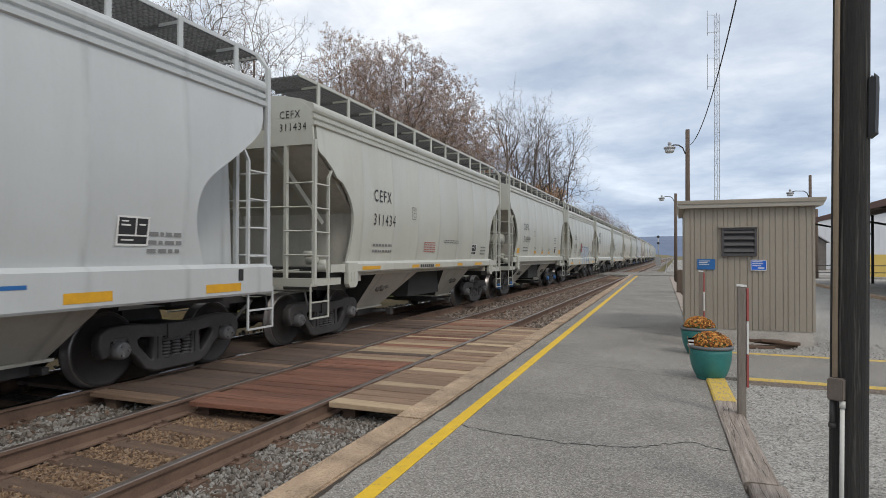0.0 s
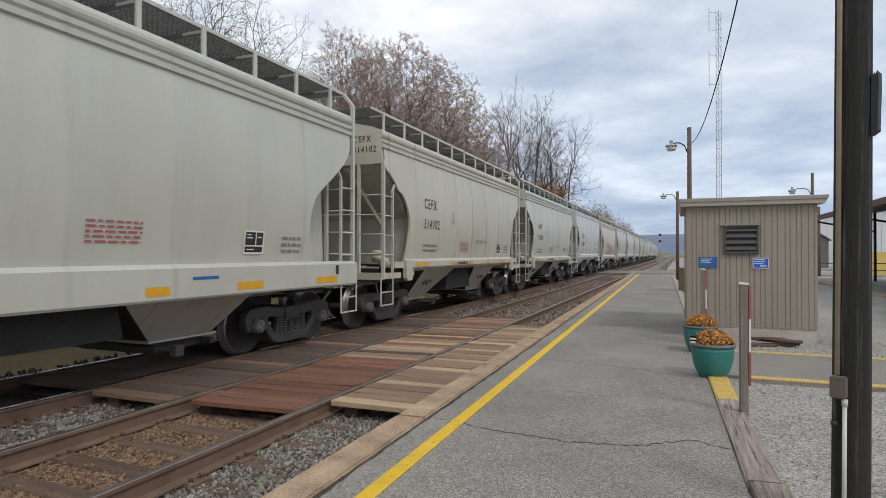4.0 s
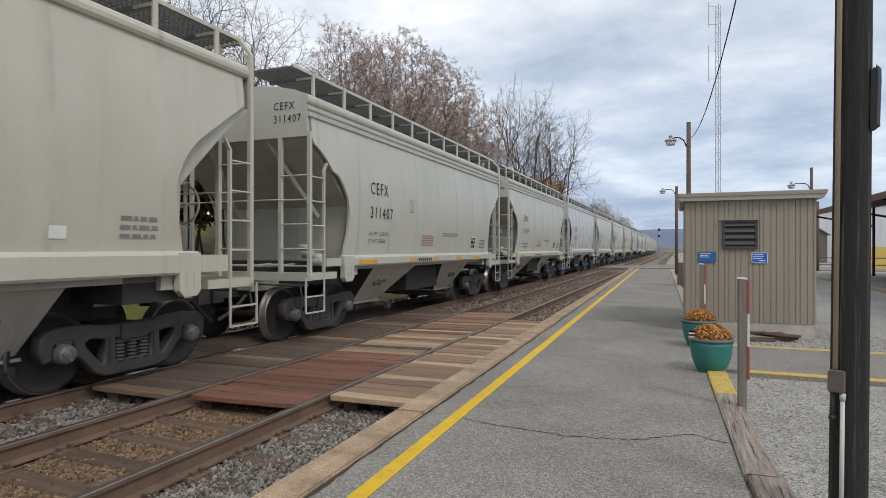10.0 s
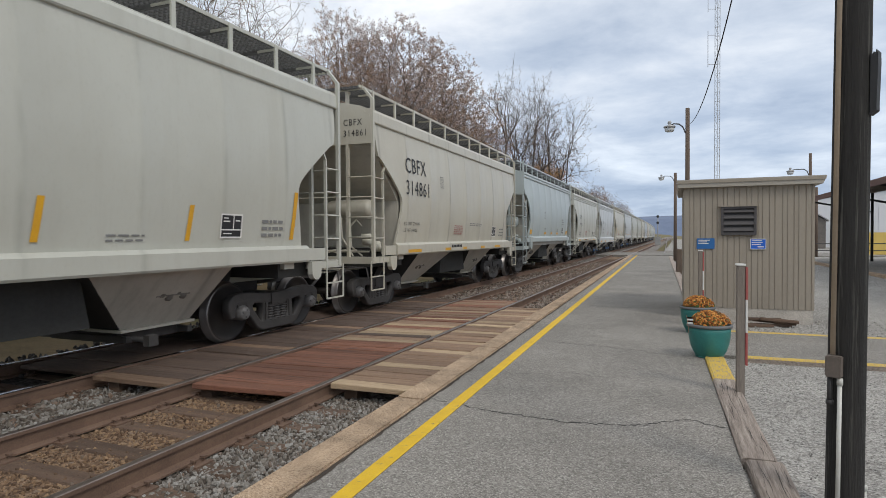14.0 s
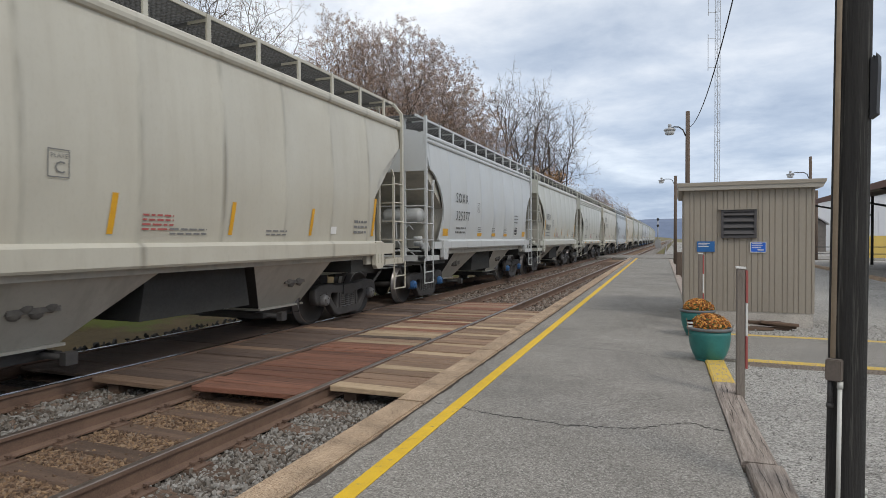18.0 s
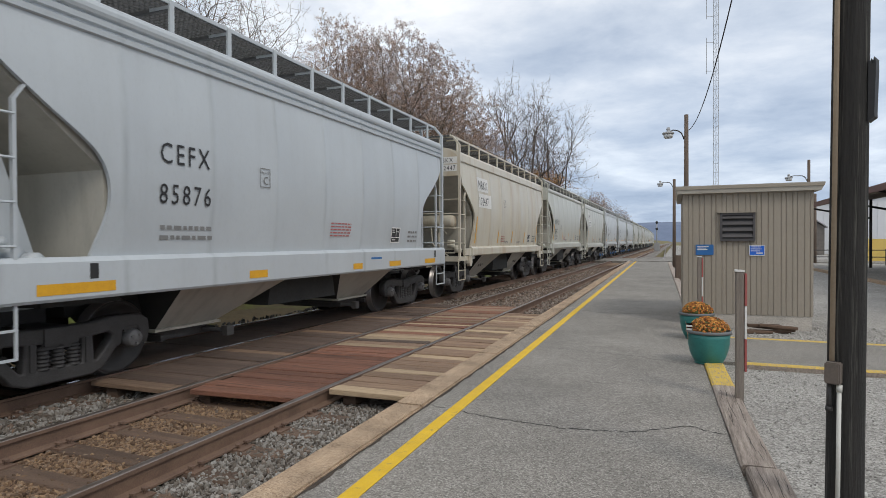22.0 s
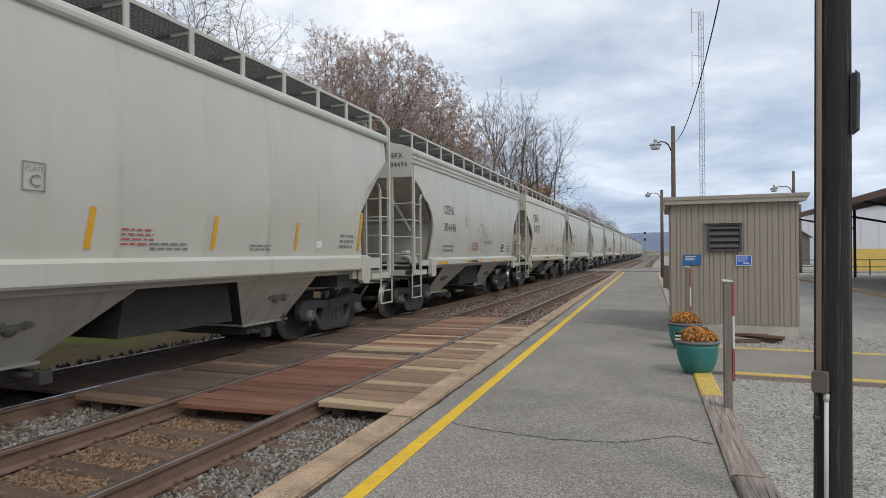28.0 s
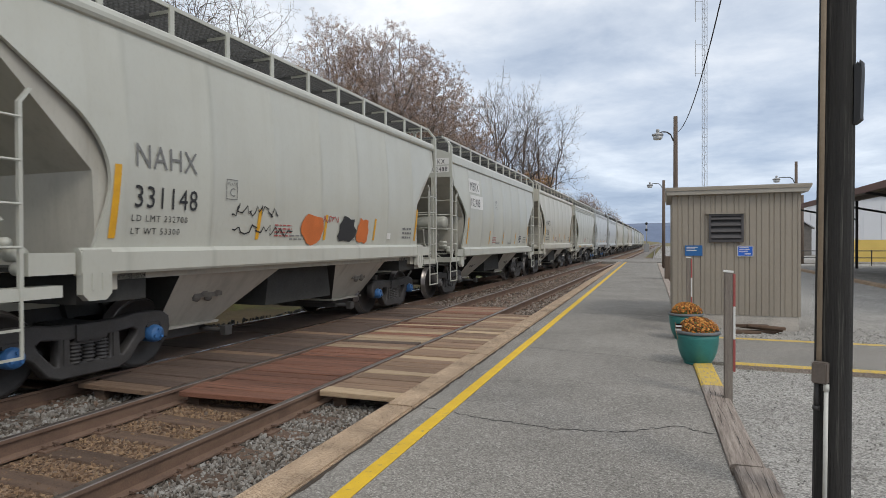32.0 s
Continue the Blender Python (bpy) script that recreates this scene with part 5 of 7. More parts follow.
    if "scrawl" in has:
        for y, z, r in ((0.0, 2.12, 0.42), (0.85, 1.95, 0.33), (0.02, 2.12, 0.12), (0.85, 1.95, 0.09)):
            wheel_drawing(car, y, z, r, TAG_GREY)
        for p in (((0.0, 2.12), (0.3, 2.45), (0.62, 2.25), (0.85, 1.95)), ((0.3, 2.45), (0.45, 1.98), (0.62, 2.25)), ((-0.25, 2.55), (0.12, 2.52), (0.3, 2.45))):
            bm = bmesh.new()
            stroke(bm, list(p), 0.02)
            part("sprayed_line", bm, TAG_GREY, car)
    if "prom" in has:
        lettering(car, "sprayed_word", "PROM?", -1.92, 1.70, 0.78, TAG_CREAM, 1.02, "pale sprayed word", 1.02, 0.045)
        lettering(car, "sprayed_shade", "PROM?", -1.87, 1.66, 0.78, TAG_SHADE, 1.02, "thin grey sprayed shade", 1.02, 0.02, -0.003)
    if "daub" in has:
        scrawl(car, -2.35, 2.00, 1.1, 0.18, BLACK, 15)
        scrawl(car, -2.25, 1.72, 1.4, 0.18, BLACK, 16)
        scrawl(car, -0.1, 1.95, 0.7, 0.15, RED, 17)
        for i, (y, w, mat) in enumerate(((-0.62, 0.70, TAG_ORANGE), (0.62, 0.60, BLACK), (1.28, 0.50, TAG_ORANGE))):
            blob(car, "sprayed_patch", y + w / 2, 1.86, w * 0.52, 0.25, mat, 61 + i, 0.012, 16, 0.22)


# order of the train: kind, paint, bearing caps, reporting mark, number, letter height, decals
TRAIN = [
    (-1, "deep", "white", "grey", "", "", "sq"),
    (0, "ribbed", "grey", "grey", "CEFX", "311434", "sill"),
    (1, "smooth", "grey", "blue", "CBFX", "316599", "patch"),
    (2, "deep", "grey", "grey", "CEFX", "85788", "deepsill tag"),
    (3, "straight", "grey", "grey", "HWCX", "10355", "high strip"),
    (4, "deep", "grey", "grey", "CEFX", "85906", "deepsill"),
    (5, "ribbed", "cream", "grey", "CEFX", "314102", "sill"),
    (6, "ribbed", "grey", "grey", "CBFX", "313889", "sill"),
    (7, "smooth", "white", "blue", "SOXX", "325246", "patch"),
    (8, "ribbed", "dirty", "grey", "CITX", "221484", "sill mural"),
    (9, "plain", "grey", "grey", "HWCX", "10919", "strip"),
    (10, "smooth", "white", "blue", "HKRX", "300286", "patch"),
    (11, "plain", "cream", "grey", "MBKX", "102569", "plainmark"),
    (12, "ribbed", "grey", "grey", "CEFX", "311407", "sill"),
    (13, "ribbed", "grey", "grey", "CBFX", "314194", "sill"),
    (14, "smooth", "white", "blue", "HKRX", "300196", "patch"),
    (15, "plain", "grey", "grey", "HWCX", "11783", "strip"),
    (16, "straight", "grey", "grey", "CBFX", "305700", "high strip"),
    (17, "straight", "cream", "grey", "CBFX", "314861", "high sill"),
    (18, "smooth", "teal", "grey", "", "", "patch"),
    (19, "ribbed", "grey", "grey", "CEFX", "314250", "sill"),
    (20, "deep", "white", "blue", "SHPX", "433692", "deepsill"),
    (21, "plain", "cream", "grey", "HWCX", "11511", "strip"),
    (22, "smooth", "white", "blue", "SOXX", "325377", "patch"),
    (23, "plain", "grey", "grey", "WFRX", "806570", "strip"),
    (24, "ribbed", "grey", "grey", "CBFX", "313791", "sill"),
    (25, "straight", "cream", "grey", "CBFX", "314748", "high sill"),
    (26, "deep", "blue", "grey", "CEFX", "85876", "deepsill"),
    (27, "straight", "rusty", "grey", "MBKX", "102447", "box strip"),
    (28, "plain", "grey", "grey", "HWCX", "7847", "strip"),
    (29, "straight", "grey", "grey", "MBKX", "102487", "box strip"),
    (30, "smooth", "white", "blue", "JAIX", "860781", "patch"),
    (31, "smooth", "white", "blue", "SOXX", "325311", "patch"),
    (32, "smooth", "white", "blue", "HKRX", "300211", "patch"),
    (33, "plain", "grey", "grey", "HWCX", "13876", "strip"),
    (34, "ribbed", "grey", "grey", "CEFX", "304496", "sill scrawl"),
    (35, "straight", "cream", "grey", "CBFX", "314727", "high sill"),
    (36, "plain", "grey", "grey", "HWCX", "13867", "strip"),
    (37, "straight", "grey", "grey", "MBKX", "102508", "box strip prom"),
    (38, "plain", "grey", "blue", "NAHX", "331148", "strip daub"),
    (39, "straight", "grey", "grey", "MBKX", "102488", "box strip"),
    (40, "plain", "cream", "grey", "HWCX", "11322", "strip"),
    (41, "ribbed", "grey", "grey", "", "", "sill"),
    (42, "smooth", "white", "blue", "", "", "patch"),
]
LABELS = {"grey": "light grey", "white": "cool white", "cream": "cream grey", "rusty": "rust-stained cream", "blue": "pale blue-grey", "teal": "pale green-grey", "dirty": "dirt-streaked grey"}
# slack of the couplers: how far each car stands from an even spacing, in metres, from car -1 on
SLACK = [0.24, 0.14, 0.10, 0.15, 0.10, 0.18, 0.08, -0.08, -0.13, -0.12, -0.12, -0.16, -0.14, -0.02, -0.09, -0.15, -0.23, -0.23, -0.25, -0.18, -0.08, -0.06, -0.08, -0.06, -0.10, -0.17, -0.13, -0.11, -0.09, -0.18, -0.22, -0.25, -0.22, -0.25, -0.17, -0.12, -0.08, -0.03, 0.06, 0.07, 0.0]


def middle(index):
    """Where the middle of a car stands along the track at the start."""
    return CAR * (index + PHASE + 0.5) + 0.06 + (SLACK[index + 1] if index + 1 < len(SLACK) else 0.0)


PROTO = {}
CARS = []


def repaint(ob, p):
    if p == "grey":
        return
    for o in (ob, *ob.children_recursive):
        for slot in o.material_slots:
            if slot.material == PAINTS["grey"]:
                slot.link = "OBJECT"
                slot.material = PAINTS[p]


def track_place(y):
    """The pose of a car whose middle is y metres down the line."""
    a = math.degrees(math.atan((bend(y + 0.5) - bend(y - 0.5))))
    return pose(TRAIN_X + bend(y), y, 0.0, 0, 0, -a)


def add_car(kind, p, cap, index, far=False):
    key = (kind, cap, far)
    if key not in PROTO:
        PROTO[key] = build_car(kind, cap, far)
        car = PROTO[key]
    else:
        car = copy_thing(PROTO[key], pose(0, 0, 0))
    CARS.append((index, car))
    return car


FIRST = {}
for index, kind, p, cap, mark, number, decals in TRAIN:
    car = add_car(kind, p, cap, index)
    FIRST[index] = car
for i in range(43, 62):
    kind = ("plain", "ribbed", "straight", "plain", "deep", "ribbed")[i % 6]
    car = add_car(kind, "grey", "grey", i, True)
    FIRST[i] = car
for index, kind, p, cap, mark, number, decals in TRAIN:
    repaint(FIRST[index], p)
    decorate(FIRST[index], kind, mark, number, decals)
    tagged(FIRST[index], "%s two-bay hopper car with %s" % (LABELS[p], KINDS[kind]["label"]), "freight car", "train of covered hopper cars")
for i in range(43, 62):
    p = ("grey", "white", "cream", "grey", "dirty", "white", "grey")[i % 7]
    repaint(FIRST[i], p)
    tagged(FIRST[i], "%s covered hopper car far down the line" % LABELS[p], "freight car", "train of covered hopper cars")
for index, car in CARS:
    car.matrix_basis = track_place(middle(index))

# ---- sleepers, plates, spikes ----
TIE_MESHES = []
for i in range(3):
    bm = bmesh.new()
    box(bm, -1.25, 1.25, -0.11, 0.11, -0.17, 0.0)
    bmesh.ops.bevel(bm, geom=list(bm.edges), offset=0.015, segments=1, affect="EDGES")
    for v in bm.verts:
        v.co.y += 0.012 * math.sin(v.co.x * 3 + i * 2)
    TIE_MESHES.append(mesh_of("tie", bm, TIE))
bm = bmesh.new()
box(bm, -0.17, 0.17, -0.09, 0.09, 0.0, 0.014)
for sx in (-0.105, 0.105):
    for sy in (-0.05, 0.05):
        tube(bm, (sx, sy, 0.01), (sx, sy, 0.045), 0.014, seg=6)
        box(bm, sx - 0.022, sx + 0.022, sy - 0.018, sy + 0.018, 0.04, 0.055)
PLATE_MESH = mesh_of("tie_plate", bm, RAIL_SIDE)
for centre, y_end in ((NEAR_X, 46.0), (TRAIN_X, 40.0)):
    y, i = -1.2, 0
    while y < y_end:
        if not 5.3 < y < 14.3 or centre == TRAIN_X:
            if not (centre == TRAIN_X and 5.3 < y < 14.3):
                tie = tagged(part("tie", TIE_MESHES[i % 3], None, None, at=(centre, y, -0.186)), "dark creosoted wooden tie in the ballast", "railway tie", "ties of the tracks", "structure")
                if y < 5.3 or (centre == NEAR_X and y < 24):
                    for s in (-1, 1):
                        part("tie_plate", PLATE_MESH, None, tie, at=(s * GAUGE / 2, 0, 0.0))
        y += 0.53
        i += 1

# ---- plank crossing ----
PLANKS = {}


def plank(name, x0, x1, y, w, top, mat, skew, label, seed):
    rng = random.Random(seed)
    bm = bmesh.new()
    box(bm, x0 + rng.uniform(-0.012, 0.012), x1 + rng.uniform(-0.012, 0.012), y - w / 2 + 0.006, y + w / 2 - 0.007, top - 0.058, top + rng.uniform(-0.009, 0.008))
    for v in bm.verts:
        v.co.y += skew * (v.co.x - x1)
        v.co.z += rng.uniform(-0.006, 0.006)
    bmesh.ops.bevel(bm, geom=list(bm.edges), offset=0.006, segments=1, affect="EDGES")
    ob = part(name, bm, mat)
    return tagged(ob, label, "plank", "planks of the crossing", "structure")


between = list("RRRRRRRRRRRRRPBDPPBRPBBRPRBBRPRBBRRBBRBRR")
kinds = {"R": (RED_PLANK, "red-brown stained crossing plank"), "P": (PALE_PLANK, "pale new crossing plank"), "B": (BROWN_PLANK, "weathered brown crossing plank"), "D": (DARK_PLANK, "dark oily crossing plank")}
n = 0
y = 5.22
for i in range(40):
    mat, label = kinds[between[i]]
    plank("crossing_plank", NEAR_X - 0.66, NEAR_X + 0.67, y, 0.23, -0.015, mat, 0.07, label, i)
    plank("crossing_plank", TRAIN_X + 0.86, NEAR_X - 0.84, y - 0.22, 0.23, -0.012, DARK_PLANK if i % 9 else BROWN_PLANK, 0.0, "dark oily crossing plank", 100 + i)
    y += 0.232
y = 5.64
seq = "PBBBPBBBPBBPBBBPBBPBPBBBPBBPBB"
for i in range(30):
    mat, label = kinds[seq[i]]
    w = 0.26 if seq[i] == "B" else 0.22
    plank("crossing_plank", NEAR_X + 0.83, plat(KERB - 0.31, y) - 0.01, y, w, -0.005, mat, 0.0, label, 200 + i)
    y += w
for i in range(17):
    plank("crossing_plank", TRAIN_X - 0.66, TRAIN_X + 0.66, 5.3 + i * 0.55, 0.545, -0.02, DARK_PLANK, 0.0, "wide dark oily crossing plank", 300 + i)
for k, (x, yy) in enumerate(((NEAR_X - 0.56, 5.14), (NEAR_X + 0.02, 5.5), (NEAR_X + 0.58, 5.34), (NEAR_X + 1.0, 5.66), (-6.1, 4.93), (-5.4, 5.05))):
    bm = bmesh.new()
    box(bm, x - 0.08, x + 0.08, yy, yy + 2.0, -0.20, -0.078)
    tagged(part("bearer", bm, TIE), "dark wooden bearer under the crossing planks", "bearer", "bearers of the crossing", "structure")

# ---- loose stones ----
ICO = []
g = (1 + 5 ** 0.5) / 2
for a, b in ((1, g), (-1, g), (1, -g), (-1, -g)):
    ICO += [(0, a, b), (a, b, 0), (b, 0, a)]
hull = bmesh.new()
for p in ICO:
    hull.verts.new(Vector(p).normalized())
bmesh.ops.convex_hull(hull, input=list(hull.verts))
hull.verts.index_update()
ICO_V = np.array([v.co[:] for v in hull.verts])
ICO_F = np.array([[v.index for v in f.verts] for f in hull.faces])
hull.free()


def stones(name, count, region, size, mats, label, seed, height=lambda x, y: 0.0):
    """Many angular stones in one mesh; region gives a place for each."""
    rng = np.random.default_rng(seed)
    V, F = [], []
    for i in range(count):
        x, y = region(rng)
        r = size[0] + (size[1] - size[0]) * rng.uniform(0, 1) ** 1.7 * 1.25
        q = Euler(rng.uniform(0, 6.28, 3)).to_matrix()
        v = ICO_V * rng.uniform(0.72, 1.2, (12, 1)) * np.array([r * 1.15, r * rng.uniform(0.55, 0.95), r * rng.uniform(0.35, 0.7)])
        v = v @ np.array(q).T + np.array([x, y, height(x, y) + r * rng.uniform(0.1, 0.45)])
        V.append(v)
        F.append(ICO_F + 12 * i)
    V, F = np.concatenate(V), np.concatenate(F)
    me = bpy.data.meshes.new(name)
    me.from_pydata(V.tolist(), [], F.tolist())
    for m in mats:
        me.materials.append(m)
    me.polygons.foreach_set("material_index", np.repeat(rng.integers(0, len(mats), count), len(ICO_F)))
    return tagged(new(name, me), label, "stones", kind="stuff")


def island(name, stops, rough=0.9):
    """Stone colours, one for each stone."""
    m = bpy.data.materials.new(name)
    m.use_nodes = True
    t = m.node_tree
    gn = t.nodes.new("ShaderNodeNewGeometry")
    r = ramp(t, stops)
    r.color_ramp.interpolation = "LINEAR"
    t.links.new(gn.outputs["Random Per Island"], r.inputs[0])
    tc = t.nodes.new("ShaderNodeTexCoord")
    nz = node(t, "ShaderNodeTexNoise", Scale=60.0, Detail=4.0)
    t.links.new(tc.outputs["Object"], nz.inputs["Vector"])
    hs = t.nodes.new("ShaderNodeHueSaturation")
    mr = t.nodes.new("ShaderNodeMapRange")
    mr.inputs[3].default_value = 0.6
    mr.inputs[4].default_value = 1.35
    t.links.new(nz.outputs[0], mr.inputs[0])
    t.links.new(mr.outputs[0], hs.inputs["Value"])
    t.links.new(r.outputs[0], hs.inputs["Color"])
    b = t.nodes["Principled BSDF"]
    b.inputs["Roughness"].default_value = rough
    t.links.new(hs.outputs[0], b.inputs["Base Color"])
    return m


STONE_GREY = island("grey_stone", [(0.0, (0.07, 0.056, 0.045)), (0.35, (0.17, 0.148, 0.125)), (0.7, (0.25, 0.235, 0.213)), (0.9, (0.32, 0.31, 0.29)), (1.0, (0.17, 0.11, 0.075))])
STONE_RUST = island("rusty_stone", [(0.0, (0.075, 0.045, 0.028)), (0.5, (0.19, 0.118, 0.07)), (0.85, (0.30, 0.20, 0.115)), (1.0, (0.16, 0.125, 0.10))])
STONE_FINE = island("gravel_stone", [(0.0, (0.19, 0.18, 0.165)), (0.5, (0.32, 0.305, 0.28)), (1.0, (0.52, 0.505, 0.47))])
STONE_BROWN = island("brown_stone", [(0.0, (0.10, 0.08, 0.065)), (0.5, (0.22, 0.18, 0.15)), (1.0, (0.33, 0.28, 0.24))])
lvl = lambda x, y: -0.205


def between_ties(r):
    """A place between the rails, mostly off the ties."""
    while True:
        x, y = r.uniform(NEAR_X - 0.68, NEAR_X + 0.68), r.uniform(2.0, 5.5)
        if abs((y + 1.2 + 0.265) % 0.53 - 0.265) > 0.10 or r.uniform(0, 1) < 0.22:
            return x, y


stones("ballast_stones", 6600, lambda r: (r.uniform(NEAR_X + 0.80, plat(KERB - 0.32, 4)), r.uniform(1.6, 5.75)), (0.011, 0.028), [STONE_GREY], "grey crushed stones between rail and kerb", 1, lvl)
stones("ballast_stones", 5200, between_ties, (0.008, 0.024), [STONE_RUST], "rust-brown crushed stones between the rails", 2, lvl)
stones("ballast_stones", 3600, lambda r: (r.uniform(TRAIN_X + 0.80, NEAR_X - 0.80), r.uniform(2.4, 5.3)), (0.016, 0.038), [STONE_GREY], "pale grey crushed stones between the tracks", 3, lvl)
stones("ballast_stones", 5000, lambda r: (r.uniform(TRAIN_X + 0.8, NEAR_X + 1.6), 14.4 + 26 * r.uniform(0, 1) ** 1.6), (0.03, 0.06), [STONE_BROWN], "brown crushed stones along the track", 4, lvl)
# these stones are blackened to continue the painted shade behind the train
stones("ballast_stones", 1800, lambda r: (r.uniform(-9.4, -7.9), r.uniform(3, 26)), (0.03, 0.06), [island("shade_stone", [(0.0, (0.02, 0.018, 0.016)), (1.0, (0.09, 0.082, 0.075))])], "stones coloured black for the shade behind the train", 5, lambda x, y: -0.22)


def lot(r):
    while True:
        x, y = r.uniform(0.75, 5.5), r.uniform(3.2, 8.5)
        if x > plat(0.8, y):
            return x, y


stones("gravel_stones", 9000, lot, (0.006, 0.013), [STONE_FINE], "grey gravel stones in the lot", 6, lambda x, y: -0.056)
stones("gravel_stones", 3000, lambda r: (r.uniform(0.6, 7.5), r.uniform(11.1, 13.2)), (0.010, 0.024), [STONE_FINE], "grey gravel stones before the shed", 7, lambda x, y: -0.062)

# ---- cracks in the asphalt ----
TAR = material("crack_fill", (0.035, 0.034, 0.033), 0.9, scale=8.0)


def crack(pts, width, seed):
    rng = random.Random(seed)
    fine = []
    for (a, b), (c, d) in zip(pts, pts[1:]):
        for i in range(14):
            k = i / 14
            fine.append((a + (c - a) * k + rng.uniform(-0.02, 0.02), b + (d - b) * k + rng.uniform(-0.025, 0.025)))
    bm = bmesh.new()
    prev = None
    for i, (x, y) in enumerate(fine):
        w = width * rng.uniform(0.25, 1.0)
        cur = (bm.verts.new((x, y - w / 2, 0.0025)), bm.verts.new((x, y + w / 2, 0.0025)))
        if prev:
            bm.faces.new((prev[0], cur[0], cur[1], prev[1]))
        prev = cur
    setting("crack", bm, TAR, "dark irregular crack in the asphalt", "crack")


crack([(-2.2, 5.3), (-1.6, 5.15), (-0.9, 5.05), (-0.35, 5.15), (0.1, 5.5), (0.42, 5.35)], 0.022, 1)
crack([(-1.95, 8.9), (-1.2, 8.75), (-0.5, 8.6), (0.25, 8.2)], 0.020, 2)
crack([(-2.2, 14.0), (-1.4, 13.6), (-0.6, 13.8), (0.2, 13.4)], 0.03, 3)
crack([(-2.4, 22.0), (-1.2, 21.5), (0.0, 21.8)], 0.04, 4)
crack([(-1.8, 6.6), (-1.2, 6.9), (-0.6, 6.8)], 0.010, 5)

# ---- timber edge and yellow-topped kerbs on the lot side ----
GREY_BOARD = GREY_TIMBER


def timber(y0, y1, mat, dx, label):
    bm = bmesh.new()
    n = 10
    rows = []
    for i in range(n + 1):
        y = y0 + (y1 - y0) * i / n
        j = 0.008 * noise.noise(Vector((y * 2.1, dx * 9, 1)))
        x0, x1 = plat(0.535 + dx, y) + j, plat(0.765 + dx, y) - j
        rows.append([bm.verts.new(p) for p in ((x0, y, -0.2), (x0, y, 0.020 + j), (x0 + 0.02, y, 0.035 + j), (x1 - 0.02, y, 0.033 - j), (x1, y, 0.015), (x1, y, -0.2))])
    for a, b in zip(rows, rows[1:]):
        for i in range(5):
            bm.faces.new((a[i], a[i + 1], b[i + 1], b[i]))
    bm.faces.new(rows[0])
    bm.faces.new(rows[-1])
    return setting("edge_timber", bm, mat, label, "timber kerb")


CHECK = material("open_wood_check", (0.035, 0.027, 0.022), 0.95, dark=(0.015, 0.012, 0.01), scale=9.0)


def checks(beam, y0, y1, dx, count, seed):
    """Open cracks along the grain of a squared timber."""
    rng = random.Random(seed)
    for i in range(count):
        bm = bmesh.new()
        x, y = rng.uniform(0.57, 0.735) + dx, rng.uniform(y0 + 0.05, y1 - 0.4)
        n, half = 7, rng.uniform(0.0008, 0.0026)
        length = rng.uniform(0.22, min(0.9, y1 - y - 0.03))
        rows = []
        for k in range(n + 1):
            yy = y + length * k / n
            x += rng.uniform(-0.006, 0.006)
            w = half * math.sin(math.pi * (k + 0.3) / (n + 0.6))
            rows.append([bm.verts.new((plat(min(0.75 + dx, max(0.56 + dx, x)) + q * w, yy), yy, 0.0445)) for q in (-1, 1)])
        for a, b in zip(rows, rows[1:]):
            bm.faces.new((a[0], a[1], b[1], b[0]))
        part("wood_check", bm, CHECK, beam)


YELLOW_WORN = material("worn_yellow_timber", (0.78, 0.54, 0.06), 0.8, dark=(0.46, 0.32, 0.10), scale=5.0, fine=60.0, stretch=(5, 0.8, 5), spread=0.9, spots=((0.36, 0.28, 0.21), 11.0, 0.52, 0.62), bump=0.7, bump_scale=30.0)
checks(timber(2.0, 4.58, GREY_BOARD, 0.03, "weathered grey squared timber, cracked along the grain"), 2.6, 4.58, 0.03, 12, 5)
checks(timber(4.60, 7.05, GREY_BOARD, 0.0, "weathered grey squared timber, cracked along the grain"), 4.6, 7.05, 0.0, 16, 6)
timber(7.055, 8.55, YELLOW_WORN, 0.0, "squared timber with flaking yellow paint")
timber(11.2, 16.0, GREY_BOARD, 0.0, "weathered grey squared timber")
timber(16.02, 22.0, GREY_BOARD, 0.0, "weathered grey squared timber")
timber(22.02, 34.0, GREY_BOARD, 0.0, "weathered grey squared timber")
timber(34.02, 48.0, GREY_BOARD, 0.0, "weathered grey squared timber")
bm = bmesh.new()
box(bm, plat(0.54, 10), 7.0, 8.705, 10.85, -0.25, -0.012)
setting("walkway", bm, ASPHALT, "grey asphalt walkway across the lot", "walkway")
for y0, x1, z1 in ((8.50, 7.2, 0.0), (10.86, 3.6, -0.02), (10.86, 7.2, -0.045)):
    bm = bmesh.new()
    x0 = 0.80 if y0 < 9 else (0.45 if x1 < 4 else 3.64)
    box(bm, x0, x1, y0, y0 + 0.20, -0.2, z1)
    for f in box(bm, x0 + 0.01, x1 - 0.01, y0 + 0.004, y0 + 0.19, z1 - 0.002, z1 + 0.004):
        f.material_index = 1
    setting("kerb", bm, [GREY_BOARD, YELLOW_WORN], "timber kerb with worn yellow paint on top", "kerb")

# ---- utility shed ----
shed = empty("utility_shed", (1.247, 12.45, -0.12))
SW, SD, SH = 2.205, 3.0, 2.74


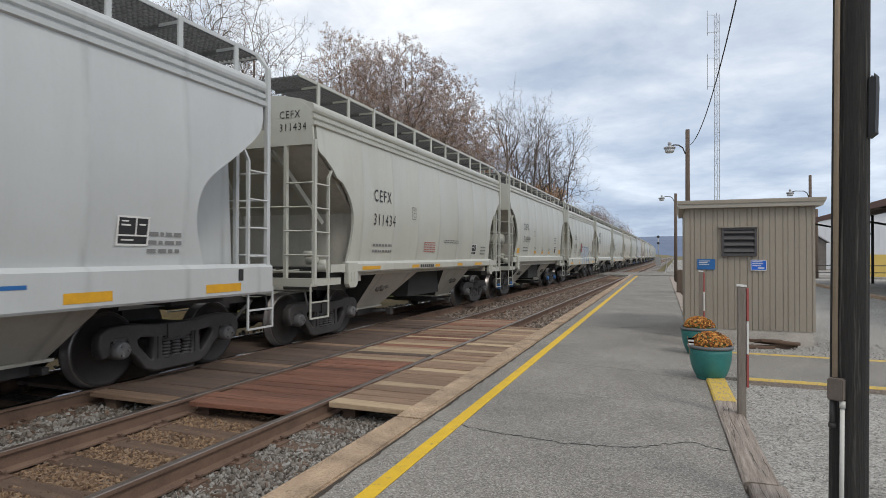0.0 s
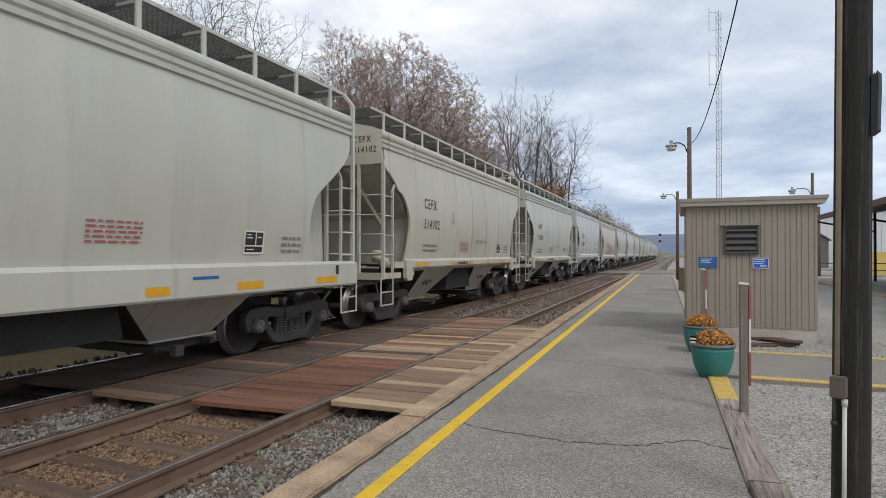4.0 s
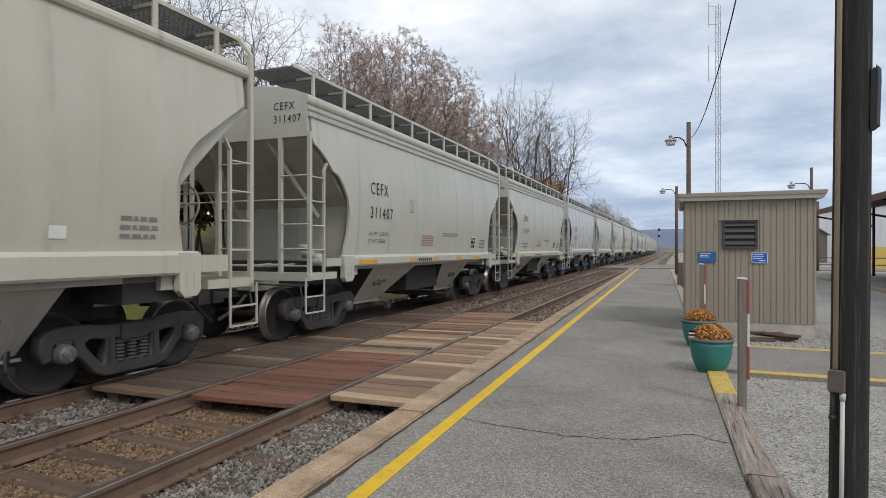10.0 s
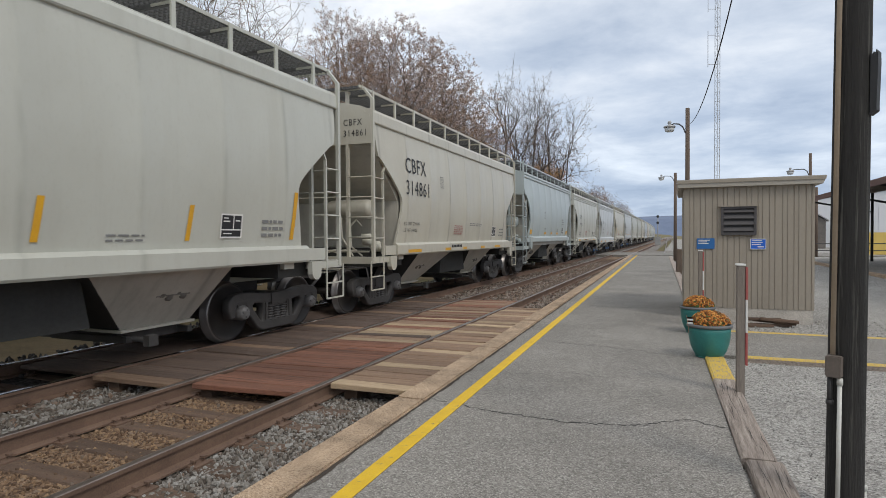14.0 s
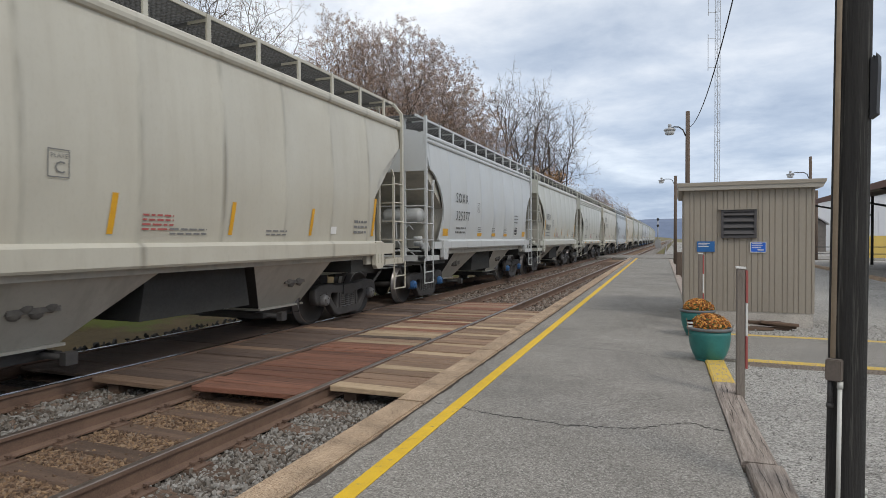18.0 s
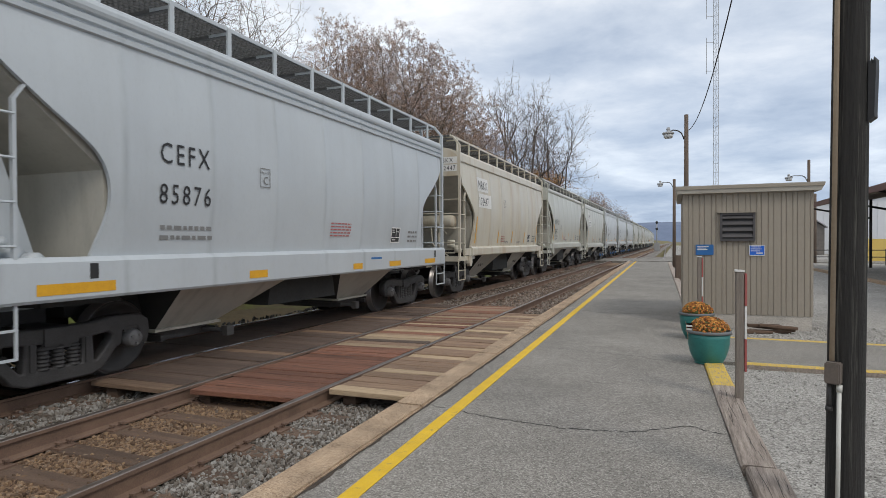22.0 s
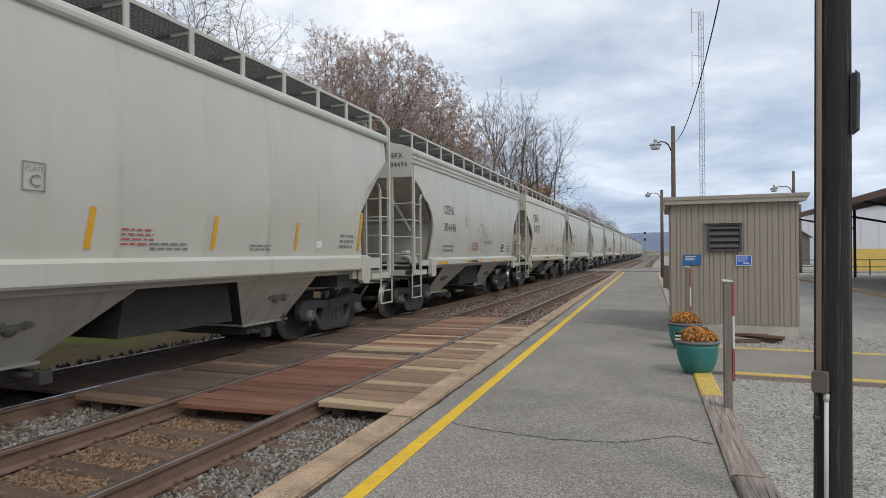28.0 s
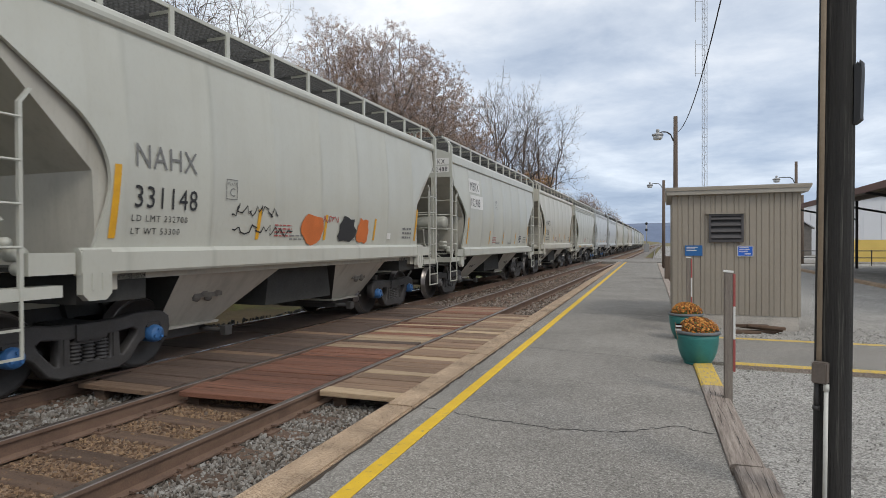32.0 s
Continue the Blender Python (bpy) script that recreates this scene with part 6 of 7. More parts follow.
def ribbed_wall(name, length, axis):
    """Metal siding with upright grooves of uneven spacing."""
    bm = bmesh.new()
    pts = []
    u, i = -length / 2, 0
    widths = (0.105, 0.075, 0.115, 0.09, 0.125, 0.08)
    while u < length / 2 - 0.03:
        w = min(widths[i % 6], length / 2 - u)
        pts += [(u, 0.0), (u + 0.005, 0.010), (u + w - 0.014, 0.010), (u + w - 0.009, 0.0)]
        u += w
        i += 1
    pts.append((length / 2, 0.0))
    lo = [bm.verts.new((a, -d, 0.33)) for a, d in pts]
    hi = [bm.verts.new((a, -d, SH - 0.05)) for a, d in pts]
    for a in range(len(pts) - 1):
        bm.faces.new((lo[a], lo[a + 1], hi[a + 1], hi[a]))
    b0, b1 = bm.verts.new((-length / 2, 0.06, 0.33)), bm.verts.new((length / 2, 0.06, 0.33))
    c0, c1 = bm.verts.new((-length / 2, 0.06, SH - 0.05)), bm.verts.new((length / 2, 0.06, SH - 0.05))
    bm.faces.new((b0, b1, c1, c0))
    bm.faces.new((lo[0], hi[0], c0, b0))
    bm.faces.new((lo[-1], hi[-1], c1, b1))
    return bm


part("front_wall", ribbed_wall("front_wall", SW, "x"), SIDING, shed)
part("back_wall", ribbed_wall("back_wall", SW, "x"), SIDING, shed, at=pose(0, SD, 0, 0, 0, 180))
part("side_wall", ribbed_wall("side_wall", SD - 0.13, "y"), SIDING, shed, at=pose(-SW / 2, SD / 2, 0, 0, 0, -90))
part("side_wall", ribbed_wall("side_wall", SD - 0.13, "y"), SIDING, shed, at=pose(SW / 2, SD / 2, 0, 0, 0, 90))
bm = bmesh.new()
prism(bm, [(-SW / 2 - 0.10, SH - 0.10), (SW / 2 + 0.10, SH - 0.10), (SW / 2 + 0.16, SH + 0.02), (SW / 2 + 0.16, SH + 0.05), (-SW / 2 - 0.13, SH + 0.05), (-SW / 2 - 0.13, SH - 0.0)], "y", -0.12, SD + 0.12)
part("roof", bm, ROOF_TRIM, shed, "tan metal roof edge")
bm = bmesh.new()
box(bm, -SW / 2 - 0.12, SW / 2 + 0.145, -0.135, -0.118, SH - 0.02, SH + 0.03)
part("gutter_trim", bm, SIDING, shed)
bm = bmesh.new()
box(bm, -SW / 2 + 0.02, SW / 2 - 0.02, 0.0, SD - 0.02, -0.12, 0.335)
part("base", bm, FOOTING, shed, "rough concrete footing")
bm = bmesh.new()
w, h = 0.30, 0.27
for x0, x1, z0, z1 in ((-w, -w + 0.04, -h, h), (w - 0.04, w, -h, h), (-w + 0.0402, w - 0.0402, -h, -h + 0.05), (-w + 0.0402, w - 0.0402, h - 0.04, h)):
    box(bm, x0, x1, -0.03, 0.03, z0, z1)
for f in box(bm, -w + 0.04, w - 0.04, 0.01, 0.02, -h + 0.05, h - 0.04):
    f.material_index = 1
DARK_GREY = material("dark_grey_metal", (0.075, 0.07, 0.072), 0.6, dark=(0.05, 0.046, 0.048), scale=5.0)
vent = part("vent", bm, [DARK_GREY, BLACK], shed, "dark louvred vent", (-0.147, -0.035, 1.99))
for i in range(4):
    bm = bmesh.new()
    z = -0.20 + i * 0.118
    prism(bm, [(-0.028, z), (0.012, z + 0.075), (0.012, z + 0.088), (-0.034, z + 0.012)], "x", -w + 0.04, w - 0.04)
    part("louvre", bm, DARK_GREY, vent)
bm = bmesh.new()
box(bm, -w - 0.06, w + 0.03, -0.05, 0.02, h, h + 0.02)
part("drip_cap", bm, SIDING, vent)
tagged(shed, "taupe ribbed metal utility shed with flat roof and vent", "shed")


BRIGHT_BLUE = material("bright_blue_enamel", (0.012, 0.13, 0.62), 0.35, dark=(0.01, 0.10, 0.5), scale=5.0)


def wall_sign(x, z, w, h, label, rows, border):
    """Blue notice plate with white print too small to read."""
    s = empty("sign_plate", (x, 12.45 - 0.028, z))
    bm = bmesh.new()
    box(bm, -w / 2, w / 2, -0.004, 0.004, -h / 2, h / 2)
    part("plate", bm, BRIGHT_BLUE if border else SIGN_BLUE, s)
    if border:
        bm = bmesh.new()
        t = 0.012
        for a, b, c, d in ((-w / 2, w / 2, -h / 2, -h / 2 + t), (-w / 2, w / 2, h / 2 - t, h / 2), (-w / 2, -w / 2 + t, -h / 2, h / 2), (w / 2 - t, w / 2, -h / 2, h / 2)):
            box(bm, a, b, -0.007, -0.003, c, d)
        part("border", bm, WHITE, s)
    rng = random.Random(rows)
    for i in range(rows):
        bm = bmesh.new()
        z0 = h / 2 - 0.03 - i * (h - 0.05) / rows * (0.62 if not border else 1.0)
        if border and i == rows - 1:
            box(bm, -0.01, w / 2 - 0.04, -0.007, -0.003, z0 - 0.02, z0)
        else:
            box(bm, -w / 2 + 0.03, w / 2 - rng.uniform(0.05, 0.15 if border else 0.2), -0.007, -0.003, z0 - 0.013, z0)
        part("print_line", bm, WHITE, s)
    tagged(s, label, "sign")


wall_sign(0.53, 1.44, 0.315, 0.20, "blue notice plate with white print on the shed", 3, False)
wall_sign(1.43, 1.43, 0.27, 0.20, "blue notice plate with white border on the shed", 4, True)
for i, (x, y, l, a, z) in enumerate(((1.50, 12.0, 0.85, 6, -0.03), (1.66, 12.12, 0.70, -12, 0.02), (1.38, 11.88, 0.50, 18, -0.03), (1.72, 11.95, 0.60, -4, 0.07), (1.5, 12.08, 0.55, 9, 0.065))):
    bm = bmesh.new()
    box(bm, -l / 2, l / 2, -0.05, 0.05, -0.025, 0.025)
    bmesh.ops.bevel(bm, geom=list(bm.edges), offset=0.008, segments=1, affect="EDGES")
    tagged(part("scrap_board", bm, TIE, None, at=pose(x, y, z, 0, 3 * (i % 2), a)), "broken brown board lying before the shed", "board", "scrap boards before the shed")

# ---- flower pots ----
PETAL = island("orange_petal", [(0.0, (0.11, 0.035, 0.01)), (0.45, (0.36, 0.12, 0.02)), (0.8, (0.55, 0.22, 0.04)), (1.0, (0.66, 0.36, 0.10))])
STEM = island("green_leaf", [(0.0, (0.05, 0.08, 0.02)), (1.0, (0.10, 0.13, 0.04))])


def flower_pot(x, y, seed, flag):
    pot = empty("flower_pot", (x, y, 0.0 if seed == 1 else -0.005))
    bm = bmesh.new()
    lathe(bm, [(0.02, 0.0), (0.145, 0.0), (0.172, 0.025), (0.208, 0.09), (0.235, 0.17), (0.252, 0.26), (0.258, 0.34), (0.262, 0.40), (0.25, 0.40), (0.23, 0.33), (0.02, 0.33)], 40)
    part("bowl", bm, TEAL, pot)
    bm = bmesh.new()
    lathe(bm, [(0.255, 0.395), (0.276, 0.40), (0.280, 0.42), (0.270, 0.435), (0.255, 0.44), (0.25, 0.40)], 40)
    part("rim", bm, RIM_GREY, pot, "grey rounded rim")
    bm = bmesh.new()
    lathe(bm, [(0.14, 0.002), (0.17, 0.004), (0.175, 0.02), (0.165, 0.028)], 32)
    part("foot", bm, TEAL, pot)
    rng = np.random.default_rng(seed)
    V, F, M = [], [], []
    count = 1500
    for i in range(count):
        a, u = rng.uniform(0, 6.283), rng.uniform(0, 1) ** 0.5
        r = 0.235 * u * (1 + 0.1 * math.sin(3 * a + seed))
        z = 0.43 + 0.17 * math.sqrt(max(0.0, 1 - u * u)) + rng.uniform(-0.035, 0.01)
        c = np.array([r * math.cos(a), r * math.sin(a), z])
        nrm = Vector((c[0], c[1], max(0.05, z - 0.36))).normalized()
        q = np.array(nrm.to_track_quat("Z", "Y").to_matrix())
        s = rng.uniform(0.009, 0.018)
        k = 6
        ring = [[s * math.cos(2 * math.pi * j / k), s * math.sin(2 * math.pi * j / k), rng.uniform(0, 0.008)] for j in range(k)] + [[0, 0, 0.012]]
        v = np.array(ring) @ q.T + c
        o = len(V) * 7
        V.append(v)
        F += [(o + j, o + (j + 1) % k, o + 6) for j in range(k)]
        M += [0 if rng.uniform() < 0.86 else 1] * k
    me = bpy.data.meshes.new("blossom")
    me.from_pydata(np.concatenate(V).tolist(), [], F)
    me.materials.append(PETAL)
    me.materials.append(STEM)
    me.polygons.foreach_set("material_index", M)
    part("blossom", me, None, pot, "rust-orange chrysanthemum heads")
    bm = bmesh.new()
    lathe(bm, [(0.01, 0.36), (0.22, 0.38), (0.20, 0.45), (0.13, 0.51), (0.01, 0.53)], 20)
    part("foliage", bm, STEM, pot)
    tagged(pot, "teal glazed pot of rust-orange chrysanthemums on the platform edge", "flower pot", "flower pots")
    if flag:
        f = empty("small_flag", (x - 0.25, y - 0.12, 0.42))
        bm = bmesh.new()
        tube(bm, (0, 0, -0.1), (-0.03, 0, 0.13), 0.004, seg=6)
        part("stick", bm, BROWN_PLANK, f)
        for i in range(4):
            bm = bmesh.new()
            box(bm, -0.025, 0.05, -0.002 + 0.004 * (i % 2), 0.002, 0.02 + i * 0.022, 0.042 + i * 0.022)
            part("stripe", bm, RED if i % 2 else WHITE, f)
        tagged(f, "tiny red and white striped flag stuck in the pot", "flag")


flower_pot(0.41, 8.46, 1, True)
flower_pot(0.33, 10.55, 2, False)

# ---- posts ----
POST_WOOD = material("grey_post_wood", (0.30, 0.26, 0.22), 0.85, dark=(0.17, 0.14, 0.12), scale=5.0, fine=60.0, stretch=(5, 5, 0.4), bump=0.7, bump_scale=30.0)


def marker_post(x, y, h, w, label, board):
    p = empty("marker_post", (x, y, -0.13))
    bm = bmesh.new()
    box(bm, -w / 2, w / 2, -w / 2, w / 2, 0, h)
    bmesh.ops.bevel(bm, geom=list(bm.edges), offset=0.008, segments=2, affect="EDGES")
    part("post", bm, POST_WOOD, p)
    bm = bmesh.new()
    prism(bm, [(-w / 2 - 0.006, h), (w / 2 + 0.006, h - 0.006), (w / 2 + 0.006, h + 0.012), (-w / 2 - 0.006, h + 0.018)], "y", -w / 2 - 0.006, w / 2 + 0.006)
    part("cap", bm, WHITE, p, "pale worn cap")
    if board:
        for i in range(3):
            bm = bmesh.new()
            z0, z1 = h * (0.30 + 0.23 * i), h * (0.525 + 0.23 * i)
            box(bm, w / 2 + 0.006, w / 2 + 0.026, -0.02, 0.10, z0, z1)
            part("stripe_board", bm, RED if i % 2 == 0 else WHITE, p, "red stripe" if i % 2 == 0 else "white stripe")
    tagged(p, label, "post")


marker_post(0.60, 6.55, 1.43, 0.078, "weathered grey square wooden post with red and white edge", True)
marker_post(0.395, 11.2, 1.46, 0.068, "weathered grey wooden post with red and white edge before the shed", True)

# ---- the near utility pole ----
pole = empty("utility_pole", pose(0.93, 4.09, -0.15, 0, 0.55, 0))
bm = bmesh.new()
rings = []
for i in range(25):
    z = i * 9.0 / 24
    r = 0.098 - 0.002 * z
    rings.append([bm.verts.new((r * (1 + 0.03 * noise.noise(Vector((math.cos(a) * 2, math.sin(a) * 2, z * 0.4)))) * math.cos(a), r * (1 + 0.03 * noise.noise(Vector((math.cos(a) * 2, math.sin(a) * 2, z * 0.4)))) * math.sin(a), z)) for a in (2 * math.pi * j / 28 for j in range(28))])
for a, b in zip(rings, rings[1:]):
    for j in range(28):
        bm.faces.new((a[j], a[(j + 1) % 28], b[(j + 1) % 28], b[j])).smooth = True
bm.faces.new(rings[-1])
part("shaft", bm, POLE, pole)
TAN = material("tan_conduit", (0.47, 0.375, 0.275), 0.7, dark=(0.36, 0.28, 0.20), scale=6.0)
PVC = material("white_conduit", (0.60, 0.60, 0.56), 0.5, dark=(0.48, 0.47, 0.43), scale=6.0)
BOXGREY = material("brown_grey_box", (0.16, 0.13, 0.11), 0.6, dark=(0.11, 0.09, 0.075), scale=8.0)
face = -2.05   # the side that looks to the platform
fx, fy = math.cos(face), math.sin(face)
tx, ty = -fy, fx


def on_pole(u, d):
    """u metres to the side as one sees it, d out from the pole's middle."""
    return fx * d + tx * u, fy * d + ty * u


bm = bmesh.new()
x, y = on_pole(-0.045, 0.103)
tube(bm, (x, y, 1.05), (x * 0.93, y * 0.93, 8.6), 0.014, seg=10)
part("conduit", bm, TAN, pole, "tan riser conduit")
bm = bmesh.new()
x, y = on_pole(-0.03, 0.130)
box(bm, -0.039, 0.039, -0.03, 0.03, -0.062, 0.062)
bmesh.ops.bevel(bm, geom=list(bm.edges), offset=0.006, segments=2, affect="EDGES")
part("junction_box", bm, BOXGREY, pole, "small grey junction box", pose(x, y, 0.985, 0, 0, math.degrees(face) + 90))
bm = bmesh.new()
x, y = on_pole(0.0, 0.128)
tube(bm, (x, y, 0.0), (x, y, 0.88), 0.012, seg=10)
tube(bm, (x, y, 0.88), (x, y, 0.92), 0.016, seg=10)
part("conduit", bm, PVC, pole, "white plastic conduit")
bm = bmesh.new()
x, y = on_pole(-0.052, 0.120)
tube(bm, (x, y, 0.77), (x, y, 0.92), 0.014, seg=8)
tube(bm, (x, y, 0.76), (x, y, 0.785), 0.02, seg=8)
part("conduit_stub", bm, STEEL, pole)
bm = bmesh.new()
out = [(0.0, -0.19), (0.05, -0.165), (0.048, -0.14), (0.055, 0.10), (0.052, 0.165), (0.047, 0.12), (0.040, 0.175), (0.030, 0.135), (0.022, 0.165), (0.012, 0.15), (0.0, 0.16)]
prism(bm, out, "y", -0.04, 0.03)
x, y = on_pole(0.095, 0.0)
for v in bm.verts:
    v.co.x *= 0.66
part("splintered_board", bm, BLACK, pole, "black splintered stub of a board", pose(x, y, 2.62, 0, 0, math.degrees(face) + 90))
tagged(pole, "dark weathered wooden utility pole with conduits and junction box", "utility pole")
bm = bmesh.new()
tube(bm, (1.06, 4.22, -0.14), (1.06, 4.22, 0.06), 0.016, seg=12)
tube(bm, (1.06, 4.22, 0.05), (1.06, 4.22, 0.08), 0.02, seg=12)
tagged(part("pipe_stub", bm, PVC), "short white plastic pipe standing beside the pole", "pipe")

# ---- lamp poles, cable, tower ----
LAMP_GLASS = material("milky_lamp_glass", (0.62, 0.63, 0.62), 0.3, scale=5.0)
BROWN_POLE = material("brown_pole_wood", (0.17, 0.125, 0.095), 0.95, dark=(0.085, 0.065, 0.052), scale=4.0, fine=40.0, stretch=(4, 4, 0.3), bump=0.5)


def lamp_pole(x, y, h, r, arm, drop, label, z0=-0.2):
    p = empty("lamp_pole", (x, y, z0))
    bm = bmesh.new()
    lathe(bm, [(r, 0.0), (r * 0.9, h * 0.5 - z0), (r * 0.8, h - z0)], 12)
    part("shaft", bm, BROWN_POLE, p)
    if arm:
        zt = h - z0 - drop
        pts = [Vector((-r * 0.8, 0, zt - 0.22)), Vector((-r - 0.07, 0, zt + 0.0)), Vector((-r - 0.2, 0, zt + 0.10)), Vector((-arm * 0.75, 0, zt + 0.12)), Vector((-arm, 0, zt + 0.05))]
        bm = bmesh.new()
        for a, b in zip(pts, pts[1:]):
            tube(bm, a, b, 0.022, seg=8)
        part("arm", bm, STEEL, p)
        bm = bmesh.new()
        lathe(bm, [(0.05, 0.22), (0.07, 0.16), (0.05, 0.12), (0.06, 0.08), (0.19, 0.05), (0.20, 0.0), (0.17, -0.02)], 16, "z", (-arm, 0, zt))
        lamp = part("lamp_head", bm, GALV, p)
        bm = bmesh.new()
        lathe(bm, [(0.165, -0.02), (0.15, -0.12), (0.12, -0.15), (0.01, -0.155)], 16, "z", (-arm, 0, zt))
        part("refractor", bm, LAMP_GLASS, lamp, "milky glass refractor")
    tagged(p, label, "street lamp" if arm else "pole")


lamp_pole(0.36, 21.98, 5.97, 0.085, 0.58, 0.62, "brown wooden pole with a mercury yard lamp on a curved arm")
lamp_pole(-0.05, 41.0, 5.65, 0.11, 0.85, 0.30, "slender brown wooden pole with a small yard lamp")
lamp_pole(6.75, 37.0, 6.0, 0.09, 0.95, 0.95, "brown wooden pole with a yard lamp over the lot")
lamp_pole(9.9, 52.0, 5.2, 0.12, 0, 0, "plain brown wooden pole beyond the lot")
cu = bmesh.new()
a, b = Vector((0.44, 21.9, 5.42)), Vector((1.35, 3.0, 9.0))
side, prev = (b - a).cross(Vector((0, 0, 1))).normalized() * 0.012, None
for i in range(25):
    k = i / 24
    q = a.lerp(b, k) - Vector((0, 0, 4 * 1.5 * k * (1 - k)))
    ring = [cu.verts.new(q + d) for d in (side, Vector((0, 0, 0.012)), -side, Vector((0, 0, -0.012)))]
    if prev:
        for j in range(4):
            cu.faces.new((prev[j], prev[(j + 1) % 4], ring[(j + 1) % 4], ring[j]))
    prev = ring
tagged(part("overhead_cable", cu, BLACK), "black service cable sagging to the lamp pole", "cable")

tower = empty("radio_tower", (5.15, 88.0, -0.3))
TW, TH, STEP = 0.36, 35.0, 1.25
corners = [Vector((TW * math.cos(a), TW * math.sin(a), 0)) for a in (0.5, 0.5 + 2.0944, 0.5 + 4.18879)]
for c in corners:
    bm = bmesh.new()
    tube(bm, c, c + Vector((0, 0, TH)), 0.035, seg=6)
    part("leg", bm, GALV, tower)
bm = bmesh.new()
z = 0.0
while z < TH - 0.1:
    for c, d in zip(corners, corners[1:] + corners[:1]):
        tube(bm, c + Vector((0, 0, z)), d + Vector((0, 0, z)), 0.016, seg=4, caps=False)
        tube(bm, c + Vector((0, 0, z)), d + Vector((0, 0, z + STEP)), 0.016, seg=4, caps=False)
    z += STEP
part("lattice", bm, GALV, tower, "thin steel lattice")
for z0, z1 in ((24.6, 29.5), (32.0, 35.4)):
    bm = bmesh.new()
    tube(bm, (-1.2, -0.4, z0), (-1.2, -0.4, z1), 0.04, seg=6)
    tube(bm, (-1.2, -0.4, z0 + 0.4), (-0.2, 0, z0 + 0.4), 0.03, seg=5)
    tube(bm, (-1.2, -0.4, z1 - 0.6), (-0.2, 0, z1 - 0.6), 0.03, seg=5)
    part("whip_antenna", bm, GALV, tower)
tagged(tower, "tall slender grey lattice radio tower with whip antennas", "radio tower")

# ---- station canopy and the buildings across the lot ----
FASCIA = material("brown_fascia", (0.15, 0.075, 0.055), 0.7, dark=(0.10, 0.05, 0.04), scale=2.0)
SOFFIT = material("dark_soffit", (0.16, 0.13, 0.11), 0.8, dark=(0.10, 0.085, 0.07), scale=2.0)
CREAM = material("cream_wall", (0.50, 0.45, 0.36), 0.8, dark=(0.42, 0.37, 0.29), scale=1.0)
YELLOW_WALL = material("yellow_wall", (0.72, 0.52, 0.14), 0.8, dark=(0.60, 0.43, 0.12), scale=0.8)
METAL_WALL = material("pale_metal_wall", (0.66, 0.67, 0.69), 0.6, dark=(0.58, 0.59, 0.61), scale=0.4)
canopy = empty("station_canopy", (0, 0, 0))
bm = bmesh.new()
prism(bm, [(7.3, 3.55), (7.3, 3.72), (12.5, 4.95), (17.5, 3.72), (17.5, 3.55), (12.5, 4.65)], "y", 14, 41.5)
part("roof", bm, SOFFIT, canopy)
bm = bmesh.new()
box(bm, 7.24, 7.30, 14, 41.6, 3.50, 3.74)
part("fascia", bm, FASCIA, canopy, "brown eave board")
bm = bmesh.new()
prism(bm, [(7.3, 3.74), (7.3, 3.78), (12.5, 5.01), (17.5, 3.78), (17.5, 3.74), (12.5, 4.955)], "y", 14, 41.6)
part("roof_covering", bm, FASCIA, canopy)
for y in (41.0, 34.5, 28.0, 21.5):
    bm = bmesh.new()
    tube(bm, (10.6, y, -0.1), (10.6, y, 4.25), 0.075, seg=10)
    part("post", bm, BLACK, canopy, "slim black steel post")
    bm = bmesh.new()
    bar(bm, (10.6, y, 2.9), (7.5, y, 3.58), 0.08, 0.10)
    part("bracket", bm, BLACK, canopy)
bm = bmesh.new()
box(bm, 10.5, 10.7, 15, 41.3, 4.0, 4.25)
part("beam", bm, SOFFIT, canopy)
tagged(canopy, "low brown-edged station canopy on slim black posts", "canopy")
station = empty("station_building", (16.0, 24.0, -0.2))
bm = bmesh.new()
box(bm, -3.2, 3.2, -8, 14.2, 0, 3.75)
part("wall", bm, CREAM, station)
for y in (13.9, 10.0, 6.0, 2.0):
    bm = bmesh.new()
    box(bm, -3.35, -3.2, y - 0.25, y + 0.25, 0, 3.7)
    part("pilaster", bm, CREAM, station)
for y in (11.9, 7.9, 3.9):
    bm = bmesh.new()
    box(bm, -3.24, -3.19, y - 0.7, y + 0.7, 0.1, 2.5)
    part("door", bm, BLACK, station, "dark glazed door")
tagged(station, "cream station building under the canopy roof", "building")
bm = bmesh.new()
box(bm, 7.6, 30, 14, 46, -0.3, 0.02)
setting("station_platform", bm, ASPHALT, "grey paved walk under the canopy", "pavement")
bm = bmesh.new()
box(bm, 7.3, 7.6, 14, 46, -0.3, 0.035)
setting("kerb", bm, CONCRETE, "tan concrete kerb of the station walk", "kerb")
for i in range(9):
    if i < 8:
        for z in (0.55, 1.0):
            bm = bmesh.new()
            tube(bm, (8.0 + i * 1.5, 45.2, z), (9.5 + i * 1.5, 45.2, z), 0.03, seg=6)
            tagged(part("fence_rail", bm, STEEL), "dark steel fence rail", "fence rail", "fence of the station walk")
    bm = bmesh.new()
    tube(bm, (8.0 + i * 1.5, 45.2, 0), (8.0 + i * 1.5, 45.2, 1.05), 0.035, seg=6)
    tagged(part("fence_post", bm, STEEL), "dark steel fence post", "fence post", "fence of the station walk")
bm = bmesh.new()
box(bm, 12.5, 34, 56, 56.4, -0.3, 1.75)
tagged(part("yellow_wall", bm, YELLOW_WALL), "low yellow-painted wall beyond the station", "wall", kind="structure")
bench = empty("bench", (12.0, 36.5, 0.02))
